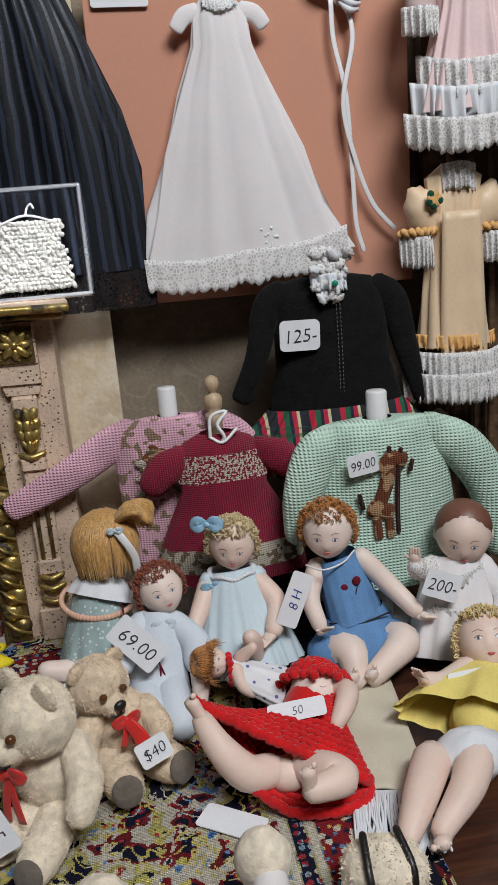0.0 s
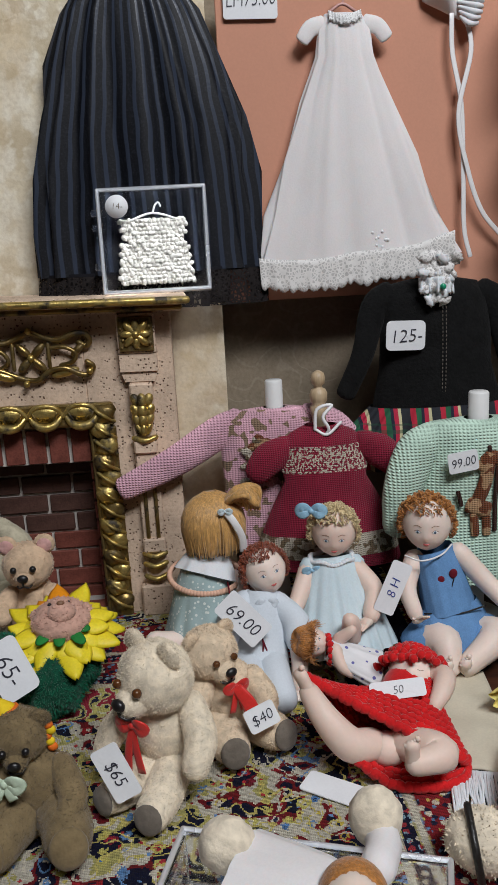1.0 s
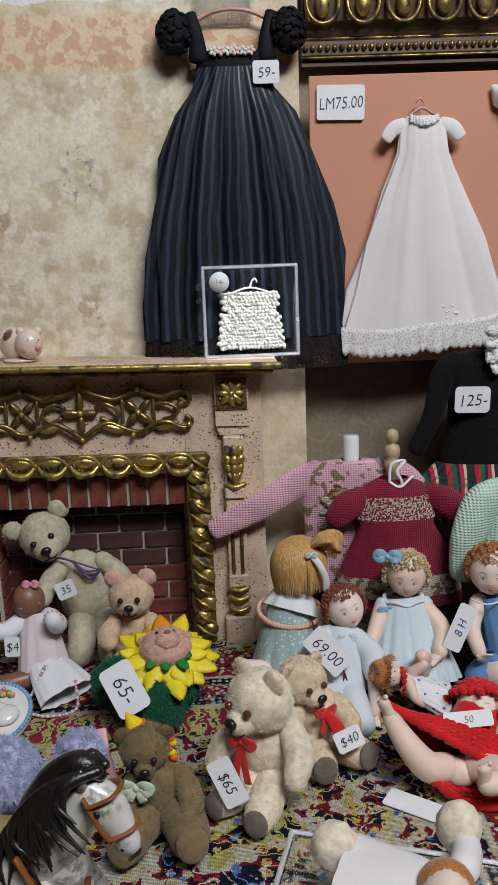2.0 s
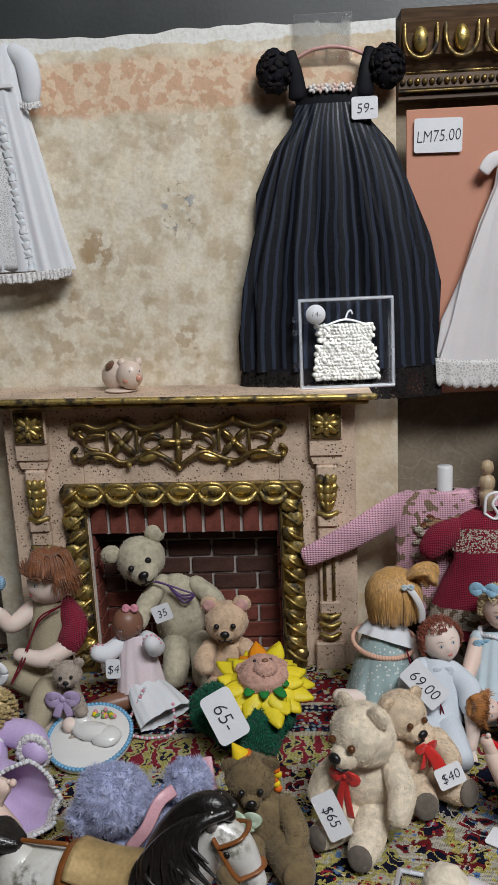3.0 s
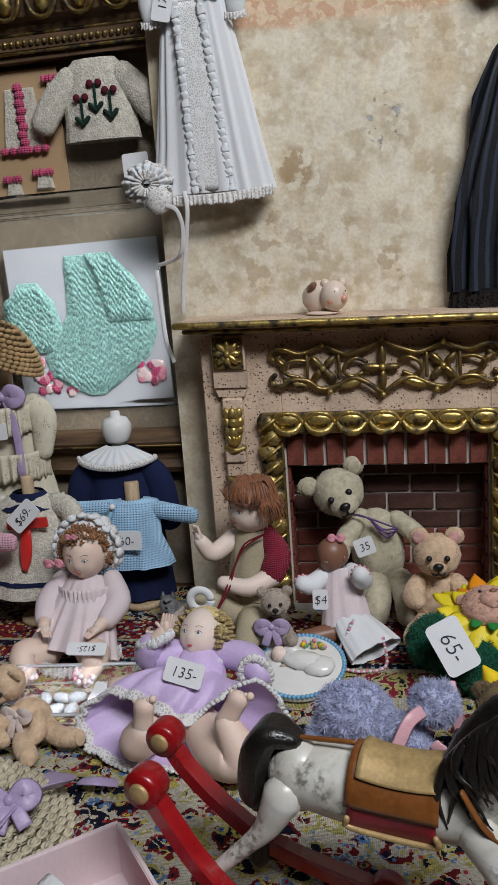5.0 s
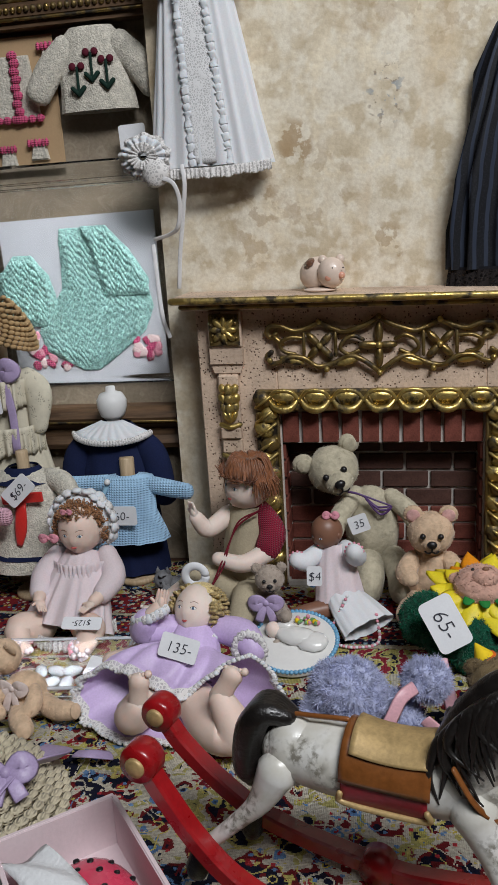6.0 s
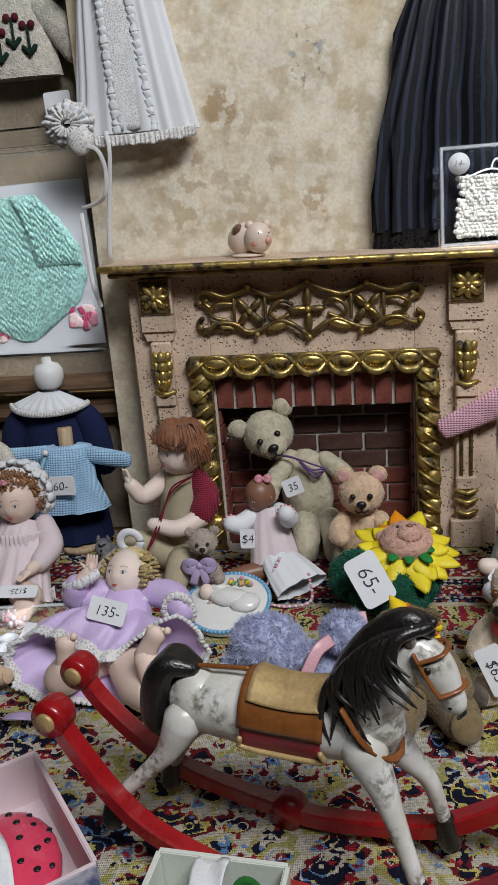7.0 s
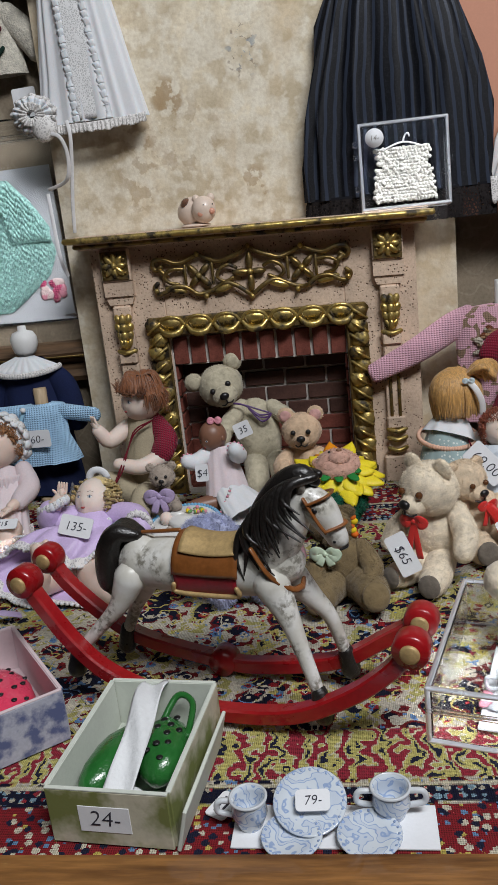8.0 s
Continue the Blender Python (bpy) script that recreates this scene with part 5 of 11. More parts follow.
def bow(g, c, s, mat, d=(0, -1, 0), tails=0.0):
    F = facing(d)
    C = Vector(c)
    for k in (-1, 1):
        g.tube([C, C + F @ Vector((k * s * 0.6, -s * 0.25, s * 0.35)), C + F @ Vector((k * s, -s * 0.1, 0.0)), C + F @ Vector((k * s * 0.6, -s * 0.2, -s * 0.32)), C], [s * 0.22, s * 0.36, s * 0.40, s * 0.34, s * 0.2], mat, 8, 4, True, 0.22, F @ Vector((0, 1, 0)))
        if tails:
            g.tube([C, C + F @ Vector((k * s * 0.3, -s * 0.2, -tails * 0.5)), C + F @ Vector((k * s * 0.55, -s * 0.15, -tails))], [s * 0.22, s * 0.30, s * 0.33], mat, 8, 4, False, 0.16, F @ Vector((0, 1, 0)))
    g.ell(c, s * 0.27, mat, F, 10, 7)


def cord(g, pts, r, mat):
    g.tube(pts, r, mat, 5, 5)


def frock(g, top, bottom, w0, w1, d0, d1, mat, k=14, amp=0.12, steps=7, seed=0.0, curve=0.7, n=96):
    """A gathered frock between two places; the lower end spreads."""
    a, b = Vector(top), Vector(bottom)
    ax = (b - a).normalized()
    F = ax.to_track_quat("-Z", "Y").to_matrix().to_4x4()
    L = (b - a).length
    lv = []
    for i in range(steps + 1):
        s = i / steps
        q = s ** curve
        lv.append(((0, 0, -L * s), w0 + (w1 - w0) * q, d0 + (d1 - d0) * q))
    g.skirt(lv, mat, n, k, amp, seed, Matrix.Translation(a) @ F, 0.05)


def doll_ponytail():
    g = G()
    c = (0.1275, -0.058, 0.0765)
    head(g, c, 0.0158, (-0.25, 1, -0.1), M_SKIN, M_HAIR_GOLD, "straight", 2)
    rnd = random.Random(8)
    for k in range(46):
        a = rnd.uniform(0, 6.28)
        w = rnd.uniform(0.2, 1)
        g.tube([(0.1330, -0.064, 0.0885), (0.1400 + 0.004 * w * math.cos(a), -0.066 + 0.004 * w * math.sin(a), 0.0955 + 0.003 * math.cos(a)), (0.1475 + 0.006 * w * math.cos(a), -0.066 + 0.006 * w * math.sin(a), 0.0930 + 0.005 * w * math.sin(a * 2)), (0.1490 + 0.004 * math.cos(a), -0.066, 0.0845 + 0.004 * w)], [0.0012, 0.0020, 0.0018, 0.0005], M_HAIR_GOLD, 5, 3)
    g.tube([(0.1340, -0.0735, 0.0890), (0.1385, -0.0765, 0.0830), (0.1420, -0.0755, 0.0745), (0.1425, -0.0735, 0.066)], 0.0020, M_RIBBON, 8, 4, True, 0.25, (0, 1, 0))
    bow(g, (0.1340, -0.075, 0.0890), 0.003, M_PALEBLUE)
    frock(g, (0.1255, -0.058, 0.0615), (0.1215, -0.063, 0.050), 0.0095, 0.0185, 0.009, 0.0150, M_WHITE, 9, 0.05)
    frock(g, (0.1215, -0.063, 0.0540), (0.1165, -0.071, 0.004), 0.0125, 0.0225, 0.011, 0.020, M_TEALPRINT, 12, 0.1)
    for i in range(70):
        a = 2 * math.pi * i / 70
        g.ell((0.1215 + 0.0190 * math.cos(a), -0.063 + 0.0156 * math.sin(a), 0.0498 + 0.004 * math.sin(a) - 0.006 * math.cos(a) * 0.2), (0.0016, 0.0014, 0.0018), M_PEACHTRIM, None, 6, 4)
    g.tube([(0.112, -0.075, 0.018), (0.1015, -0.080, 0.021), (0.0930, -0.0815, 0.0235)], [0.0062, 0.0056, 0.0048], M_SKIN_PALE, 10)
    g.tube([(0.115, -0.082, 0.010), (0.104, -0.088, 0.012), (0.0965, -0.089, 0.011)], [0.007, 0.0065, 0.0068], M_WHITE, 10)
    g.tube([(0.139, -0.066, 0.047), (0.146, -0.075, 0.036), (0.143, -0.085, 0.028)], [0.0055, 0.005, 0.004], M_SKIN_PALE, 10)
    whole("porcelain_doll", g, "golden-haired porcelain doll with ponytail seen in teal print dress", "doll", "porcelain dolls")


def doll_redboy():
    g = G()
    head(g, (0.1525, -0.078, 0.0565), 0.0120, (0.22, -1, 0.15), M_SKIN_PALE, M_HAIR_RED, "curly", 4, (-0.25, 0, 1))
    frock(g, (0.1500, -0.080, 0.0455), (0.1460, -0.098, 0.0105), 0.0088, 0.0155, 0.0075, 0.0115, M_SUIT, 8, 0.06)
    bow(g, (0.1520, -0.0895, 0.0430), 0.0045, M_SUIT, (0.1, -1, 0.2))
    g.tube([(0.1420, -0.082, 0.0420), (0.1330, -0.090, 0.0365), (0.1310, -0.099, 0.0310)], [0.0062, 0.0068, 0.0058], M_SUIT, 12)
    g.tube([(0.1315, -0.098, 0.0315), (0.1290, -0.104, 0.0290), (0.1300, -0.108, 0.0270)], [0.0046, 0.0040, 0.0036], M_SKIN_PALE, 10)
    hand(g, (0.1300, -0.108, 0.0265), (0.3, -0.5, -0.8), 0.0034, M_SKIN_PALE)
    g.tube([(0.1580, -0.083, 0.0400), (0.1660, -0.092, 0.0330), (0.1665, -0.098, 0.0260)], [0.0060, 0.0072, 0.0070], M_SUIT, 12)
    g.tube([(0.1665, -0.098, 0.0270), (0.1660, -0.104, 0.0150), (0.1640, -0.108, 0.0060)], [0.0048, 0.0043, 0.0036], M_SKIN_PALE, 10)
    hand(g, (0.1640, -0.109, 0.0045), (0.0, -0.9, -0.4), 0.0034, M_SKIN_PALE)
    for x in (0.140, 0.152):
        g.tube([(x, -0.094, 0.0150), (x + 0.001, -0.112, 0.0145), (x + 0.003, -0.125, 0.0100)], [0.0085, 0.0078, 0.0070], M_SUIT, 12)
    g.tube([(0.120, -0.104, 0.017), (0.108, -0.109, 0.014), (0.098, -0.111, 0.0115)], [0.0056, 0.0050, 0.0050], M_SKIN_PALE, 10)
    for s in (0, 1):
        cord(g, [(0.1330, -0.075, 0.050), (0.1350, -0.096, 0.046 - s * 0.002), (0.1435, -0.101, 0.040), (0.1480, -0.103, 0.030), (0.1470 + s * 0.004, -0.104, 0.016), (0.1490 - s * 0.004, -0.108, 0.009)], 0.00045, M_CORD)
        cord(g, [(0.1300, -0.112, 0.0265), (0.118, -0.113, 0.023 + s * 0.001), (0.1065, -0.114, 0.0175), (0.1010, -0.113, 0.0130)], 0.00045, M_CORD)
    whole("porcelain_doll", g, "red-haired boy porcelain doll in pale suit among other dolls", "doll", "porcelain dolls")


def doll_blonde():
    g = G()
    head(g, (0.1915, -0.066, 0.0705), 0.0128, (-0.18, -1, -0.18), M_SKIN, M_HAIR_BLOND, "curly", 6)
    bow(g, (0.1790, -0.071, 0.0845), 0.0065, M_BLUEBOW, (-0.3, -1, 0.2))
    frock(g, (0.1900, -0.065, 0.0560), (0.1930, -0.080, 0.0080), 0.0105, 0.030, 0.0085, 0.020, M_PALEBLUE, 22, 0.10, 8, 0.3, 0.8, 140)
    for i in range(44):
        a = 2 * math.pi * i / 44
        g.ell((0.1900 + 0.0115 * math.cos(a), -0.066 + 0.0098 * math.sin(a), 0.0555 + 0.0008 * math.sin(5 * a)), (0.0016, 0.0016, 0.0011), M_WHITE, None, 6, 5)
    for s in (-1, 1):
        g.ell((0.1900 + s * 0.0125, -0.066, 0.0505), (0.0055, 0.006, 0.0055), M_PALEBLUE, None, 12, 8, 0.2)
    g.tube([(0.1765, -0.068, 0.0490), (0.1700, -0.079, 0.0400), (0.1660, -0.086, 0.0350)], [0.0055, 0.0048, 0.0040], M_SKIN, 10)
    hand(g, (0.1650, -0.088, 0.0340), (-0.6, -0.7, -0.2), 0.0034, M_SKIN)
    g.tube([(0.2025, -0.068, 0.0490), (0.2100, -0.078, 0.0400), (0.2060, -0.090, 0.0320)], [0.0058, 0.0056, 0.0046], M_SKIN, 10)
    hand(g, (0.2030, -0.093, 0.0300), (-0.7, -0.6, -0.3), 0.0036, M_SKIN)
    g.tube([(0.1950, -0.090, 0.0200), (0.1935, -0.100, 0.0330), (0.1920, -0.1035, 0.0370)], [0.0058, 0.0048, 0.0040], M_SKIN, 10)
    bow(g, (0.1780, -0.0735, 0.0520), 0.004, M_BLUEBOW)
    whole("porcelain_doll", g, "blonde baby doll in pale blue gathered dress with blue bow", "doll", "porcelain dolls")


def doll_ginger():
    g = G()
    head(g, (0.2395, -0.075, 0.0745), 0.0138, (-0.32, -1, -0.12), M_SKIN_PALE, M_HAIR_GINGER, "curly", 9)
    frock(g, (0.2440, -0.072, 0.0590), (0.2510, -0.078, 0.0270), 0.0115, 0.0170, 0.0095, 0.0130, M_DENIM, 6, 0.03)
    frock(g, (0.2510, -0.077, 0.0290), (0.2540, -0.083, 0.0020), 0.0165, 0.0265, 0.0125, 0.0190, M_DENIM, 9, 0.06)
    for i, (x, z, mt) in enumerate(((0.2435, 0.0465, M_CORD), (0.2500, 0.0500, M_CORD), (0.2475, 0.0445, M_BLUEINK))):
        g.ell((x, -0.0870, z), (0.0023, 0.0008, 0.0027), mt, None, 10, 6)
        cord(g, [(x, -0.0880, z - 0.003), (0.2470 + 0.002 * (i - 1), -0.0890, 0.0365)], 0.0003, M_DARK)
    cord(g, [(0.2350, -0.087, 0.0285), (0.2510, -0.0922, 0.0295), (0.2670, -0.088, 0.0305)], 0.0005, M_DARK)
    g.tube([(0.2570, -0.074, 0.0560), (0.2690, -0.080, 0.0420), (0.2790, -0.090, 0.0310)], [0.0055, 0.0052, 0.0044], M_SKIN_PALE, 10)
    hand(g, (0.2820, -0.092, 0.0280), (0.9, -0.3, -0.1), 0.0036, M_SKIN_PALE)
    g.tube([(0.2330, -0.074, 0.0540), (0.2270, -0.082, 0.0420), (0.2290, -0.090, 0.0310)], [0.0054, 0.0050, 0.0042], M_SKIN_PALE, 10)
    hand(g, (0.2300, -0.092, 0.0280), (0.4, -0.6, 0.5), 0.0034, M_SKIN_PALE)
    for cx, dx in ((0.2670, -0.0155), (0.2380, 0.004)):
        g.tube([(cx, -0.085, 0.0110), (cx + dx * 0.1 + 0.004, -0.098, 0.0170), (cx + dx, -0.108, 0.0090)], [0.0120, 0.0088, 0.0056], M_SKIN_PALE, 12)
        g.ell((cx, -0.086, 0.0120), (0.0150, 0.0140, 0.0115), M_DENIM, None, 16, 10, 0.08, cx * 100)
        foot(g, (cx + dx, -0.109, 0.0060), (-0.3, -0.35, 0.7), (0, -1, 0.4), 0.0045, M_SKIN_PALE)
    cord(g, [(0.2260, -0.082, 0.0600), (0.2330, -0.088, 0.0590), (0.2440, -0.085, 0.0600), (0.2520, -0.078, 0.0625)], 0.0005, M_RIBBON)
    whole("porcelain_doll", g, "ginger curly boy doll in blue romper with balloon embroidery", "doll", "porcelain dolls")


def doll_bald():
    g = G()
    head(g, (0.3125, -0.074, 0.0620), 0.0158, (-0.40, -1, -0.28), M_SKIN, M_HAIRCAP, "cap", 3)
    frock(g, (0.3085, -0.073, 0.0480), (0.2990, -0.092, 0.0010), 0.0120, 0.0260, 0.0095, 0.0180, M_LAWN, 16, 0.10)
    for k in range(3):
        z = 0.0475 - 0.016 * k
        ruffle(g, [(0.2930 - 0.004 * k, -0.083 - 0.006 * k, z), (0.3040 - 0.003 * k, -0.0905 - 0.006 * k, z - 0.001), (0.3190 - 0.002 * k, -0.083 - 0.006 * k, z)], 0.006, M_LACE, 0.0012, 6)
    g.tube([(0.2960, -0.073, 0.0450), (0.2860, -0.080, 0.0470), (0.2825, -0.084, 0.0520)], [0.0062, 0.0056, 0.0046], M_LACE, 10)
    g.tube([(0.2970, -0.073, 0.0450), (0.2865, -0.080, 0.0470), (0.2825, -0.084, 0.0540)], [0.0050, 0.0046, 0.0036], M_SKIN, 10)
    hand(g, (0.2818, -0.085, 0.0565), (-0.1, -0.2, 1), 0.0034, M_SKIN)
    g.tube([(0.3220, -0.075, 0.0430), (0.3280, -0.088, 0.0300), (0.3220, -0.098, 0.0270)], [0.0065, 0.0060, 0.0046], M_LAWN, 10)
    hand(g, (0.3200, -0.1005, 0.0275), (-0.8, -0.4, 0.4), 0.0034, M_SKIN)
    whole("porcelain_doll", g, "baby doll with painted brown hair in white lace gown", "doll", "porcelain dolls")


def doll_yellow():
    g = G()
    head(g, (0.3000, -0.128, 0.0290), 0.0145, (-0.25, -0.75, 0.65), M_SKIN, M_HAIR_YELLOW, "curly", 13, (0.1, 0.6, 0.8))
    frock(g, (0.2960, -0.138, 0.0200), (0.2810, -0.163, 0.0140), 0.0120, 0.0370, 0.0080, 0.0125, M_YELLOW, 9, 0.20, 9, 0.0, 0.6, 140)
    g.ell((0.2850, -0.158, 0.0115), (0.0150, 0.0130, 0.0110), M_YELLOW, None, 16, 10, 0.15)
    g.ell((0.2700, -0.178, 0.0110), (0.0155, 0.0120, 0.0110), M_WHITE, None, 16, 10, 0.15, 2)
    for x0, x1 in ((0.2520, 0.2310), (0.2710, 0.2440)):
        g.tube([(x0, -0.180, 0.0125), (x0 - 0.011, -0.197, 0.0125), (x1, -0.211, 0.0080)], [0.0082, 0.0070, 0.0046], M_SKIN, 12)
        foot(g, (x1, -0.212, 0.0060), (-0.35, -0.7, 0.35), (-0.2, 0.3, 1), 0.0046, M_SKIN)
    g.tube([(0.2870, -0.136, 0.0230), (0.2730, -0.142, 0.0220), (0.2640, -0.145, 0.0260)], [0.0055, 0.0050, 0.0040], M_SKIN, 10)
    hand(g, (0.2620, -0.146, 0.0280), (-0.5, -0.1, 0.8), 0.0036, M_SKIN)
    whole("porcelain_doll", g, "fair-haired porcelain doll lying back in a yellow voile dress", "doll", "porcelain dolls")


def doll_small():
    g = G()
    head(g, (0.1730, -0.104, 0.0270), 0.0078, (0.35, -0.8, 0.3), M_SKIN, M_HAIR_GINGER, "mop", 5, (-0.9, -0.2, 0.3))
    frock(g, (0.1800, -0.107, 0.0240), (0.2040, -0.112, 0.0130), 0.0055, 0.0150, 0.0050, 0.0075, M_PLAYPRINT, 10, 0.1)
    for i in range(14):
        a = 6.283 * i / 14
        g.ell((0.1805, -0.107 + 0.0065 * math.cos(a), 0.0240 + 0.0065 * math.sin(a)), 0.0018, M_RED, None, 7, 5, 0.3, i)
    g.tube([(0.1830, -0.112, 0.0260), (0.1850, -0.117, 0.0200), (0.1890, -0.118, 0.0165)], [0.0034, 0.0030, 0.0026], M_SKIN, 9)
    g.tube([(0.1860, -0.105, 0.0280), (0.1920, -0.108, 0.0340)], [0.0034, 0.0026], M_SKIN, 9)
    for y in (-0.108, -0.116):
        g.tube([(0.2010, y, 0.0130), (0.2110, y - 0.002, 0.0100), (0.2160, y - 0.002, 0.0090)], [0.0042, 0.0036, 0.0038], M_SKIN, 9)
    whole("porcelain_doll", g, "tiny brown-haired doll lying in a white sprigged dress", "doll", "porcelain dolls")


def doll_redcrochet():
    """Lies on its back: the crocheted skirt gapes towards the rug's edge, the legs stick out of it."""
    g = G()
    C, a = Vector((0.1940, -0.1625, 0.0215)), Vector((0.0330, -0.0130, -0.0160))
    low, high = Vector((-0.001, -0.0205, -0.0185)), Vector((0.001, -0.0090, 0.0030))
    W, aw, bw = Vector((0.2080, -0.1430, 0.0120)), Vector((0.0155, -0.002, -0.001)), Vector((0.001, 0.002, 0.0105))

    def at(th, s):
        """A place of the skirt: th round it, s from the hem (0) to the waist (1)."""
        q = math.sin(th)
        rim = C + a * math.cos(th) + (high * q if q > 0 else low * -q)
        p = rim.lerp(W + aw * math.cos(th) + bw * q, s) + Vector((0, -0.002, 0.0010)) * math.sin(math.pi * s) * max(0, q)
        return Vector((p.x, p.y, max(p.z, 0.0026)))

    g.rings([[at(2 * math.pi * j / 60, s / 8) for j in range(60)] for s in range(9)], M_RED)
    for k in range(10):
        s = k / 9 * 0.95
        cnt = int(64 - 30 * s)
        for i in range(cnt):
            th = 2 * math.pi * (i + 0.5 * (k % 2)) / cnt
            p, q = at(th, s), at(th + 0.05, s)
            n = facing(q - p)
            big = 1.25 if k == 0 else 1.0
            g.ell(p + Vector((0, -0.0006, 0.0006)) * (1 if math.sin(th) > 0 else 0.4), (0.0016 * big, 0.0027 * big, 0.0020 * big), M_RED, n @ turn(28 if i % 2 else -28, 0, 0), 7, 5, 0.25, i + k)
    g.tube([W, (0.2130, -0.1310, 0.0150), (0.2155, -0.1270, 0.0140)], [0.0125, 0.0110, 0.0080], M_RED, 16, 4)
    for i in range(60):
        u, v = (i % 10) / 9, i // 10
        g.ell((0.1975 + 0.024 * u + 0.002 * v, -0.1440 + 0.0026 * v - 0.004 * u, 0.0200 - 0.0006 * v + 0.0035 * math.sin(u * 3.14)), (0.0026, 0.0017, 0.0017), M_RED, turn(0, 0, 30 if v % 2 else -20), 7, 5)
    c = Vector((0.2165, -0.1275, 0.0180))
    head(g, c, 0.0122, (-0.15, -0.70, 0.70), M_SKIN_PALE, None, "", 1, (0.2, 0.8, 0.5), False)
    crown = unit((0.12, 0.62, 0.62))
    for i in range(230):
        z = 1 - 2 * (i + 0.5) / 230
        v = Vector((math.sqrt(1 - z * z) * math.cos(i * 2.39996), math.sqrt(1 - z * z) * math.sin(i * 2.39996), z))
        d = v.dot(crown)
        if d > 0.22:
            q = c + v * (0.0140 + (0.0022 if d < 0.40 else 0))
            if q.z > 0.002:
                g.ell(q, (0.0024, 0.0024, 0.0020), M_RED, facing(v), 7, 5, 0.3, i)
    g.tube([(0.1880, -0.1680, 0.0120), (0.1780, -0.1720, 0.0160), (0.1685, -0.1690, 0.0270), (0.1630, -0.1600, 0.0345)], [0.0072, 0.0074, 0.0062, 0.0046], M_SKIN, 14)
    foot(g, (0.1630, -0.1600, 0.0350), (-0.35, 0.15, 0.75), (-0.6, -0.7, 0), 0.0046, M_SKIN)
    g.tube([(0.2020, -0.1700, 0.0125), (0.2100, -0.1810, 0.0170), (0.2125, -0.1880, 0.0185), (0.2010, -0.1915, 0.0185)], [0.0074, 0.0076, 0.0068, 0.0050], M_SKIN, 14)
    foot(g, (0.1995, -0.1920, 0.0195), (-0.10, -0.05, 1), (0, -1, 0.1), 0.0043, M_SKIN)
    g.ell((0.1945, -0.1690, 0.0100), (0.0090, 0.0075, 0.0075), M_SKIN, None, 14, 10)
    g.tube([(0.2270, -0.1310, 0.0190), (0.2290, -0.1390, 0.0225), (0.2245, -0.1490, 0.0220), (0.2200, -0.1540, 0.0190)], [0.0056, 0.0054, 0.0046, 0.0034], M_SKIN, 12)
    hand(g, (0.2195, -0.1550, 0.0180), (-0.3, -0.8, -0.4), 0.0032, M_SKIN)
    whole("porcelain_doll", g, "porcelain doll lying in a bright red crocheted dress and hat", "doll", "porcelain dolls")


def doll_boy_brown():
    g = G()
    head(g, (-0.0860, -0.045, 0.0875), 0.0150, (-0.75, -0.75, 0.05), M_SKIN_PALE, M_HAIR_BROWN, "mop", 12, (0.1, 0, 1))
    frock(g, (-0.0890, -0.042, 0.0735), (-0.0920, -0.046, 0.0300), 0.0105, 0.0155, 0.0090, 0.0130, M_SLUB, 6, 0.03)
    frock(g, (-0.0920, -0.046, 0.0330), (-0.0910, -0.050, 0.0020), 0.0155, 0.0190, 0.0130, 0.0150, M_SLUB, 6, 0.05)
    g.tube([(-0.0790, -0.042, 0.0690), (-0.0720, -0.048, 0.0580), (-0.0740, -0.056, 0.0500)], [0.0068, 0.0085, 0.0080], M_MAROON, 12)
    g.tube([(-0.0740, -0.057, 0.0480), (-0.0880, -0.066, 0.0440), (-0.1030, -0.066, 0.0470)], [0.0062, 0.0056, 0.0044], M_SKIN_PALE, 10)
    g.tube([(-0.1000, -0.042, 0.0670), (-0.1120, -0.050, 0.0600), (-0.1180, -0.054, 0.0690)], [0.0062, 0.0058, 0.0046], M_SKIN_PALE, 10)
    hand(g, (-0.1190, -0.0545, 0.0720), (-0.2, -0.1, 1), 0.0040, M_SKIN_PALE)
    g.tube([(-0.0950, -0.056, 0.0200), (-0.1150, -0.063, 0.0330), (-0.1330, -0.066, 0.0180)], [0.0105, 0.0085, 0.0060], M_SLUB, 12)
    g.tube([(-0.1180, -0.064, 0.0310), (-0.1340, -0.066, 0.0200), (-0.1430, -0.067, 0.0130)], [0.0076, 0.0068, 0.0050], M_SKIN_PALE, 12)
    foot(g, (-0.1440, -0.067, 0.0110), (-0.8, -0.2, 0.3), (0, 0, 1), 0.0042, M_SKIN_PALE)
    g.tube([(-0.0880, -0.058, 0.0200), (-0.0860, -0.078, 0.0240), (-0.0900, -0.088, 0.0120)], [0.0105, 0.0090, 0.0070], M_SLUB, 12)
    for s in (0, 1):
        cord(g, [(-0.0780, -0.055, 0.0740), (-0.0900, -0.0595, 0.0690 - s * 0.002), (-0.0960, -0.0620, 0.0570), (-0.1010 + s * 0.002, -0.0720, 0.0450), (-0.1060, -0.0780, 0.0340)], 0.0006, M_CORD)
    whole("porcelain_doll", g, "brown-haired boy doll in cream slub suit with maroon sleeve", "doll", "porcelain dolls")


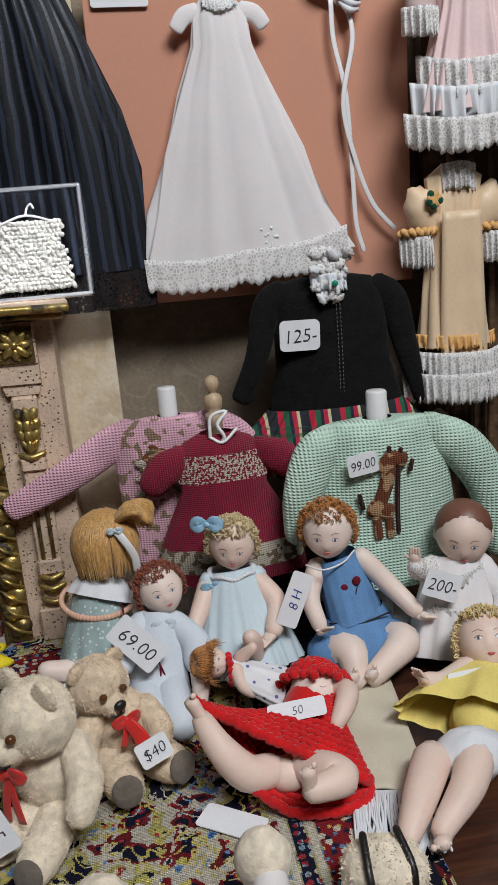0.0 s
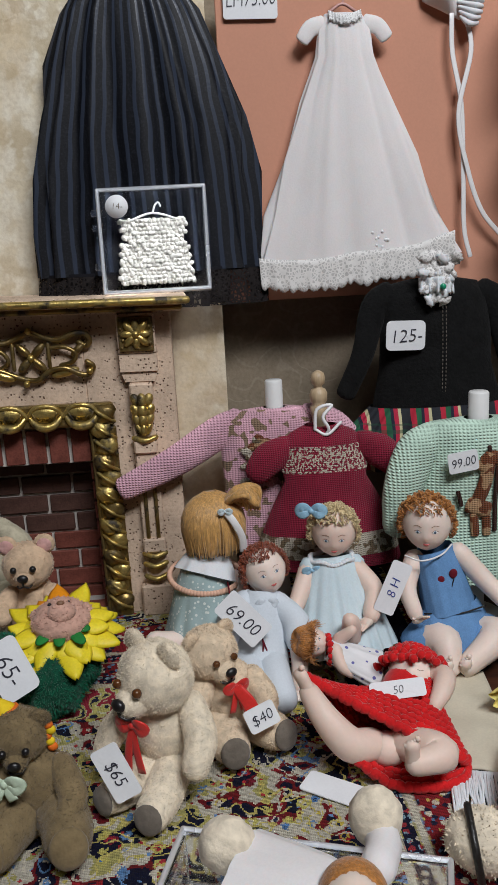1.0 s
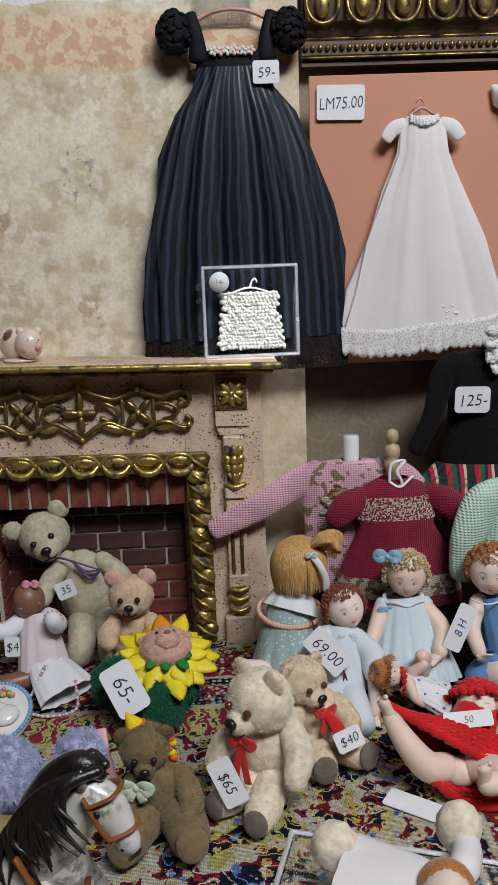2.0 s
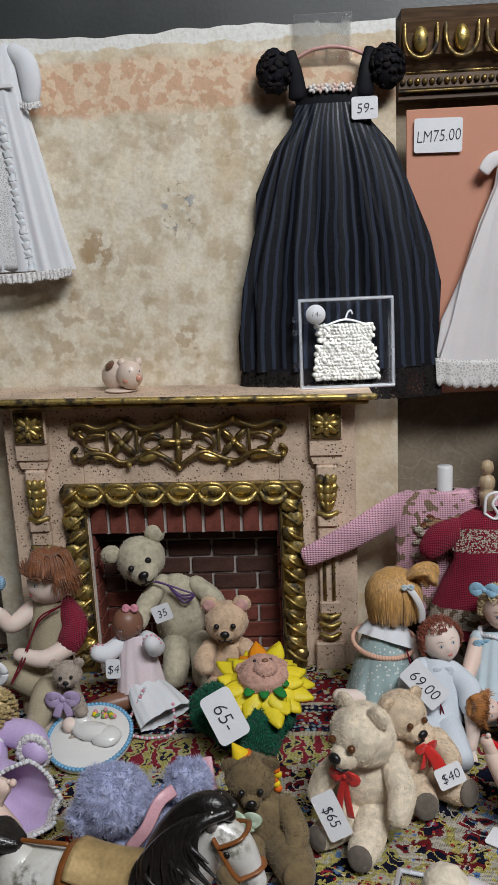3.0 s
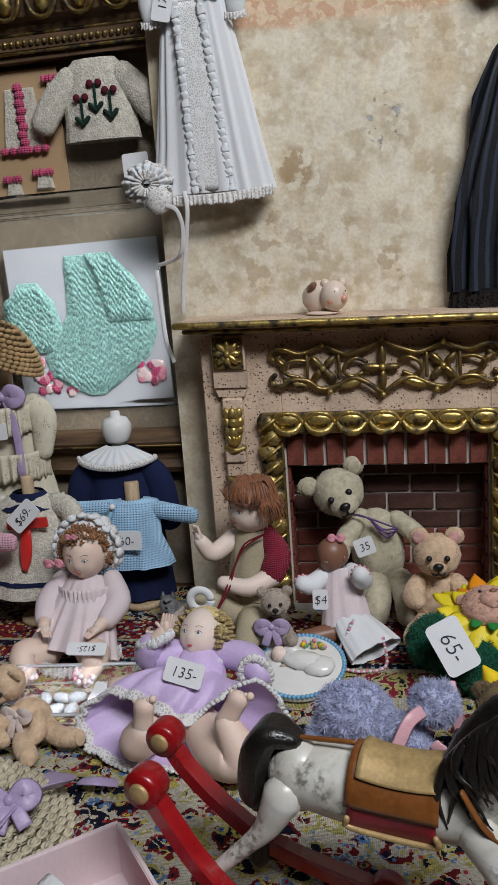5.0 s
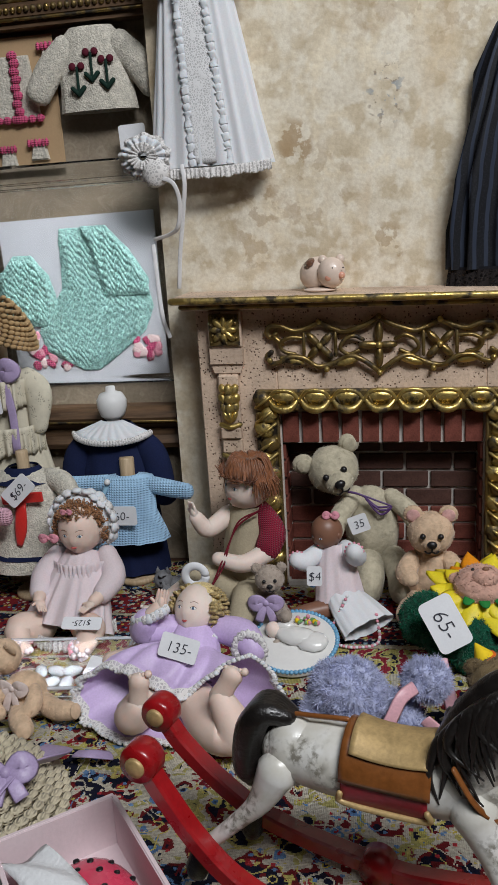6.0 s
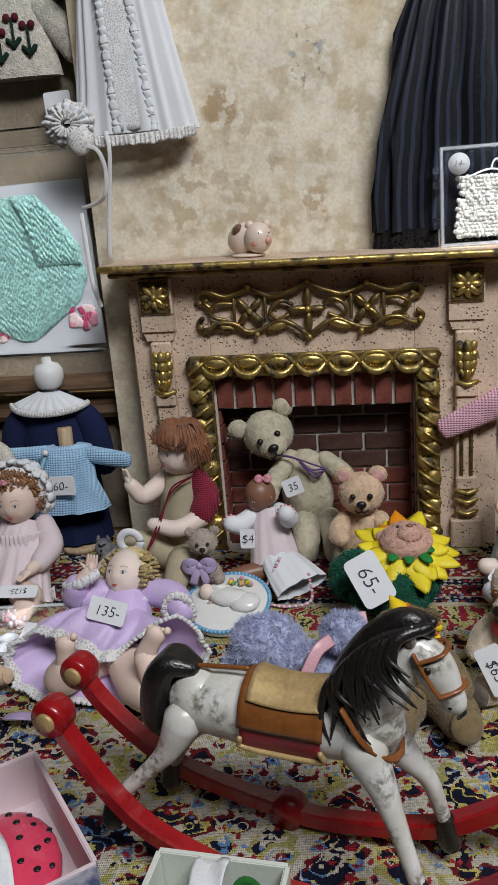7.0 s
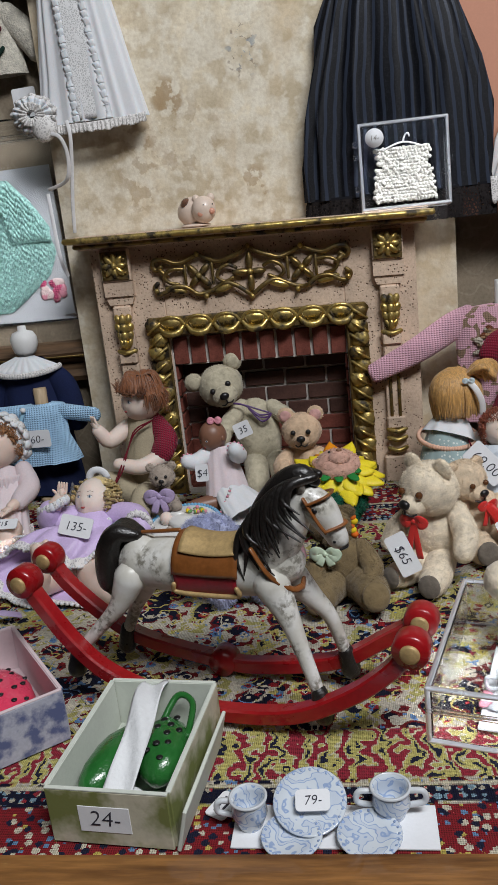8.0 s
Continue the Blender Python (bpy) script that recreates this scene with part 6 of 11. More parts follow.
def doll_brownbaby():
    g = G()
    head(g, (-0.0385, -0.046, 0.0570), 0.0105, (-0.65, -0.8, -0.2), M_SKIN_BROWN, None, "", 3)
    bow(g, (-0.0355, -0.0500, 0.0690), 0.0040, M_PINKTRIM, (0, -1, 0.3))
    frock(g, (-0.0350, -0.045, 0.0480), (-0.0310, -0.055, 0.0160), 0.0080, 0.0160, 0.0070, 0.0110, M_PINKCLOTH, 10, 0.08)
    frock(g, (-0.0300, -0.056, 0.0200), (-0.0130, -0.0740, 0.0075), 0.0110, 0.0190, 0.0070, 0.0075, M_WHITE, 10, 0.12)
    for s, pts in ((-1, [(-0.0430, -0.047, 0.0450), (-0.0510, -0.054, 0.0410), (-0.0560, -0.058, 0.0430)]), (1, [(-0.0270, -0.046, 0.0460), (-0.0205, -0.054, 0.0440), (-0.0215, -0.061, 0.0500)])):
        g.tube(pts, [0.0055, 0.0062, 0.0055], M_WHITE, 10)
        g.ell(pts[-1], (0.0032, 0.0030, 0.0034), M_SKIN_BROWN, None, 9, 6)
        for i in range(12):
            a = 6.283 * i / 12
            g.ell((pts[-1][0] + 0.0052 * math.cos(a), pts[-1][1] + 0.001, pts[-1][2] + 0.0052 * math.sin(a)), 0.0010, M_PINKTRIM, None, 6, 4)
    g.tube([(-0.0380, -0.062, 0.0130), (-0.0500, -0.068, 0.0130), (-0.0600, -0.070, 0.0110)], [0.0066, 0.0058, 0.0050], M_SKIN_BROWN, 10)
    for pts in ([(-0.0620, -0.082, 0.0040), (-0.0520, -0.079, 0.0065), (-0.0420, -0.082, 0.0040), (-0.0340, -0.076, 0.0110), (-0.0260, -0.071, 0.0260)], [(-0.0350, -0.084, 0.0020), (-0.0220, -0.087, 0.0015), (-0.0080, -0.081, 0.0020), (-0.0090, -0.072, 0.0150)]):
        P = smooth_line(pts, 9)
        for k, p in enumerate(P):
            g.ell(p, (0.0012, 0.0011, 0.0010), M_PINKTRIM if k % 2 else M_WHITE, turn(0, 30, 30), 6, 4)
    whole("porcelain_doll", g, "brown baby doll in white dress with pink braid trim", "doll", "porcelain dolls")


def doll_purple():
    """Reclines with both bare feet up; the wide skirt gapes forward like a bowl with a lace rim."""
    g = G()
    head(g, (-0.1030, -0.1250, 0.0430), 0.0135, (-0.30, -0.80, 0.45), M_SKIN_PALE, M_HAIR_YELLOW, "ringlets", 21, (0.1, 0.5, 0.8))
    loop = [(-0.1620, -0.1650, 0.0110), (-0.1560, -0.1640, 0.0230), (-0.1420, -0.1640, 0.0300), (-0.1220, -0.1700, 0.0270), (-0.1040, -0.1740, 0.0200), (-0.0880, -0.1680, 0.0300), (-0.0700, -0.1600, 0.0370), (-0.0570, -0.1640, 0.0260), (-0.0550, -0.1680, 0.0140), (-0.0700, -0.1800, 0.0040), (-0.1080, -0.1870, 0.0035), (-0.1440, -0.1800, 0.0035), (-0.1620, -0.1650, 0.0110)]
    R = smooth_line(loop, 12)
    N = len(R) - 1
    W = Vector((-0.1040, -0.1410, 0.0240))

    def at(i, s):
        th = math.pi - 2 * math.pi * i / N
        w = W + Vector((0.0140 * math.cos(th), 0, 0.0110 * math.sin(th)))
        p = w.lerp(R[i % N], s)
        out = Vector((math.cos(th), -0.4, math.sin(th)))
        p = p + out * (0.006 * math.sin(math.pi * s) + 0.0016 * s * math.sin(15 * th + 3 * noise.noise(Vector((math.cos(th) * 3, math.sin(th) * 3, s)))))
        return Vector((p.x, p.y, max(p.z, 0.0022)))

    cut = [0, 0.12, 0.25, 0.4, 0.55, 0.7, 0.82]
    g.rings([[at(i, s) for i in range(N)] for s in cut], M_LILAC)
    g.rings([[at(i, s) for i in range(N)] for s in (0.82, 0.9, 1.0)], M_LILAC)
    g.rings([[at(i, s) + Vector((0, -0.0008, 0.0008)) for i in range(N)] for s in (0.88, 0.94, 1.01)], M_LACE)
    for i in range(N):
        g.ell(at(i, 1.01), (0.0016, 0.0012, 0.0012), M_WHITE if i % 2 else M_LACE, None, 6, 5, 0.3, i)
    frock(g, (-0.1035, -0.1290, 0.0350), (-0.1040, -0.1450, 0.0220), 0.0110, 0.0165, 0.0085, 0.0125, M_LILAC, 8, 0.10)
    for k in range(26):
        q = 6.283 * k / 26
        g.ell((-0.1035 + 0.0130 * math.cos(q), -0.1330 + 0.007 * math.sin(q), 0.0345 + 0.002 * math.sin(q)), (0.0026, 0.0018, 0.0024), M_LACE if k % 2 else M_WHITE, None, 7, 5, 0.4, k)
    g.tube([(-0.1130, -0.1290, 0.0350), (-0.1300, -0.1330, 0.0340), (-0.1290, -0.1370, 0.0420)], [0.0070, 0.0085, 0.0068], M_LILAC, 14)
    for k in range(26):
        q = 6.283 * k / 26
        g.ell((-0.1260 + 0.0085 * math.cos(q), -0.1370 + 0.005 * math.sin(q), 0.0455 + 0.0035 * math.cos(q)), (0.0026, 0.0018, 0.0030), M_LACE if k % 2 else M_WHITE, None, 7, 5, 0.4, k)
    g.tube([(-0.1255, -0.1370, 0.0450), (-0.1210, -0.1360, 0.0500)], [0.0046, 0.0038], M_SKIN, 9)
    hand(g, (-0.1200, -0.1355, 0.0520), (0.25, 0.1, 1), 0.0038, M_SKIN)
    g.tube([(-0.0930, -0.1290, 0.0350), (-0.0780, -0.1340, 0.0340), (-0.0710, -0.1400, 0.0290)], [0.0070, 0.0085, 0.0072], M_LILAC, 14)
    for k in range(20):
        q = 6.283 * k / 20
        g.ell((-0.0730 + 0.0075 * math.cos(q), -0.1420, 0.0300 + 0.0085 * math.sin(q)), (0.0024, 0.0018, 0.0026), M_LACE, None, 7, 5, 0.4, k)
    g.tube([(-0.1330, -0.1290, 0.0200), (-0.1440, -0.1310, 0.0170), (-0.1530, -0.1320, 0.0150)], [0.0054, 0.0050, 0.0046], M_SKIN, 10)
    g.tube([(-0.1120, -0.1580, 0.0130), (-0.1230, -0.1740, 0.0140), (-0.1240, -0.1850, 0.0170), (-0.1190, -0.1890, 0.0250)], [0.0100, 0.0098, 0.0086, 0.0060], M_SKIN, 14)
    foot(g, (-0.1185, -0.1895, 0.0270), (0.14, 0.0, 1), (0, -1, 0.15), 0.0066, M_SKIN)
    g.tube([(-0.0980, -0.1620, 0.0120), (-0.0840, -0.1860, 0.0130), (-0.0720, -0.1930, 0.0170), (-0.0780, -0.1900, 0.0310)], [0.0105, 0.0104, 0.0096, 0.0062], M_SKIN, 14)
    foot(g, (-0.0785, -0.1895, 0.0335), (0.50, 0.02, 0.85), (-0.1, -1, 0.1), 0.0066, M_SKIN)
    whole("porcelain_doll", g, "blonde ringlet porcelain doll reclining in a full lilac dress", "doll", "porcelain dolls")


def doll_curly_left():
    g = G()
    c = (-0.1920, -0.058, 0.0640)
    head(g, c, 0.0155, (-0.05, -1, -0.1), M_SKIN, M_HAIR_CURL, "curly", 17)
    rnd = random.Random(2)
    for k in range(46):
        a = math.radians(-35 + 250 * k / 45)
        r = 0.0205 + 0.0012 * math.sin(k * 1.7)
        g.ell((c[0] + r * math.cos(a), c[1] + 0.004 + 0.0015 * math.sin(k * 2.1), c[2] + 0.002 + r * math.sin(a)), (0.0036, 0.0040, 0.0018), M_WHITE if k % 3 else M_LACE, turn(rnd.uniform(-20, 20), -math.degrees(a) + 90, 0), 8, 5, 0.3, k)
    g.ell((c[0], c[1] + 0.008, c[2] + 0.003), (0.0195, 0.0130, 0.0195), M_WHITE, None, 18, 12)
    bow(g, (c[0] - 0.0165, c[1] - 0.013, c[2] - 0.002), 0.0050, M_PINKTRIM)
    bow(g, (c[0] - 0.002, c[1] - 0.0155, c[2] + 0.0160), 0.0030, M_PINKTRIM)
    frock(g, (-0.1930, -0.055, 0.0480), (-0.1990, -0.080, 0.0060), 0.0110, 0.0310, 0.0090, 0.0200, M_PINKCLOTH, 18, 0.12, 8, 0.2, 0.8, 130)
    ruffle(g, [(-0.2120, -0.062, 0.0440), (-0.2020, -0.0735, 0.0460), (-0.1930, -0.0760, 0.0460), (-0.1840, -0.0735, 0.0460), (-0.1750, -0.062, 0.0440)], 0.012, M_PINKCLOTH, 0.0022, 7)
    ruffle(g, [(-0.2280, -0.078, 0.0120), (-0.2120, -0.0960, 0.0100), (-0.1960, -0.1000, 0.0100), (-0.1800, -0.0950, 0.0100), (-0.1680, -0.078, 0.0120)], 0.0085, M_LACE, 0.0022, 12)
    for s in (-1, 1):
        x = -0.1940 + s * 0.0165
        g.tube([(x, -0.056, 0.0450), (x + s * 0.0065, -0.066, 0.0350), (x + s * 0.0040, -0.080, 0.0300)], [0.0065, 0.0078, 0.0065], M_PINKCLOTH, 12)
        g.tube([(x + s * 0.0040, -0.080, 0.0300), (x + s * 0.0010, -0.089, 0.0290)], [0.0046, 0.0036], M_SKIN, 9)
        hand(g, (x - s * 0.0005, -0.0915, 0.0280), (-s * 0.5, -0.7, -0.3), 0.0036, M_SKIN)
        g.tube([(-0.1990 + s * 0.0140, -0.086, 0.0100), (-0.1990 + s * 0.0230, -0.099, 0.0150), (-0.1990 + s * 0.0190, -0.106, 0.0060)], [0.0095, 0.0085, 0.0062], M_SKIN, 12)
        rr = random.Random(6 + s)
        for k in range(40):
            v = unit((rr.gauss(0, 1), rr.gauss(0, 1), rr.gauss(0, 1)))
            g.ell((-0.1990 + s * 0.0190 + v.x * 0.0066, -0.107 + v.y * 0.0080, 0.0066 + v.z * 0.0055), 0.0018, M_PINKCLOTH if k % 6 else M_PINKTRIM, None, 6, 4)
    whole("porcelain_doll", g, "auburn curly doll in white bonnet and pale pink dress", "doll", "porcelain dolls")


for build in (doll_ponytail, doll_redboy, doll_blonde, doll_ginger, doll_bald, doll_yellow, doll_small, doll_redcrochet, doll_boy_brown, doll_brownbaby, doll_purple, doll_curly_left):
    build()

# ---- the rug, and cloths that lie on it ----
def rug():
    th = thing("rug", (0, -0.19, 0), "navy and red oriental miniature rug with yellow scrolls and flowers", "rug")
    g = G()
    g.sheet(lambda u, v: (-0.42 + 0.662 * u, -0.3720 + 0.4095 * v, 0.0006 * noise.noise(Vector((u * 14, v * 8, 0)))), 120, 60, M_RUG, 0.0025)
    part("woven_field", g, th)
    f = G()
    f.tube([(-0.42, -0.3705, 0.0003), (0.24, -0.3705, 0.0003)], 0.0007, M_WHITE, 6, 2)
    part("selvedge", f, th, "thin pale bound edge")


rug()

# ---- toys: furry animals ----
def plush(name, c, rough=0.95):
    n = Nodes(name, rough)
    f = n.noise(260, 4)
    b = n.noise(50, 3)
    n.colour(n.mix(0.5, n.ramp(f, [(0.3, dim(c, 0.55)), (0.65, dim(c, 1.15))]), n.ramp(b, [(0.3, dim(c, 0.8)), (0.7, dim(c, 1.15))])))
    n.bump(f, 0.7, 0.0012)
    n.b.inputs["Specular IOR Level"].default_value = 0.1
    n.b.inputs["Sheen Weight"].default_value = 0.2
    return n.mat


M_MOHAIR = plush("cream_mohair", (0.78, 0.68, 0.53))
M_TANFUR = plush("tan_mohair", (0.72, 0.58, 0.42))
M_GREYFUR = plush("grey_green_plush", (0.50, 0.45, 0.33))
M_TANPLUSH = plush("tan_felt", (0.64, 0.46, 0.31))
M_OLIVEFUR = plush("olive_brown_mohair", (0.20, 0.145, 0.075))
M_BLUEFUR = plush("lavender_blue_fluff", (0.46, 0.49, 0.68))
M_SILVERFUR = plush("silver_tan_plush", (0.42, 0.35, 0.29))
M_KITFUR = plush("grey_kitten_fur", (0.20, 0.20, 0.21))
M_GREENFUR = plush("dark_green_velvet", (0.006, 0.070, 0.038))
M_GREENFUR2 = plush("green_velvet_tufts", (0.010, 0.13, 0.070))
M_PINKFUR = plush("pink_plush", (0.60, 0.36, 0.28))
M_PAD = plush("grey_felt_pad", (0.16, 0.135, 0.11))
M_EARPINK = plush("pink_felt", (0.66, 0.38, 0.35))
M_AMBER = plain("amber_bead_eye", (0.10, 0.035, 0.01), 0.12, var=0.1, coat=0.5)
M_PURPLERIB = plain("dark_purple_ribbon", (0.10, 0.045, 0.16), 0.4)


def teddy(label, hc, hr, d, bc, br, fur, ears, arms, legs, pad=None, fl=0.0024, ear_r=0.36, tufts=1.0, muzzle=1.0, seed=1, name="teddy_bear", eye=None, inner=None, up=(0, 0, 1), width=0.0004):
    """A jointed toy bear: head with muzzle, ears, body, arms, and legs with felt pads."""
    th = thing(name, (bc[0], bc[1], 0), label, "teddy bear", "furry toys")
    F = facing(d, up)
    C = Vector(hc)

    def at(x, y, z):
        return C + F @ Vector((x * hr, y * hr, z * hr))

    def shaggy(g, k):
        g.fur(int(k * tufts), fl, fur, seed + k, width, [fur])

    g = G()
    g.ell(hc, (hr, hr * 0.95, hr * 0.95), fur, F, 22, 16, 0.06, seed)
    g.ell(at(0, -0.72, -0.22), (hr * 0.52 * muzzle, hr * 0.62 * muzzle, hr * 0.46 * muzzle), fur, F, 16, 12)
    shaggy(g, 1500)
    hd = part("head", g, th)
    n = G()
    n.ell(at(0, -1.34 * (0.5 + 0.5 * muzzle), -0.05), (hr * 0.22, hr * 0.14, hr * 0.17), M_DARK, F, 10, 7)
    n.tube([at(0, -1.38 * (0.5 + 0.5 * muzzle), -0.12), at(0, -1.36 * (0.5 + 0.5 * muzzle), -0.36)], hr * 0.04, M_DARK, 6, 2)
    for s in (-1, 1):
        n.tube([at(0, -1.36 * (0.5 + 0.5 * muzzle), -0.36), at(s * 0.17, -1.27 * (0.5 + 0.5 * muzzle), -0.46), at(s * 0.28, -1.13 * (0.5 + 0.5 * muzzle), -0.42)], hr * 0.036, M_DARK, 6, 3)
    part("nose", n, hd, "stitched black nose and mouth")
    for s in (-1, 1):
        e = G()
        e.ell(at(s * 0.37, -0.92, 0.22), hr * 0.13, eye or M_DARK, F, 10, 8)
        part("eye", e, hd, "small glassy bead eye")
        q = G()
        ex, ey, ez = ears
        q.ell(at(s * ex, ey, ez), (hr * ear_r, hr * 0.17, hr * ear_r), fur, F, 14, 10)
        if inner:
            q.ell(at(s * ex, ey - 0.12, ez - 0.02), (hr * ear_r * 0.72, hr * 0.10, hr * ear_r * 0.72), inner, F, 12, 8)
        shaggy(q, 260)
        part("ear", q, hd)
    b = G()
    b.ell(bc, br, fur, turn(0, 0, 0), 20, 14, 0.06, seed + 1)
    shaggy(b, 1300)
    part("body", b, th)
    for pts, r in arms:
        a = G()
        a.tube(pts, [r * 0.95, r * 1.05, r * 0.85] if len(pts) == 3 else r, fur, 14, 4)
        shaggy(a, 600)
        part("arm", a, th)
    for pts, r, pd in legs:
        a = G()
        a.tube(pts, [r * 1.15, r * 1.1, r], fur, 14, 4)
        shaggy(a, 650)
        lg = part("leg", a, th)
        if pad:
            p = G()
            v = unit(pd)
            p.ell(Vector(pts[-1]) + v * r * 0.82, (r * 0.80, r * 0.30, r * 0.86), pad, facing(v), 14, 8)
            part("paw_pad", p, lg, "flat felt paw pad")
    return th


def neck_bow(th, c, s, mat, d, tails, label):
    g = G()
    bow(g, c, s, mat, d, tails)
    part("ribbon", g, th, label)


A = teddy("cream mohair teddy bear with red ribbon sitting on the rug", (0.0985, -0.1640, 0.0515), 0.0162, (-0.72, -0.70, -0.12), (0.1010, -0.1600, 0.0260), (0.0150, 0.0135, 0.0185), M_MOHAIR, (0.62, 0.05, 0.80),
          [([(0.0890, -0.1640, 0.0380), (0.0800, -0.1660, 0.0300), (0.0755, -0.1690, 0.0230)], 0.0058), ([(0.1120, -0.1660, 0.0380), (0.1155, -0.1760, 0.0290), (0.1130, -0.1850, 0.0220)], 0.0066)],
          [([(0.0940, -0.1650, 0.0100), (0.0850, -0.1740, 0.0085), (0.0785, -0.1790, 0.0080)], 0.0072, (-0.7, -0.7, 0.1)), ([(0.1030, -0.1680, 0.0110), (0.0990, -0.1830, 0.0095), (0.0955, -0.1920, 0.0085)], 0.0075, (-0.35, -0.9, 0.15))], M_PAD, 0.0010, 0.36, 6.5, 0.9, 3, eye=M_AMBER, width=0.00022)
neck_bow(A, (0.0885, -0.1775, 0.0385), 0.0062, M_REDRIB, (-0.5, -0.85, 0), 0.021, "red satin neck ribbon")
B = teddy("tan mohair teddy bear with red ribbon and felt pads", (0.1210, -0.1350, 0.0440), 0.0132, (0.55, -0.80, -0.15), (0.1290, -0.1330, 0.0215), (0.0145, 0.0125, 0.0170), M_TANFUR, (0.66, 0.05, 0.66),
          [([(0.1180, -0.1390, 0.0310), (0.1130, -0.1480, 0.0240), (0.1150, -0.1540, 0.0180)], 0.0062), ([(0.1400, -0.1350, 0.0300), (0.1450, -0.1430, 0.0230), (0.1430, -0.1490, 0.0180)], 0.0056)],
          [([(0.1230, -0.1390, 0.0100), (0.1260, -0.1490, 0.0090), (0.1285, -0.1570, 0.0090)], 0.0082, (0.15, -0.95, 0.2)), ([(0.1380, -0.1360, 0.0100), (0.1440, -0.1440, 0.0095), (0.1485, -0.1500, 0.0100)], 0.0082, (0.6, -0.75, 0.2))], M_PAD, 0.0010, 0.36, 5.5, 0.9, 9, eye=M_AMBER, width=0.00022)
neck_bow(B, (0.1320, -0.1480, 0.0335), 0.0050, M_REDRIB, (0.45, -0.9, 0), 0.012, "red satin neck ribbon")
g = G()
g.tube([(0.1320, -0.1490, 0.0335), (0.1370, -0.1520, 0.0270), (0.1400, -0.1540, 0.0180)], [0.0026, 0.0034, 0.0036], M_REDRIB, 8, 4, False, 0.16, (0, 1, 0))
part("ribbon_tail", g, B, "long red ribbon tail")
C_ = teddy("large grey-green plush teddy bear sitting in the fireplace opening", (-0.0365, 0.0010, 0.0825), 0.0168, (0.22, -0.97, -0.10), (-0.0120, 0.0000, 0.0420), (0.0175, 0.0130, 0.0300), M_GREYFUR, (0.98, 0.05, 0.72),
           [([(-0.0220, -0.0020, 0.0660), (-0.0320, -0.0150, 0.0560), (-0.0350, -0.0260, 0.0480)], 0.0062), ([(0.0010, -0.0020, 0.0640), (0.0130, -0.0070, 0.0550), (0.0180, -0.0120, 0.0450)], 0.0064)],
           [([(-0.0150, -0.0050, 0.0230), (-0.0130, -0.0200, 0.0190), (-0.0140, -0.0290, 0.0100)], 0.0085, (0, -1, 0.2)), ([(0.0010, -0.0060, 0.0220), (0.0060, -0.0220, 0.0200), (0.0070, -0.0320, 0.0110)], 0.0085, (0, -1, 0.2))], None, 0.0011, 0.42, 1.2, 1.12, 5, inner=M_GREYFUR, up=(-0.42, 0, 1), width=0.00026)
g = G()
for s in (0, 1):
    cord(g, [(-0.0300, -0.0120, 0.0720), (-0.0180, -0.0150, 0.0700), (-0.0080, -0.0150, 0.0660 - 0.004 * s), (0.0010, -0.0150, 0.0620), (-0.0060, -0.0160, 0.0600 - 0.003 * s), (-0.0150, -0.0150, 0.0670)], 0.0007, M_PURPLERIB)
part("cord_bow", g, C_, "thin dark purple cord bow")
D_ = teddy("small tan felt teddy bear with pink ears beside sunflower toy", (0.0240, -0.0420, 0.0550), 0.0140, (0.0, -1.0, -0.05), (0.0240, -0.0380, 0.0250), (0.0140, 0.0120, 0.0230), M_TANPLUSH, (0.74, 0.05, 0.84),
           [([(0.0130, -0.0420, 0.0370), (0.0090, -0.0520, 0.0330), (0.0110, -0.0600, 0.0330)], 0.0062), ([(0.0350, -0.0420, 0.0370), (0.0400, -0.0500, 0.0310), (0.0400, -0.0570, 0.0270)], 0.0060)],
           [([(0.0170, -0.0450, 0.0110), (0.0120, -0.0560, 0.0110), (0.0090, -0.0640, 0.0110)], 0.0070, (0, -1, 0)), ([(0.0310, -0.0450, 0.0110), (0.0350, -0.0560, 0.0110), (0.0370, -0.0640, 0.0110)], 0.0070, (0, -1, 0))], M_EARPINK, 0.0008, 0.42, 0.6, 0.75, 7, inner=M_EARPINK)
E_ = teddy("olive-brown mohair teddy bear in paper clown hat behind the horse", (0.0440, -0.1800, 0.0405), 0.0118, (0.05, -0.90, -0.25), (0.0500, -0.1800, 0.0180), (0.0135, 0.0125, 0.0160), M_OLIVEFUR, (0.78, 0.05, 0.60),
           [([(0.0400, -0.1830, 0.0260), (0.0350, -0.1930, 0.0200), (0.0360, -0.2000, 0.0160)], 0.0056), ([(0.0600, -0.1830, 0.0270), (0.0650, -0.1930, 0.0200), (0.0630, -0.2010, 0.0160)], 0.0056)],
           [([(0.0440, -0.1850, 0.0090), (0.0390, -0.1970, 0.0100), (0.0370, -0.2060, 0.0105)], 0.0090, (-0.2, -0.9, 0.3)), ([(0.0570, -0.1850, 0.0090), (0.0620, -0.1970, 0.0105), (0.0640, -0.2060, 0.0110)], 0.0092, (0.2, -0.9, 0.3))], M_OLIVEFUR, 0.0010, 0.38, 4.0, 0.85, 13, width=0.00024)
M_YELLOWPAPER = plain("yellow_felt", (0.78, 0.55, 0.02), 0.7)
M_ORANGE = plain("orange_felt", (0.75, 0.16, 0.02), 0.7)
g = G()
g.lathe([(0.0052, 0.0), (0.0040, 0.0025), (0.0022, 0.0055), (0.0004, 0.0085)], (0.0400, -0.1770, 0.0485), M_YELLOWPAPER, turn(-8, -30, 0), 18)
g.lathe([(0.0060, 0.0), (0.0056, 0.0016)], (0.0400, -0.1770, 0.0480), M_ORANGE, turn(-8, -30, 0), 18)
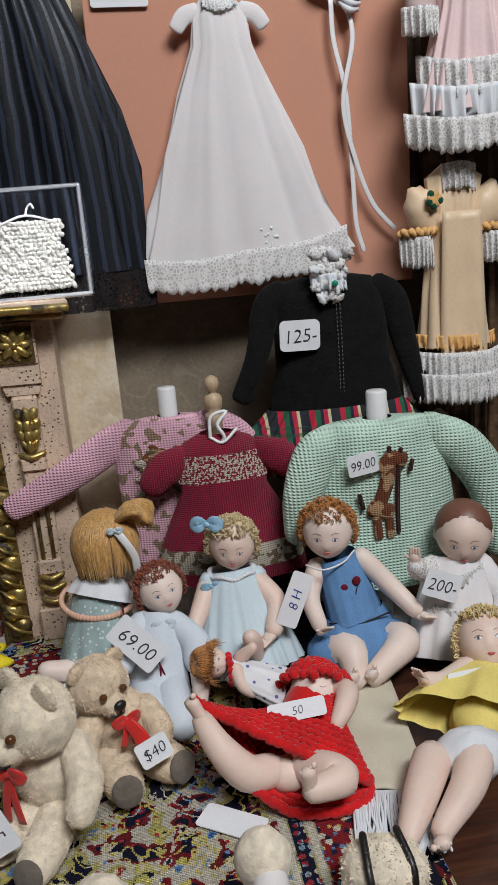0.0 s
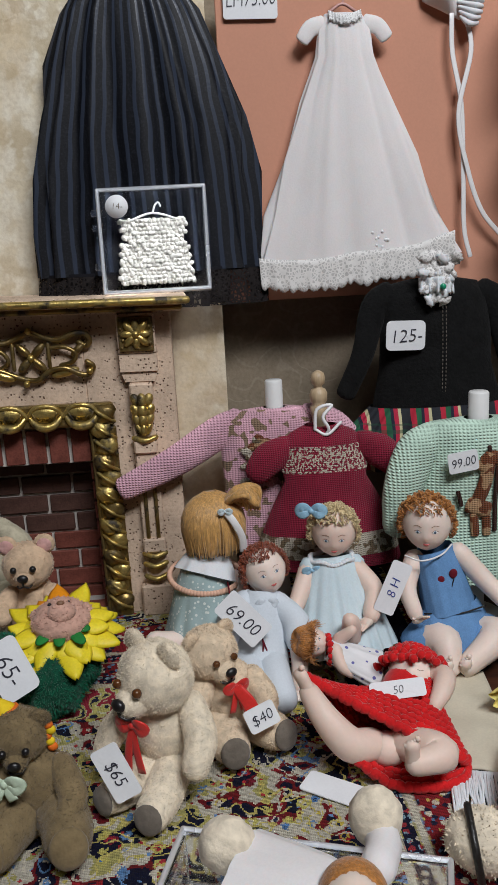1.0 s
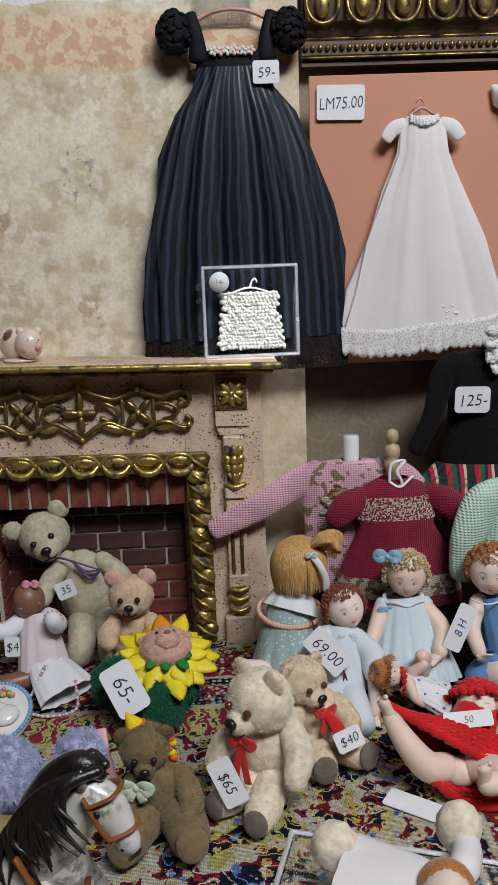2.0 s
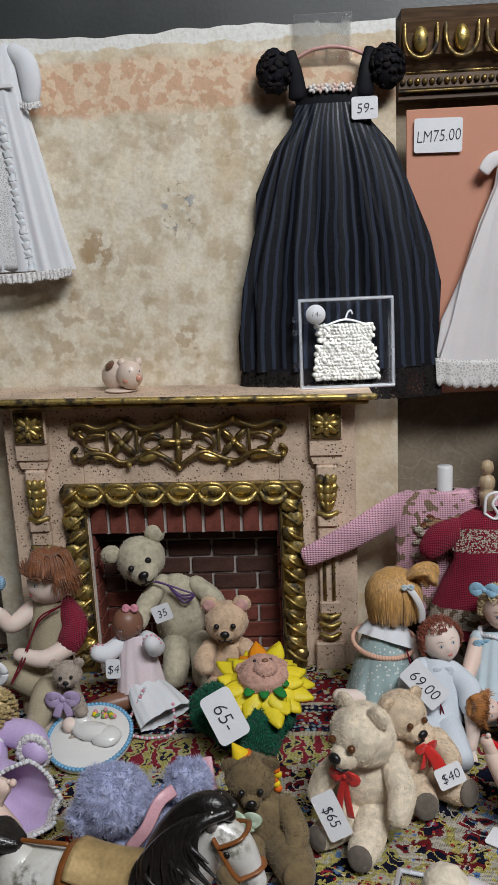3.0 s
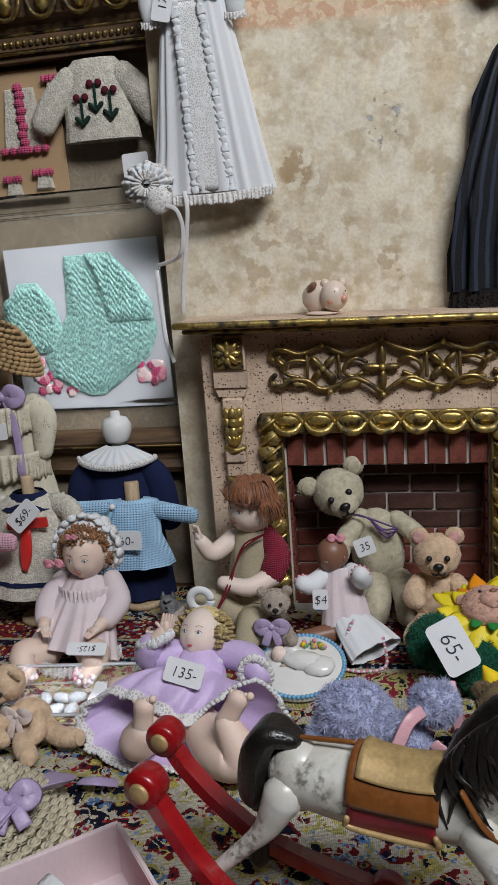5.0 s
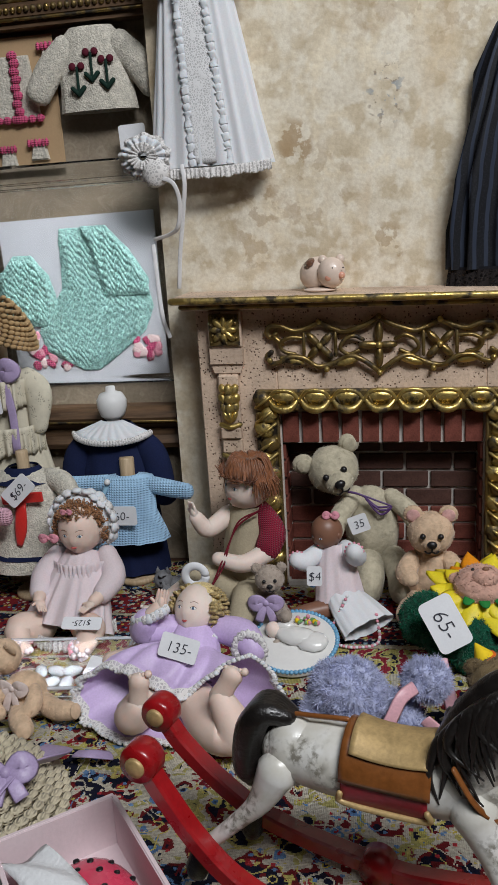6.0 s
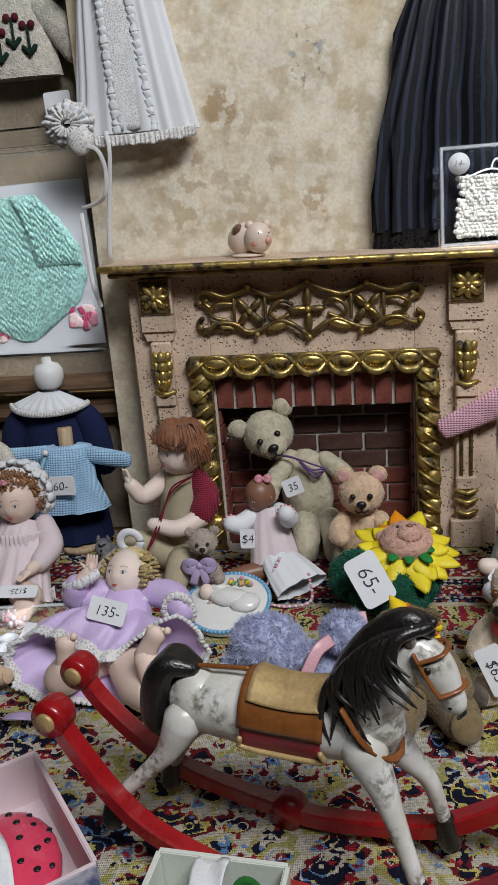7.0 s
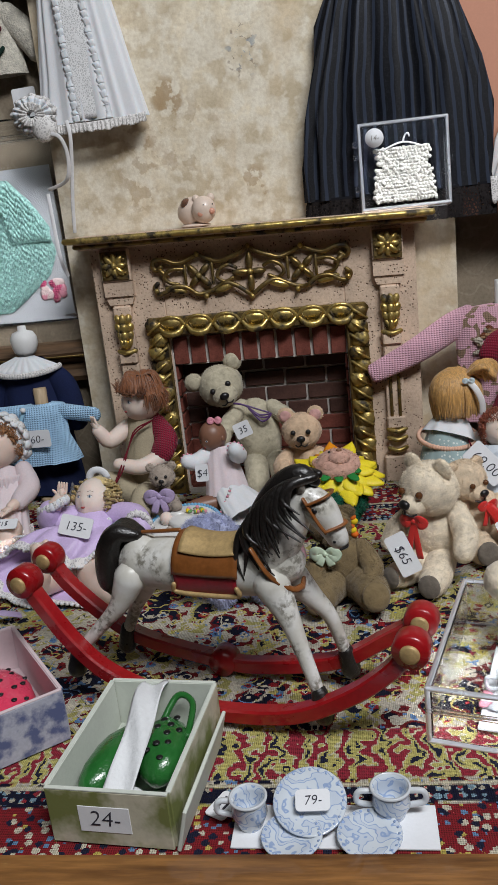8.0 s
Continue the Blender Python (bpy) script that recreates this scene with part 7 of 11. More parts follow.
for k in range(5):
    g.ell((0.0560 + 0.001 * math.sin(k * 2.1), -0.1800, 0.0440 - 0.0025 * k), (0.0022, 0.0016, 0.0020), M_YELLOWPAPER if k % 2 else M_ORANGE, None, 8, 6)
part("clown_hat", g, E_, "yellow and orange pointed felt hat")
neck_bow(E_, (0.0410, -0.1960, 0.0305), 0.0065, plain("pale_green_ribbon", (0.55, 0.66, 0.50), 0.5), (-0.2, -1, 0.1), 0.006, "pale green neck ribbon")
S_ = teddy("tiny silver-tan teddy bear with lilac ribbon by the plaque", (-0.0705, -0.0790, 0.0405), 0.0086, (0.15, -1.0, 0.0), (-0.0740, -0.0760, 0.0190), (0.0100, 0.0090, 0.0130), M_SILVERFUR, (0.85, 0.05, 0.78),
           [([(-0.0820, -0.0790, 0.0260), (-0.0890, -0.0860, 0.0200), (-0.0920, -0.0910, 0.0140)], 0.0042), ([(-0.0660, -0.0800, 0.0250), (-0.0620, -0.0880, 0.0220), (-0.0600, -0.0930, 0.0240)], 0.0042)],
           [([(-0.0790, -0.0800, 0.0070), (-0.0830, -0.0890, 0.0065), (-0.0850, -0.0960, 0.0065)], 0.0052, (-0.3, -1, 0.2)), ([(-0.0690, -0.0810, 0.0070), (-0.0660, -0.0900, 0.0075), (-0.0650, -0.0960, 0.0075)], 0.0050, (0.2, -1, 0.2))], M_SILVERFUR, 0.0010, 0.36, 0.55, 0.8, 19)
neck_bow(S_, (-0.0720, -0.0880, 0.0295), 0.0080, M_LILACRIB, (0.05, -1, 0.1), 0.011, "wide lilac ribbon bow")
T_ = teddy("tiny beige teddy bear hugging a bottle by clear box", (-0.2020, -0.1560, 0.0300), 0.0098, (-0.30, -0.85, -0.35), (-0.1900, -0.1600, 0.0120), (0.0120, 0.0100, 0.0110), M_TANPLUSH, (0.80, 0.05, 0.72),
           [([(-0.1960, -0.1660, 0.0180), (-0.2020, -0.1740, 0.0140), (-0.1960, -0.1790, 0.0110)], 0.0042), ([(-0.1830, -0.1650, 0.0160), (-0.1800, -0.1740, 0.0130), (-0.1850, -0.1800, 0.0100)], 0.0042)],
           [([(-0.1900, -0.1690, 0.0070), (-0.1850, -0.1800, 0.0080), (-0.1800, -0.1860, 0.0080)], 0.0050, (0.4, -0.9, 0.3)), ([(-0.1800, -0.1630, 0.0080), (-0.1700, -0.1690, 0.0080), (-0.1620, -0.1710, 0.0090)], 0.0048, (1, -0.3, 0.2))], M_TANPLUSH, 0.0008, 0.40, 0.4, 0.8, 23)
neck_bow(T_, (-0.1920, -0.1700, 0.0200), 0.0070, plain("pinkish_white_ribbon", (0.72, 0.60, 0.56), 0.45), (-0.1, -1, 0.2), 0.012, "pale ribbon bow")


def sunflower_bear():
    th = thing("sunflower_bear", (0.042, -0.085, 0), "green velvet toy with pink bear face in yellow sunflower petals", "soft toy", "furry toys")
    c = Vector((0.0480, -0.0900, 0.0415))
    F = facing((0.05, -0.34, 0.94))
    petal = plain("yellow_silk_petal", (0.84, 0.66, 0.02), 0.55, scale=60, fine=800, var=0.2, trans=0.1)
    inner = plain("orange_petal_base", (0.80, 0.28, 0.01), 0.6)
    rnd = random.Random(5)
    for ring, (cnt, l, w, off) in enumerate(((17, 0.0315, 0.0068, 0.002), (14, 0.0265, 0.0064, -0.0015))):
        for i in range(cnt):
            a = 2 * math.pi * (i + 0.5 * ring) / cnt + rnd.uniform(-0.08, 0.08)
            L, tilt = l * rnd.uniform(0.82, 1.05), rnd.uniform(-0.05, 0.42)
            g = G()
            dx, dz = math.cos(a), math.sin(a)

            def pt(u, v, dx=dx, dz=dz, L=L, tilt=tilt, w=w, off=off):
                s = 0.010 + (L - 0.010) * u
                ww = w * math.sin(math.pi * (0.12 + 0.86 * u)) ** 0.7 * (1 - 0.15 * u)
                k = (v - 0.5) * 2 * ww
                return c + F @ Vector((dx * s - dz * k, off + tilt * s * u * 0.8 + 0.0018 * (abs(v - 0.5) * 2) ** 2, dz * s + dx * k))

            g.sheet(pt, 8, 6, inner if ring and i in (3, 4) else petal, 0.0003)
            part("petal", g, th)
    g = G()
    g.ell(c + F @ Vector((0, -0.003, 0)), (0.0146, 0.0090, 0.0132), M_PINKFUR, F, 20, 14, 0.05)
    g.ell(c + F @ Vector((0.001, -0.0105, -0.0025)), (0.0072, 0.0050, 0.0058), M_PINKFUR, F, 16, 10)
    for s in (-1, 1):
        g.ell(c + F @ Vector((s * 0.0112, 0.0005, 0.0082)), (0.0046, 0.003, 0.0046), M_PINKFUR, F, 12, 8)
    g.fur(1500, 0.0014, M_PINKFUR, 4, 0.0004, [M_PINKFUR])
    f = part("face", g, th, "pink plush bear face")
    for s in (-1, 1):
        e = G()
        e.ell(c + F @ Vector((s * 0.0046, -0.0112, 0.0030)), 0.0011, M_DARK, None, 9, 6)
        part("eye", e, f)
    n = G()
    n.ell(c + F @ Vector((0.001, -0.0155, -0.0010)), (0.0020, 0.0012, 0.0014), M_BROW, F, 9, 6)
    part("nose", n, f, "brown stitched nose")
    g = G()
    lf = plain("green_felt_leaf", (0.02, 0.20, 0.04), 0.7)
    for a, l in ((-60, 0.020), (-95, 0.017), (-130, 0.018), (-35, 0.016)):
        ra = math.radians(a)
        g.ell(c + F @ Vector((math.cos(ra) * l * 0.75, -0.003, math.sin(ra) * l * 0.75)), (l * 0.30, 0.0010, 0.0030), lf, F @ turn(0, -a, 0), 10, 6)
    part("leaf", g, th, "green felt leaves under the face")
    for nm, parts in (("body", [((0.0330, -0.0960, 0.0190), (0.0185, 0.0140, 0.0160))]), ("leg", [((0.0440, -0.1060, 0.0160), (0.0140, 0.0125, 0.0150))]), ("arm", [((0.0160, -0.0920, 0.0240), (0.0110, 0.0095, 0.0150))]), ("leg", [((0.0560, -0.0960, 0.0200), (0.0090, 0.0090, 0.0120))])):
        g = G()
        for q, r in parts:
            g.ell(q, r, M_GREENFUR, turn(0, 20, 0), 20, 14, 0.3, q[0] * 100)
        g.fur(4200, 0.0024, M_GREENFUR2, int(parts[0][0][0] * 1e4), 0.0003, [M_GREENFUR])
        part(nm, g, th)


sunflower_bear()


def fluffy_poodle():
    th = thing("toy_poodle", (-0.002, -0.168, 0), "fluffy lavender-blue toy poodle with pink ribbon on the rug", "soft toy", "furry toys")
    for nm, c, r, k in (("head", (-0.0150, -0.1720, 0.0370), (0.0165, 0.0140, 0.0150), 1500), ("body", (0.0030, -0.1660, 0.0190), (0.0150, 0.0120, 0.0150), 1200), ("tail_tuft", (0.0200, -0.1640, 0.0390), (0.0098, 0.0092, 0.0092), 900), ("leg", (-0.0120, -0.1740, 0.0090), (0.0070, 0.0070, 0.0090), 500), ("leg", (0.0120, -0.1700, 0.0090), (0.0075, 0.0075, 0.0090), 500), ("ear", (-0.0290, -0.1740, 0.0280), (0.0070, 0.0070, 0.0090), 500)):
        g = G()
        g.ell(c, r, M_BLUEFUR, None, 18, 12, 0.28, c[0] * 300)
        rnd = random.Random(int(abs(c[0]) * 1e5))
        for _ in range(26):
            v = unit((rnd.gauss(0, 1), rnd.gauss(0, 1), rnd.gauss(0, 1)))
            g.ell((c[0] + v.x * r[0], c[1] + v.y * r[1], max(c[2] + v.z * r[2], 0.003)), rnd.uniform(0.0012, 0.0026), M_BLUEFUR, None, 8, 6, 0.3, _)
        g.fur(k * 9, 0.0030, M_BLUEFUR, k, 0.00018, [M_BLUEFUR], 0.0)
        part(nm, g, th)
    g = G()
    pk = plain("pale_pink_ribbon", (0.72, 0.40, 0.45), 0.4, fine=900)
    g.tube([(-0.0060, -0.1850, 0.0200), (0.0020, -0.1850, 0.0300), (0.0080, -0.1800, 0.0400), (0.0140, -0.1740, 0.0420)], 0.0030, pk, 8, 5, True, 0.16, (0, 1, 0))
    g.tube([(0.0320, -0.1600, 0.0200), (0.0285, -0.1560, 0.0330), (0.0265, -0.1500, 0.0420)], 0.0032, pk, 8, 5, True, 0.16, (0, 1, 0))
    g.tube([(0.0180, -0.1800, 0.0300), (0.0260, -0.1800, 0.0220), (0.0320, -0.1820, 0.0120)], 0.0028, pk, 8, 5, True, 0.16, (0, 1, 0))
    part("ribbon", g, th, "pale pink satin ribbon")
    th.location = (-0.0070, -0.1850, 0)


fluffy_poodle()


def kitten(c, s, label):
    th = thing("toy_kitten", (c[0], c[1], 0), label, "soft toy", "furry toys")
    g = G()
    g.ell((c[0], c[1], s * 0.8), (s * 1.3, s, s * 0.8), M_KITFUR, None, 14, 10, 0.1)
    g.fur(400, 0.001, M_KITFUR, 3, 0.0004)
    part("body", g, th)
    h = G()
    h.ell((c[0] - s * 0.6, c[1] - s * 0.7, s * 1.7), s * 0.85, M_KITFUR, None, 14, 10)
    for k in (-1, 1):
        h.lathe([(s * 0.3, 0), (s * 0.02, s * 0.6)], (c[0] - s * 0.6 + k * s * 0.45, c[1] - s * 0.6, s * 2.3), M_KITFUR, None, 8)
    h.fur(300, 0.001, M_KITFUR, 5, 0.0004)
    part("head", h, th)
    b = G()
    for k in range(3):
        b.tube([(c[0] - s * 1.0, c[1] - s * 0.9, s * (1.2 + 0.5 * k)), (c[0] - s * 0.6, c[1] - s * 1.55, s * (1.25 + 0.5 * k)), (c[0] - s * 0.1, c[1] - s * 0.9, s * (1.2 + 0.5 * k))], s * 0.1, M_DARK, 5, 3)
    part("stripe", b, th, "dark stripes")


kitten((-0.1480, -0.0180, 0), 0.0075, "grey striped toy kitten beside the blue knitted dress")
kitten((-0.1420, -0.0330, 0), 0.0060, "grey and white toy kitten by the boy doll")


def plaque():
    th = thing("porcelain_plaque", (-0.055, -0.090, 0), "oval white porcelain plaque with sleeping baby and blue bead rim", "ornament")
    glaze = plain("white_glaze", (0.76, 0.75, 0.72), 0.18, scale=50, var=0.05, bump=0.05, coat=0.5)
    blue = plain("blue_glaze", (0.16, 0.40, 0.62), 0.25, scale=200, var=0.25, coat=0.4)
    C, T = Vector((-0.0555, -0.0900, 0.0095)), turn(14, 0, -4)
    g = G()
    prof = [(0.93, -0.0035), (1.0, -0.0015), (1.0, 0.001), (0.93, 0.0022), (0.5, 0.0030), (0.02, 0.0034)]
    g.rings([[C + T @ Vector((0.0270 * r * math.cos(a), 0.0270 * r * math.sin(a), z)) for a in (2 * math.pi * k / 48 for k in range(48))] for r, z in prof], glaze, True, True, True)
    part("base", g, th)
    r = G()
    for k in range(64):
        a = 2 * math.pi * k / 64
        r.ell(C + T @ Vector((0.0265 * math.cos(a), 0.0265 * math.sin(a), 0.0020)), (0.0017, 0.0015, 0.0013), blue, T @ turn(0, 0, math.degrees(a) + 40), 7, 5)
    part("bead_rim", r, th, "blue twisted bead rim")
    b = G()
    b.ell(C + T @ Vector((-0.0135, 0.004, 0.006)), 0.0050, M_SKIN_PALE, None, 14, 10)
    b.ell(C + T @ Vector((0.002, 0.000, 0.0055)), (0.0140, 0.0070, 0.0048), glaze, T @ turn(0, 0, -8), 18, 12, 0.12)
    b.ell(C + T @ Vector((-0.006, 0.006, 0.0075)), (0.0060, 0.0035, 0.0035), glaze, T, 12, 8, 0.12)
    b.ell(C + T @ Vector((0.012, -0.003, 0.0050)), (0.0100, 0.0080, 0.0040), glaze, T, 14, 10, 0.12, 2)
    part("baby_relief", b, th, "white relief of a swaddled baby")
    f = G()
    rnd = random.Random(9)
    pink, grn = M_PINKTRIM, plain("green_glaze", (0.16, 0.34, 0.12), 0.3)
    for k in range(22):
        f.ell(C + T @ Vector((0.006 + rnd.uniform(-0.008, 0.008), 0.0160 + rnd.uniform(-0.003, 0.003), 0.0050)), rnd.uniform(0.0010, 0.0018), (pink, grn, M_YELLOWPAPER)[k % 3], None, 7, 5)
    part("flower", f, th, "tiny raised coloured flowers")
    th.matrix_basis = pose(-0.0548, -0.0970, 0) @ Matrix.Diagonal((0.93, 0.93, 0.95, 1))


plaque()


def piggy():
    th = thing("pig_figurine", (-0.031, 0.004, 0.194), "small painted ceramic pig lying on the mantel shelf", "figurine")
    skin = plain("cream_pink_glaze", (0.72, 0.58, 0.48), 0.4, scale=60, var=0.12, coat=0.4)
    spot = plain("brown_glaze_spot", (0.17, 0.08, 0.05), 0.25, coat=0.4)
    rosy = plain("rosy_glaze", (0.70, 0.34, 0.24), 0.25, coat=0.4)
    g = G()
    g.ell((-0.0310, 0.0060, 0.2045), (0.0128, 0.0100, 0.0105), skin, None, 20, 14, 0.05)
    g.ell((-0.0365, 0.0005, 0.2115), (0.0040, 0.0050, 0.0022), spot, turn(0, -40, 20), 12, 8, 0.3)
    part("body", g, th)
    h = G()
    h.ell((-0.0225, -0.0030, 0.2055), (0.0090, 0.0080, 0.0092), skin, None, 18, 12)
    h.ell((-0.0240, -0.0093, 0.2030), (0.0026, 0.0014, 0.0022), rosy, None, 12, 8)
    h.ell((-0.0160, -0.0082, 0.2040), (0.0024, 0.0018, 0.0021), rosy, None, 10, 7)
    for s in (-1, 1):
        h.ell((-0.0200 + s * 0.0033 + 0.002, -0.0102, 0.2085), 0.0005, M_DARK, None, 7, 5)
        h.ell((-0.0225 + s * 0.0055, 0.0, 0.2130), (0.0030, 0.0026, 0.0030), skin, None, 10, 7)
    part("head", h, th, "rosy-cheeked pig head")
    b = G()
    b.ell((-0.0300, 0.0010, 0.1955), (0.0112, 0.0090, 0.0016), skin, None, 18, 8)
    part("base", b, th)
    th.matrix_basis = pose(-0.0415, 0.004, 0.1985) @ Matrix.Diagonal((0.97, 0.97, 1.02, 1))


piggy()

# ---- doll clothes on stands ----
M_PINKKNIT = knit("pink_knit", (0.84, 0.48, 0.58), 0.0019)
M_PINKKNIT2 = knit("pink_knit_with_brown_flecks", (0.82, 0.47, 0.56), 0.0016, 0.2, (0.30, 0.20, 0.13), 0.56, 150)
M_MINTKNIT = knit("mint_knit", (0.60, 0.80, 0.66), 0.0021)
M_FLECK = knit("maroon_and_cream_knit", (0.30, 0.014, 0.042), 0.0014, 0.2, (0.70, 0.62, 0.50), 0.50, 800)
M_TAUPEKNIT = knit("cream_and_taupe_knit", (0.62, 0.55, 0.44), 0.0014, 0.2, (0.20, 0.14, 0.08), 0.52, 200)
M_BLUEKNIT = knit("light_blue_knit", (0.42, 0.66, 0.92), 0.0020)
M_WHITEKNIT = plain("cream_knit", (0.66, 0.62, 0.53), 0.9, scale=330, fine=900, var=0.35, bump=1.0, dist=0.0012)
M_AQUAKNIT = plain("aqua_crochet", (0.34, 0.58, 0.53), 0.9, scale=420, fine=800, var=0.55, bump=1.0, dist=0.0012)
M_VELVET = plain("black_velvet", (0.006, 0.006, 0.0062), 0.9, scale=160, fine=600, var=0.95, bump=0.9, dist=0.0008, sheen=0.03)
M_NAVY = plain("navy_cloth", (0.010, 0.016, 0.055), 0.85, scale=40, fine=900, var=0.3)
M_PEG = plain("white_painted_dowel", (0.72, 0.72, 0.71), 0.45, var=0.05)
M_TURNED = wood("turned_pale_wood", (0.60, 0.46, 0.30), (0.44, 0.31, 0.18), "Z", 0.5, 0.1)
M_PEACH = plain("peach_ribbed_silk", (0.76, 0.57, 0.37), 0.5, scale=40, fine=900, var=0.14, sheen=0.2)
M_PEACHFLOWER = plain("peach_picot_braid", (0.76, 0.44, 0.17), 0.7, scale=200, var=0.25)
M_PALEPINK = plain("pale_pink_silk", (0.74, 0.55, 0.54), 0.55, scale=40, fine=900, var=0.14)
M_GIRAFFE = knit("brown_and_tan_yarn", (0.19, 0.055, 0.020), 0.0014, 0.3, (0.50, 0.30, 0.16), 0.52, 150)
M_DARKYARN = knit("dark_brown_yarn", (0.05, 0.016, 0.010), 0.0014)


def stand(th, x, y, top, r, mat=None, base=True):
    g = G()
    g.lathe([(r, 0.002), (r, top - 0.0008), (r * 0.9, top)], (x, y, 0), mat or M_PEG, None, 18)
    part("dowel", g, th, "white painted dowel")
    if base:
        b = G()
        b.lathe([(0.016, 0.0), (0.016, 0.003), (0.0145, 0.004)], (x, y, 0), mat or M_PEG, None, 24)
        part("base", b, th)


def sleeve(th, pts, rad, mat, flat=0.75, label=""):
    g = G()
    g.tube(pts, rad, mat, 16, 5, True, flat, (0, 1, 0))
    part("sleeve", g, th, label)


def body_of(th, lv, mat, name="body", k=0, amp=0.0, label="", n=72, fold=0.05):
    g = G()
    g.skirt([((x, y, z), w, d) for z, x, y, w, d in lv], mat, n, k, amp, 0.3, None, fold)
    part(name, g, th, label)


def pink_sweater():
    th = thing("pink_sweater", (0.169, -0.003, 0), "pink knitted doll sweater with brown pattern on a dowel stand", "doll sweater")
    stand(th, 0.1690, -0.003, 0.1425, 0.0052)
    body_of(th, [(0.1265, 0.1690, -0.003, 0.0065, 0.0055), (0.1250, 0.1690, -0.003, 0.022, 0.008), (0.119, 0.1690, -0.004, 0.0320, 0.0095), (0.105, 0.1680, -0.005, 0.0315, 0.0105), (0.08, 0.1675, -0.006, 0.0310, 0.0115), (0.045, 0.1670, -0.008, 0.0330, 0.0125)], M_PINKKNIT2)
    sleeve(th, [(0.1480, -0.004, 0.1195), (0.1340, -0.006, 0.1130), (0.1080, -0.009, 0.0985), (0.0770, -0.012, 0.0850)], [0.0085, 0.0100, 0.0092, 0.0072], M_PINKKNIT, 0.45)
    sleeve(th, [(0.1880, -0.004, 0.1195), (0.2020, -0.006, 0.1130), (0.2180, -0.008, 0.0950)], [0.0085, 0.0105, 0.0090], M_PINKKNIT)
    g = G()
    rnd = random.Random(2)
    for k in range(34):
        x, z = rnd.uniform(0.148, 0.176), rnd.uniform(0.062, 0.112)
        g.ell((x, -0.0150, z), (0.0034, 0.0014, 0.0022), M_TAUPEKNIT if k % 2 else M_GIRAFFE, turn(0, rnd.uniform(-20, 20), 0), 8, 5, 0.3, k)
    part("pattern", g, th, "loose brown and white stitched pattern")


def maroon_dress():
    th = thing("maroon_dress", (0.1935, -0.020, 0), "maroon knitted doll dress with flecked bands on a wooden stand", "doll dress")
    g = G()
    g.lathe([(0.0042, 0.0), (0.0042, 0.122), (0.0050, 0.1235), (0.0050, 0.1275), (0.0036, 0.1290), (0.0050, 0.1310), (0.0052, 0.1350), (0.0042, 0.1375), (0.0024, 0.1385), (0.0022, 0.1395), (0.0038, 0.1410), (0.0042, 0.1440), (0.0034, 0.1470), (0.0010, 0.1484)], (0.1935, -0.0150, 0), M_TURNED, None, 18)
    part("turned_post", g, th, "turned pale wooden post with ball finial")
    b = G()
    b.lathe([(0.015, 0.0), (0.015, 0.003), (0.0135, 0.004)], (0.1935, -0.0150, 0), M_TURNED, None, 24)
    part("base", b, th)
    body_of(th, [(0.1190, 0.1925, -0.0235, 0.0090, 0.006), (0.1150, 0.1930, -0.0240, 0.0180, 0.0085), (0.1085, 0.1935, -0.0245, 0.0245, 0.0095)], M_MAROON, "yoke")
    body_of(th, [(0.1085, 0.1935, -0.0246, 0.0247, 0.0097), (0.0930, 0.1945, -0.0255, 0.0255, 0.0105)], M_FLECK, "flecked_band")
    body_of(th, [(0.0935, 0.1945, -0.0255, 0.0250, 0.0105), (0.0880, 0.1945, -0.0260, 0.0240, 0.0110), (0.0720, 0.1945, -0.0275, 0.0320, 0.0135), (0.0580, 0.1945, -0.0285, 0.0375, 0.0150)], M_MAROON, "skirt", 9, 0.05)
    body_of(th, [(0.0582, 0.1945, -0.0285, 0.0378, 0.0152), (0.0450, 0.1945, -0.0295, 0.0410, 0.0160)], M_TAUPEKNIT, "hem_band", 9, 0.05)
    body_of(th, [(0.0452, 0.1945, -0.0295, 0.0408, 0.0160), (0.0380, 0.1945, -0.0300, 0.0420, 0.0160)], M_MAROON, "hem", 9, 0.05)
    for s in (-1, 1):
        sleeve(th, [(0.1940 + s * 0.021, -0.0250, 0.1070), (0.1945 + s * 0.032, -0.0265, 0.1015), (0.1945 + s * 0.0395, -0.0285, 0.0945)], [0.0075, 0.0098, 0.0080], M_MAROON)
    h = G()
    h.tube([(0.1925, -0.0300, 0.1120), (0.1960, -0.0330, 0.1180), (0.1930, -0.0320, 0.1250), (0.1985, -0.0300, 0.1310), (0.1900, -0.0300, 0.1290), (0.1885, -0.0310, 0.1180)], 0.0010, M_RIBBON, 7, 5)
    h.tube([(0.1885, -0.0310, 0.1180), (0.1950, -0.0330, 0.1150), (0.2030, -0.0310, 0.1210)], 0.0009, M_RIBBON, 7, 5)
    part("cord_loop", h, th, "white knotted cord loop")


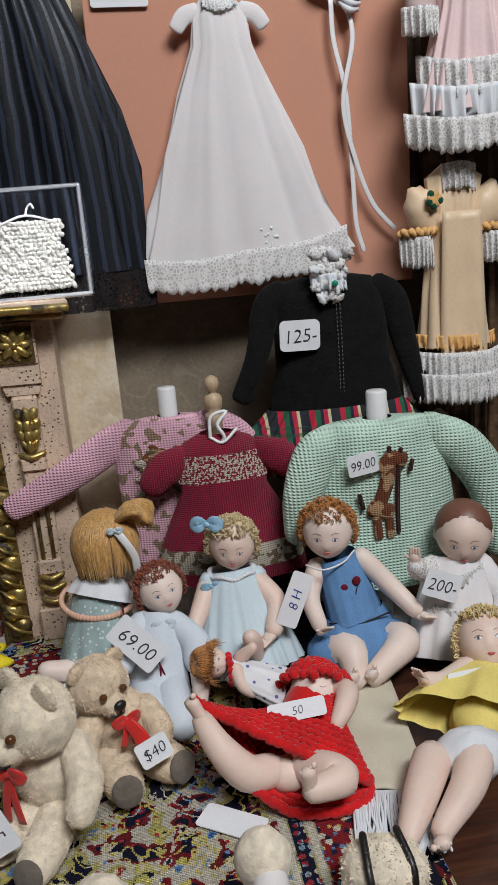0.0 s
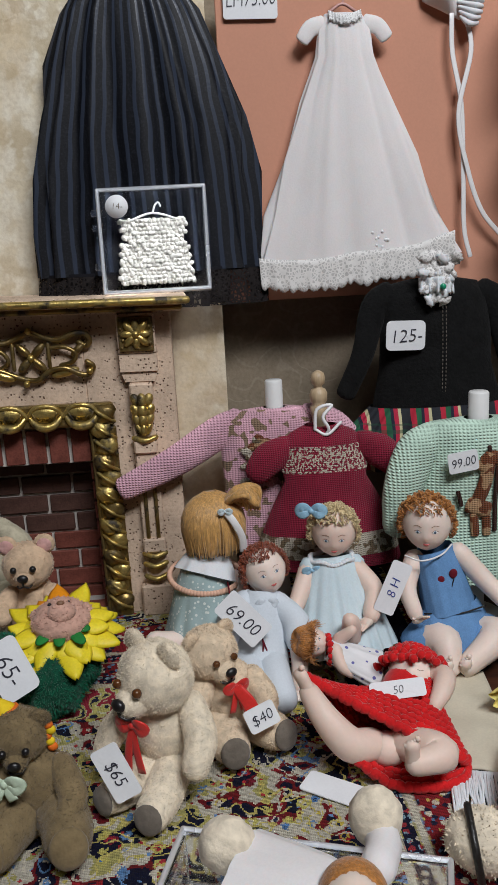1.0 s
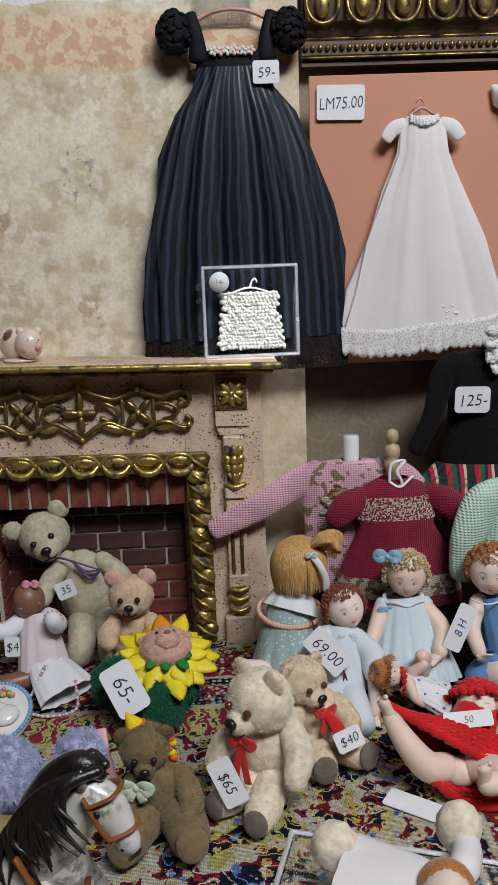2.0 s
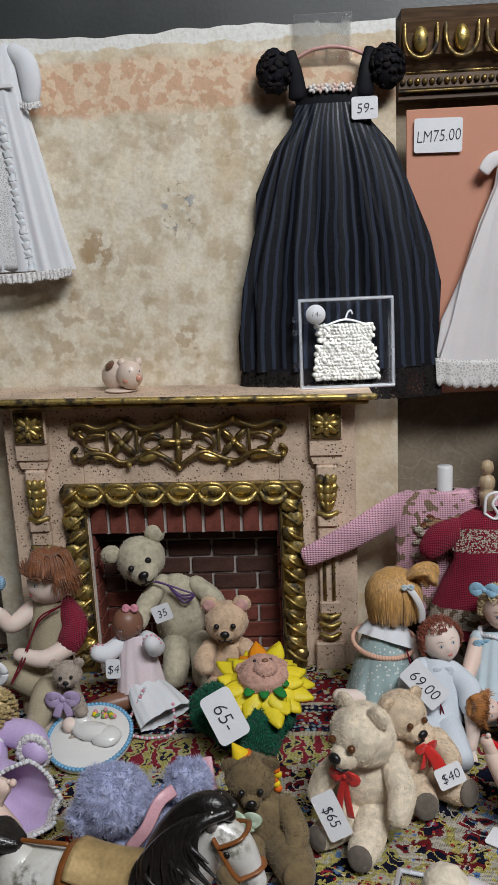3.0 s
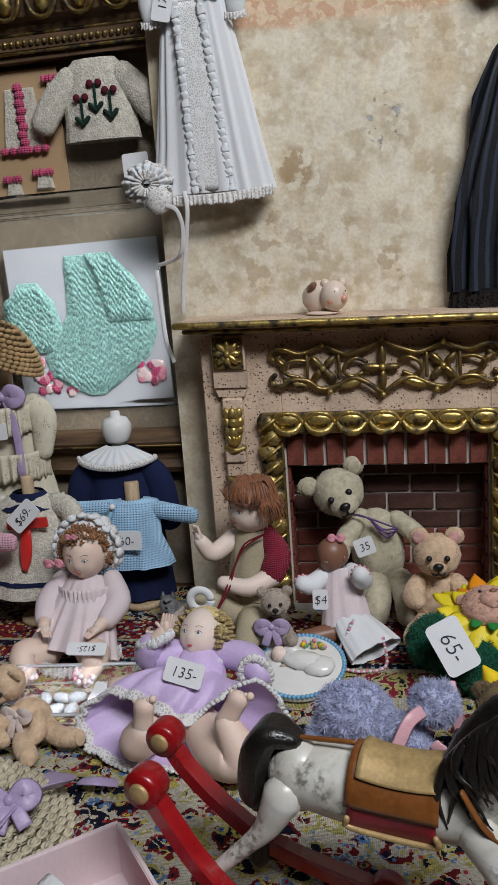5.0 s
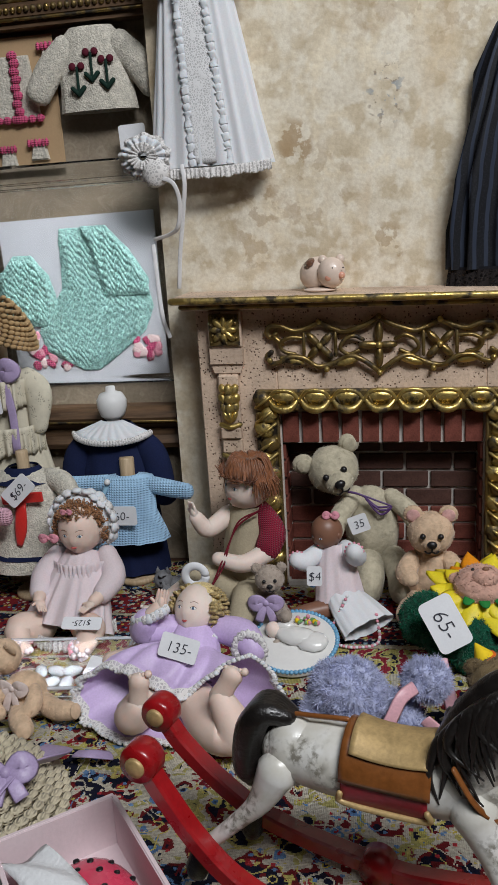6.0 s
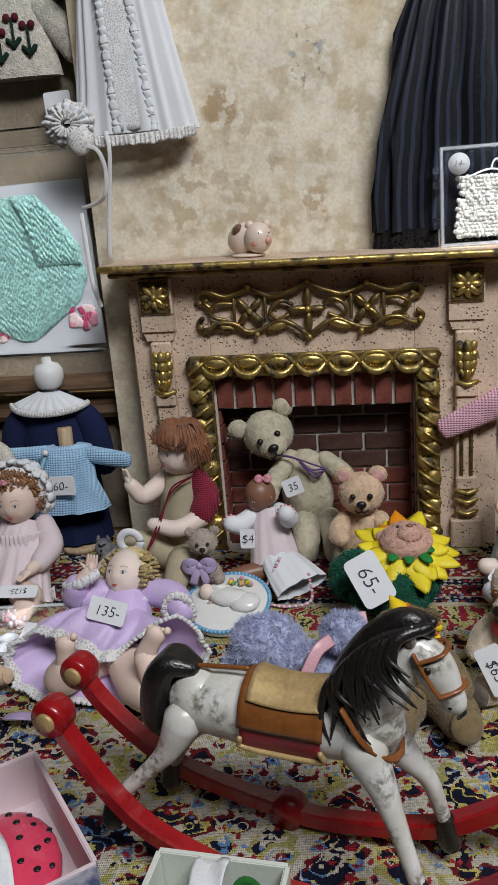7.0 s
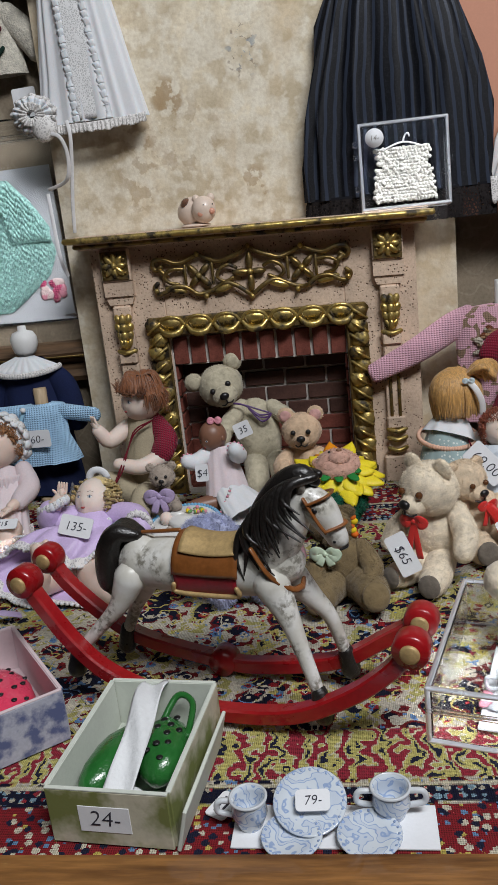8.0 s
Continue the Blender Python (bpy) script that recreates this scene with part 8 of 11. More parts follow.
def jacket():
    th = thing("velvet_jacket", (0.262, -0.003, 0), "black velvet doll jacket with lace jabot over plaid skirt", "doll outfit")
    stand(th, 0.2625, 0.000, 0.150, 0.0045)
    body_of(th, [(0.1955, 0.2640, -0.001, 0.0130, 0.0070), (0.1930, 0.2645, -0.001, 0.0260, 0.0100), (0.1830, 0.2650, -0.002, 0.0320, 0.0120), (0.165, 0.2655, -0.003, 0.0330, 0.0125), (0.145, 0.2660, -0.003, 0.0335, 0.0130), (0.1185, 0.2670, -0.004, 0.0400, 0.0145)], M_VELVET, "bodice", 0, 0, "black velvet bodice")
    sleeve(th, [(0.2390, -0.002, 0.1880), (0.2290, -0.004, 0.1800), (0.2210, -0.009, 0.1550), (0.2100, -0.012, 0.1330)], [0.0080, 0.0085, 0.0068, 0.0060], M_VELVET, 0.55)
    sleeve(th, [(0.2920, -0.002, 0.1870), (0.3020, -0.004, 0.1780), (0.3080, -0.008, 0.1500), (0.3160, -0.012, 0.1230)], [0.0080, 0.0085, 0.0068, 0.0060], M_VELVET, 0.55)
    n = Nodes("plaid_wool", 0.85)
    x, y, z = n.xyz()
    a = n.math("FRACT", n.math("MULTIPLY", x, 58.0))
    col = n.ramp(a, [(0.0, (0.012, 0.014, 0.02)), (0.30, (0.42, 0.012, 0.035)), (0.48, (0.012, 0.10, 0.045)), (0.66, (0.010, 0.012, 0.03)), (0.76, (0.45, 0.015, 0.05)), (0.9, (0.55, 0.5, 0.3))], True)
    b = n.math("FRACT", n.math("MULTIPLY", z, 60.0))
    n.colour(n.mix(n.ramp(b, [(0.0, 0.0), (0.55, 0.6), (0.68, 0.0), (0.82, 0.5), (0.88, 0.0)], True), col, (0.010, 0.06, 0.035)))
    n.bump(n.noise(900, 2), 0.4, 0.0005)
    body_of(th, [(0.1230, 0.2660, -0.004, 0.0400, 0.0150), (0.112, 0.2650, -0.005, 0.0500, 0.0180), (0.096, 0.2620, -0.006, 0.0600, 0.0205), (0.088, 0.2610, -0.006, 0.0620, 0.0210)], n.mat, "plaid_skirt", 26, 0.30, "red and green plaid pleated skirt", 220, 0.02)
    g = G()
    rnd = random.Random(6)
    for k in range(2):
        ruffle(g, [(0.2530 - 0.001 * k, -0.0140 - 0.0012 * k, 0.2020 - 0.005 * k), (0.2620, -0.0190 - 0.0012 * k, 0.2030 - 0.0055 * k), (0.2710 + 0.001 * k, -0.0140 - 0.0012 * k, 0.2010 - 0.005 * k)], 0.0075, M_LACE if k != 1 else M_WHITE, 0.0025, 3)
    for k in range(44):
        t = rnd.random()
        g.ell((0.2620 + rnd.uniform(-0.011, 0.011) * (1 - 0.55 * t), -0.0150 - 0.004 * rnd.random(), 0.2090 - 0.026 * t), (0.0040, 0.0014, 0.0026), M_LACE if k % 4 else M_WHITE, turn(rnd.uniform(-40, 40), rnd.uniform(-60, 60), 0), 10, 7, 0.7, k)
    part("lace_jabot", g, th, "white lace jabot")
    e = G()
    e.ell((0.2640, -0.0215, 0.1920), 0.0018, plain("green_bead", (0.01, 0.30, 0.16), 0.15, coat=0.5), None, 10, 8)
    part("bead", e, th, "green bead brooch")
    c = G()
    for x in (0.2655, 0.2675):
        for k in range(26):
            c.ell((x, -0.0165 - 0.001 * math.sin(k / 8), 0.180 - 0.0023 * k), (0.0003, 0.0003, 0.0008), M_PAD, None, 5, 4)
    part("front_seam", c, th, "stitched grey front seam")


def mint_sweater():
    th = thing("mint_sweater", (0.279, -0.042, 0), "mint green knitted doll sweater with giraffe on a dowel stand", "doll sweater")
    stand(th, 0.2780, -0.042, 0.1360, 0.0056)
    body_of(th, [(0.1215, 0.2780, -0.042, 0.0080, 0.0065), (0.1200, 0.2780, -0.042, 0.0270, 0.009), (0.1130, 0.2790, -0.043, 0.0385, 0.0105), (0.095, 0.2800, -0.044, 0.0380, 0.0115), (0.06, 0.2820, -0.045, 0.0380, 0.0120), (0.028, 0.2830, -0.046, 0.0400, 0.0130)], M_MINTKNIT)
    sleeve(th, [(0.2530, -0.043, 0.1120), (0.2420, -0.046, 0.1040), (0.2330, -0.050, 0.0850), (0.2300, -0.052, 0.0650)], [0.0100, 0.0125, 0.0110, 0.0090], M_MINTKNIT)
    sleeve(th, [(0.3050, -0.043, 0.1120), (0.3230, -0.047, 0.1010), (0.3380, -0.050, 0.0780), (0.3450, -0.053, 0.0420)], [0.0100, 0.0125, 0.0120, 0.0095], M_MINTKNIT)
    g = G()
    y = -0.0575
    for pts, r in (([(0.2760, y, 0.0960), (0.2790, y, 0.1020), (0.2875, y, 0.1005)], 0.0042), ([(0.2790, y, 0.1000), (0.2770, y, 0.0880), (0.2730, y, 0.0780)], 0.0040), ([(0.2680, y, 0.0760), (0.2740, y, 0.0740), (0.2790, y, 0.0720)], 0.0048), ([(0.2710, y, 0.0720), (0.2720, y, 0.0580)], 0.0025), ([(0.2780, y, 0.0720), (0.2785, y, 0.0580)], 0.0025)):
        g.tube(pts, [r] * len(pts), M_GIRAFFE, 9, 4, True, 0.35, (0, 1, 0))
    for pts in ([(0.2795, y, 0.1045), (0.2790, y, 0.1085)], [(0.2850, y, 0.1030), (0.2855, y, 0.1070)], [(0.2915, y, 0.1000), (0.2905, y, 0.0945)], [(0.2640, y, 0.0760), (0.2620, y, 0.0840)], [(0.2840, y, 0.0965), (0.2830, y, 0.0800), (0.2830, y, 0.0600)]):
        g.tube(pts, 0.0013, M_DARKYARN, 7, 3, True, 0.6, (0, 1, 0))
    part("giraffe", g, th, "brown knitted giraffe figure")


def peach_dress():
    th = thing("peach_dress", (0.340, -0.004, 0.12), "peach silk doll dress with lace tiers hanging on frame", "doll dress")
    body_of(th, [(0.2490, 0.3380, -0.003, 0.0060, 0.005), (0.2420, 0.3385, -0.004, 0.0160, 0.008), (0.225, 0.3380, -0.005, 0.0140, 0.008), (0.210, 0.3375, -0.005, 0.0150, 0.0085), (0.18, 0.3375, -0.006, 0.0185, 0.0095), (0.150, 0.3375, -0.007, 0.0210, 0.011)], M_PEACH, "body", 5, 0.16, "", 140, 0.15)
    for k, (z, mt) in enumerate(((0.158, M_PEACHFLOWER), (0.1485, M_LACE), (0.1365, M_LACE))):
        g = G()
        w = 0.0215 + 0.003 * k
        ruffle(g, [(0.3375 - w - 0.004, -0.004, z), (0.3375 - w * 0.5, -0.0165 - 0.002 * k, z - 0.001), (0.3375 + w * 0.5, -0.0165 - 0.002 * k, z - 0.002), (0.3375 + w + 0.004, -0.004, z - 0.002)], 0.006 if k == 0 else 0.0150, mt, 0.0025, 9, (0, -1, 0), 0.0015)
        part("tier", g, th, "peach picot braid" if k == 0 else "white lace tier")
    for s in (-1, 1):
        g = G()
        c = (0.3380 + s * 0.0215, -0.006, 0.2210)
        g.ell((c[0] - s * 0.004, c[1], c[2] + 0.003), (0.0100, 0.0075, 0.0150), M_PEACH, turn(0, s * 24, 0), 16, 12, 0.2)
        part("sleeve", g, th, "puffed sleeve")
        q = G()
        ruffle(q, [(c[0] - 0.011, -0.006, 0.2130), (c[0], -0.0150, 0.2120), (c[0] + 0.011, -0.006, 0.2130)], 0.0160, M_LACE, 0.003, 5)
        for i in range(14):
            q.ell((c[0] - 0.011 + 0.022 * i / 13, -0.0145 + 0.006 * (2 * i / 13 - 1) ** 2, 0.2140 + 0.001 * (i % 2)), (0.0022, 0.0018, 0.0020), M_PEACHFLOWER, None, 7, 5, 0.3, i)
        part("lace_cuff", q, th, "white lace cuff with peach braid")
    g = G()
    ruffle(g, [(0.3290, -0.0100, 0.2490), (0.3390, -0.0140, 0.2500), (0.3490, -0.0100, 0.2480)], 0.0130, M_LACE, 0.002, 4)
    g.sheet(lambda u, v: (0.3270 + 0.022 * u - 0.002 * v + 0.006 * v * u, -0.0160 - 0.001 * math.sin(u * 9), 0.224 - 0.085 * v), 8, 18, M_PEACH, 0.0005)
    part("front_drape", g, th, "ribbed peach front drape")
    r = G()
    for k in range(16):
        a = k * 2.4
        r.ell((0.3225 + 0.0008 * k / 4 * math.cos(a), -0.0165, 0.2310 + 0.0008 * k / 4 * math.sin(a)), (0.0028, 0.0014, 0.0022), M_PEACHFLOWER if k < 12 else M_GREENFUR, turn(0, -math.degrees(a), 0), 8, 5)
    part("rosette", r, th, "peach ribbon rosette")
    p = thing("pale_pink_dress", (0.352, -0.004, 0.25), "pale pink silk doll dress with white lace tiers hanging above", "doll dress")
    body_of(p, [(0.372, 0.3500, -0.004, 0.0150, 0.008), (0.350, 0.3495, -0.005, 0.0150, 0.009), (0.325, 0.3490, -0.006, 0.0190, 0.010), (0.300, 0.3490, -0.007, 0.0260, 0.012), (0.275, 0.3490, -0.008, 0.0320, 0.014)], M_PALEPINK, "body", 13, 0.28, "", 140)
    for k, z in enumerate((0.3000, 0.2870, 0.2720)):
        g = G()
        w = 0.027 + 0.004 * k
        ruffle(g, [(0.3490 - w - 0.004, -0.006, z + 0.004), (0.3490 - w * 0.5, -0.0200 - 0.002 * k, z - 0.001), (0.3490 + w * 0.5, -0.0200 - 0.002 * k, z + 0.001), (0.3490 + w + 0.004, -0.006, z + 0.004)], 0.0150, M_LACE if k != 1 else M_WHITE, 0.0035, 8, (0, -1, 0), 0.0015)
        part("tier", g, p, "gathered white lace tier")
    for s in (-1, 1):
        g = G()
        g.tube([(0.3500 + s * 0.014, -0.006, 0.362), (0.3500 + s * 0.0270, -0.008, 0.348), (0.3500 + s * 0.0310, -0.010, 0.326)], [0.0075, 0.0105, 0.0080], M_PALEPINK, 14, 4, True, 0.75, (0, 1, 0))
        ruffle(g, [(0.3500 + s * 0.0310 - 0.010, -0.010, 0.3260), (0.3500 + s * 0.0310, -0.0190, 0.3250), (0.3500 + s * 0.0310 + 0.010, -0.010, 0.3260)], 0.0130, M_LACE, 0.003, 4)
        part("sleeve", g, p, "pink sleeve with lace cuff")
    w = thing("white_cotton_dress", (0.392, -0.006, 0.20), "plain white doll dress hanging at the case end", "doll dress")
    body_of(w, [(0.31, 0.392, -0.006, 0.012, 0.008), (0.27, 0.392, -0.007, 0.020, 0.010), (0.215, 0.394, -0.008, 0.026, 0.012)], M_WHITE, "body", 9, 0.12)
    g = G()
    ruffle(g, [(0.3660, -0.010, 0.2180), (0.380, -0.0200, 0.2160), (0.400, -0.0200, 0.2160), (0.418, -0.010, 0.2180)], 0.010, M_WHITE, 0.003, 7)
    part("frill", g, w, "white cotton frill")


for build in (pink_sweater, maroon_dress, jacket, mint_sweater, peach_dress):
    build()
price_tag("125-", upright(0.2440, -0.0172, 0.1655, 0, 0, -2), 0.0225, 0.0168, "rounded white price card pinned to the velvet jacket", rounded=0.0028)
price_tag("99.00", upright(0.2640, -0.0590, 0.1015, 0, 0, 8), 0.0165, 0.0115)


# ---- clothes and stands in the left alcove ----
M_STRAW = plain("straw_braid", (0.42, 0.28, 0.14), 0.8, scale=90, fine=700, var=0.3, bump=0.6)
M_CREAMLACE = lace("cream_lace", (0.66, 0.61, 0.48), 0.0017, 0.42)
M_CREAM = plain("cream_cotton", (0.60, 0.55, 0.43), 0.8, scale=40, fine=900, var=0.12)
M_BAG = glassy("clear_plastic_bag", (0.96, 0.97, 0.97), 0.08)
M_KRAFT = plain("tan_card", (0.44, 0.30, 0.17), 0.8, scale=30, fine=700, var=0.1)
M_PINKYARN = knit("bright_pink_yarn", (0.68, 0.10, 0.22), 0.0018)


def flat_knit(g, poly, y, depth, mat):
    g.prism(poly, depth, mat, pose(0, y, 0), 0.0012)


def alcove_pieces():
    th = thing("knitted_set_in_bag", (-0.210, 0.045, 0.14), "aqua knitted baby set on white card in a clear bag", "knitted set")
    g = G()
    g.box((-0.2120, 0.0440, 0.1985), (0.114, 0.0012, 0.113), M_SHADEDCARD, turn(0, -1.0, 0))
    part("card", g, th, "white backing card, coloured grey for the bag's shade")

    def crocheted(y, rows, seed):
        """A flat crocheted piece: rows of (height, one edge, other edge), with raised stitches."""
        z = [r[0] for r in rows]

        def fnc(u, v):
            h = z[0] + (z[-1] - z[0]) * v
            a = np.interp(-h, [-q for q in z], [r[1] for r in rows])
            b = np.interp(-h, [-q for q in z], [r[2] for r in rows])
            w = 0.0010 * noise.noise(Vector((h * 120, u * 3, seed)))
            x = a + (b - a) * u + w
            st = math.sin(x * 1500 + 2.4 * noise.noise(Vector((x * 60, h * 60, seed)))) * math.sin(h * 1250 + 1.5 * math.sin(x * 700))
            edge = min(1.0, 9 * u, 9 * (1 - u), 9 * v, 9 * (1 - v))
            return (x, y - 0.0024 * edge - 0.0009 * st * edge, h)

        g = G()
        g.sheet(fnc, 110, 110, M_AQUAKNIT, 0.0006)
        return g

    part("jacket", crocheted(0.0430, [(0.2470, -0.2250, -0.1950), (0.2250, -0.2260, -0.1750), (0.2050, -0.2270, -0.1640), (0.1900, -0.2390, -0.1610), (0.1750, -0.2480, -0.1680), (0.1620, -0.2440, -0.1840), (0.1470, -0.2160, -0.2060)], 1), th, "aqua crocheted jacket")
    part("sleeve", crocheted(0.0395, [(0.2475, -0.2080, -0.1900), (0.2300, -0.2010, -0.1740), (0.2100, -0.1970, -0.1620), (0.2000, -0.1940, -0.1630)], 2), th, "folded aqua sleeve")
    part("bonnet", crocheted(0.0420, [(0.2300, -0.2600, -0.2480), (0.2160, -0.2740, -0.2360), (0.1960, -0.2760, -0.2310), (0.1800, -0.2660, -0.2400)], 3), th, "aqua crocheted bonnet")
    g = G()
    rnd = random.Random(14)
    for cx, cz in ((-0.1690, 0.1640), (-0.2480, 0.1620), (-0.2250, 0.1580)):
        for k in range(16):
            g.ell((cx + rnd.uniform(-0.009, 0.009), 0.0425, cz + rnd.uniform(-0.011, 0.011)), (0.0042, 0.0006, 0.0030), (M_PINKYARN, M_PINKTRIM, M_PALEPINK)[k % 3], turn(0, rnd.uniform(0, 180), 0), 9, 5, 0.4, k)
    part("printed_flower", g, th, "printed pink flowers on the card")
    g = G()
    g.sheet(lambda u, v: (-0.2740 + 0.130 * u, 0.0350 + 0.0016 * noise.noise(Vector((u * 5, v * 5, 2))) + 0.006 * (abs(u - 0.5) * 2) ** 6, 0.1380 + 0.152 * v), 26, 26, M_BAG, 0.0002)
    g.tube([(-0.2730, 0.0352, 0.2740), (-0.1450, 0.0352, 0.2745)], 0.0009, M_BAG, 6, 4)
    g.tube([(-0.2730, 0.0352, 0.2775), (-0.1450, 0.0352, 0.2780)], 0.0009, M_BAG, 6, 4)
    ob = part("bag", g, th, "clear ziplock bag with creases")
    ob.visible_shadow = False
    for k in range(9):
        q = G()
        z = 0.150 + 0.014 * k
        q.tube([(-0.1460, 0.034, z), (-0.1435 + 0.002 * math.sin(k * 2.2), 0.032, z + 0.004), (-0.1450, 0.035, z + 0.009)], 0.0009, M_BAG, 5, 3)
        part("crease", q, th).visible_shadow = False
    a = thing("cream_sweater", (-0.187, 0.045, 0.32), "cream knitted doll sweater with dark anchor tulips pinned up", "doll sweater")
    g = G()
    g.skirt([((-0.1870, 0.0425, 0.3720), 0.0140, 0.0040), ((-0.1870, 0.0425, 0.3660), 0.0200, 0.0060), ((-0.1865, 0.0425, 0.350), 0.0250, 0.0072), ((-0.1865, 0.0425, 0.335), 0.0245, 0.0075), ((-0.1860, 0.0425, 0.3205), 0.0265, 0.0080)], M_WHITEKNIT, 72, 12, 0.05, 0.4, None, 0.06)
    part("body", g, a)
    for s in (-1, 1):
        g = G()
        g.tube([(-0.1870 + s * 0.0170, 0.0420, 0.3620), (-0.1870 + s * 0.0300, 0.0410, 0.3480), (-0.1870 + s * 0.0400, 0.0400, 0.3330)], [0.0085, 0.0098, 0.0090], M_WHITEKNIT, 14, 4, True, 0.6, (0, 1, 0))
        part("sleeve", g, a)
    g = G()
    red = plain("wine_yarn", (0.10, 0.012, 0.025), 0.8)
    green = plain("dark_green_yarn", (0.010, 0.030, 0.022), 0.8)
    for x, z in ((-0.1960, 0.3390), (-0.1860, 0.3470), (-0.1760, 0.3420)):
        g.box((x, 0.0342, z), (0.0016, 0.0014, 0.0170), green, None, 0.0003)
        for s in (-1, 1):
            g.tube([(x, 0.0340, z - 0.0085), (x + s * 0.0040, 0.0340, z - 0.0045)], 0.0015, green, 6, 2)
            g.ell((x + s * 0.0030, 0.0340, z + 0.0085), (0.0026, 0.0010, 0.0024), red, turn(0, s * 30, 0), 8, 5)
    part("tulip_motif", g, a, "wine and dark green tulip motif")
    c = thing("pink_knit_card", (-0.245, 0.047, 0.29), "pink and white knitted doll set sewn on tan card", "knitted set")
    g = G()
    g.box((-0.2500, 0.0485, 0.3290), (0.068, 0.0012, 0.086), M_KRAFT, None, 0.0003)
    part("card", g, c, "tan backing card")
    for cx, cz, w, h in ((-0.2440, 0.3400, 0.030, 0.040), (-0.2180, 0.3580, 0.014, 0.012), (-0.2560, 0.2960, 0.012, 0.011), (-0.2330, 0.2990, 0.013, 0.011)):
        g = G()
        flat_knit(g, [(cx - w / 2, cz - h / 2), (cx + w / 2, cz - h / 2), (cx + w * 0.34, cz + h / 2), (cx - w * 0.34, cz + h / 2)], 0.0480, 0.0030, M_WHITEKNIT)
        for k in range(6):
            g.ell((cx - w / 2 + w * k / 5, 0.0445, cz - h / 2 if h > 0.02 else cz + h / 2), (w * 0.11, 0.0016, 0.0026), M_PINKYARN, None, 8, 5, 0.3, k)
        if h > 0.02:
            for k in range(9):
                g.ell((cx + 0.001 * (k % 2), 0.0440, cz - h / 2 + h * k / 8), (w * 0.13, 0.0018, 0.0030), M_PINKYARN, None, 8, 5, 0.3, k)
        part("knitted_piece", g, c, "pink and white knitted piece")


alcove_pieces()
price_tag("$4", upright(-0.1640, 0.0390, 0.2990, 0, 0, 2), 0.0180, 0.0230, "white price card half behind the bonnet", size=0.009)


def sailor_dress():
    th = thing("sailor_dress", (-0.1910, 0.020, 0), "navy doll dress with white lace collar on a round-headed stand", "doll dress")
    stand(th, -0.1920, 0.022, 0.122, 0.0045)
    h = G()
    h.lathe([(0.0030, 0.1130), (0.0085, 0.1180), (0.0105, 0.1240), (0.0105, 0.1290), (0.0080, 0.1335), (0.0035, 0.1350), (0.0032, 0.1385), (0.0004, 0.1390)], (-0.1920, 0.022, 0), M_PEG, None, 22)
    part("round_head", h, th, "white wooden ball head")
    body_of(th, [(0.1130, -0.1915, 0.021, 0.0120, 0.009), (0.1050, -0.1910, 0.020, 0.0215, 0.0115), (0.085, -0.1905, 0.018, 0.0255, 0.0135), (0.05, -0.1900, 0.016, 0.0270, 0.0160), (0.006, -0.1900, 0.014, 0.0320, 0.0190)], M_NAVY, "body", 9, 0.1)
    for s in (-1, 1):
        sleeve(th, [(-0.1910 + s * 0.017, 0.019, 0.1020), (-0.1910 + s * 0.028, 0.016, 0.0880), (-0.1910 + s * 0.034, 0.014, 0.0600)], [0.0085, 0.0105, 0.0092], M_NAVY)
    g = G()
    g.sheet(lambda u, v: (-0.1915 + (0.0075 + 0.0205 * v) * math.cos(math.radians(195 + 150 * u)), 0.019 + (0.006 + 0.012 * v) * math.sin(math.radians(195 + 150 * u)), 0.1150 - 0.008 * v - 0.004 * v * math.sin(math.pi * u) + 0.0008 * math.sin(u * 60) * v), 60, 5, M_WHITE, 0.0006)
    for k in range(36):
        a = math.radians(195 + 150 * k / 35)
        g.ell((-0.1915 + 0.0290 * math.cos(a), 0.019 + 0.0185 * math.sin(a), 0.1065 - 0.004 * math.sin(math.pi * k / 35)), (0.0020, 0.0012, 0.0024), M_LACE, None, 6, 4)
    part("collar", g, th, "wide white collar with lace edge")


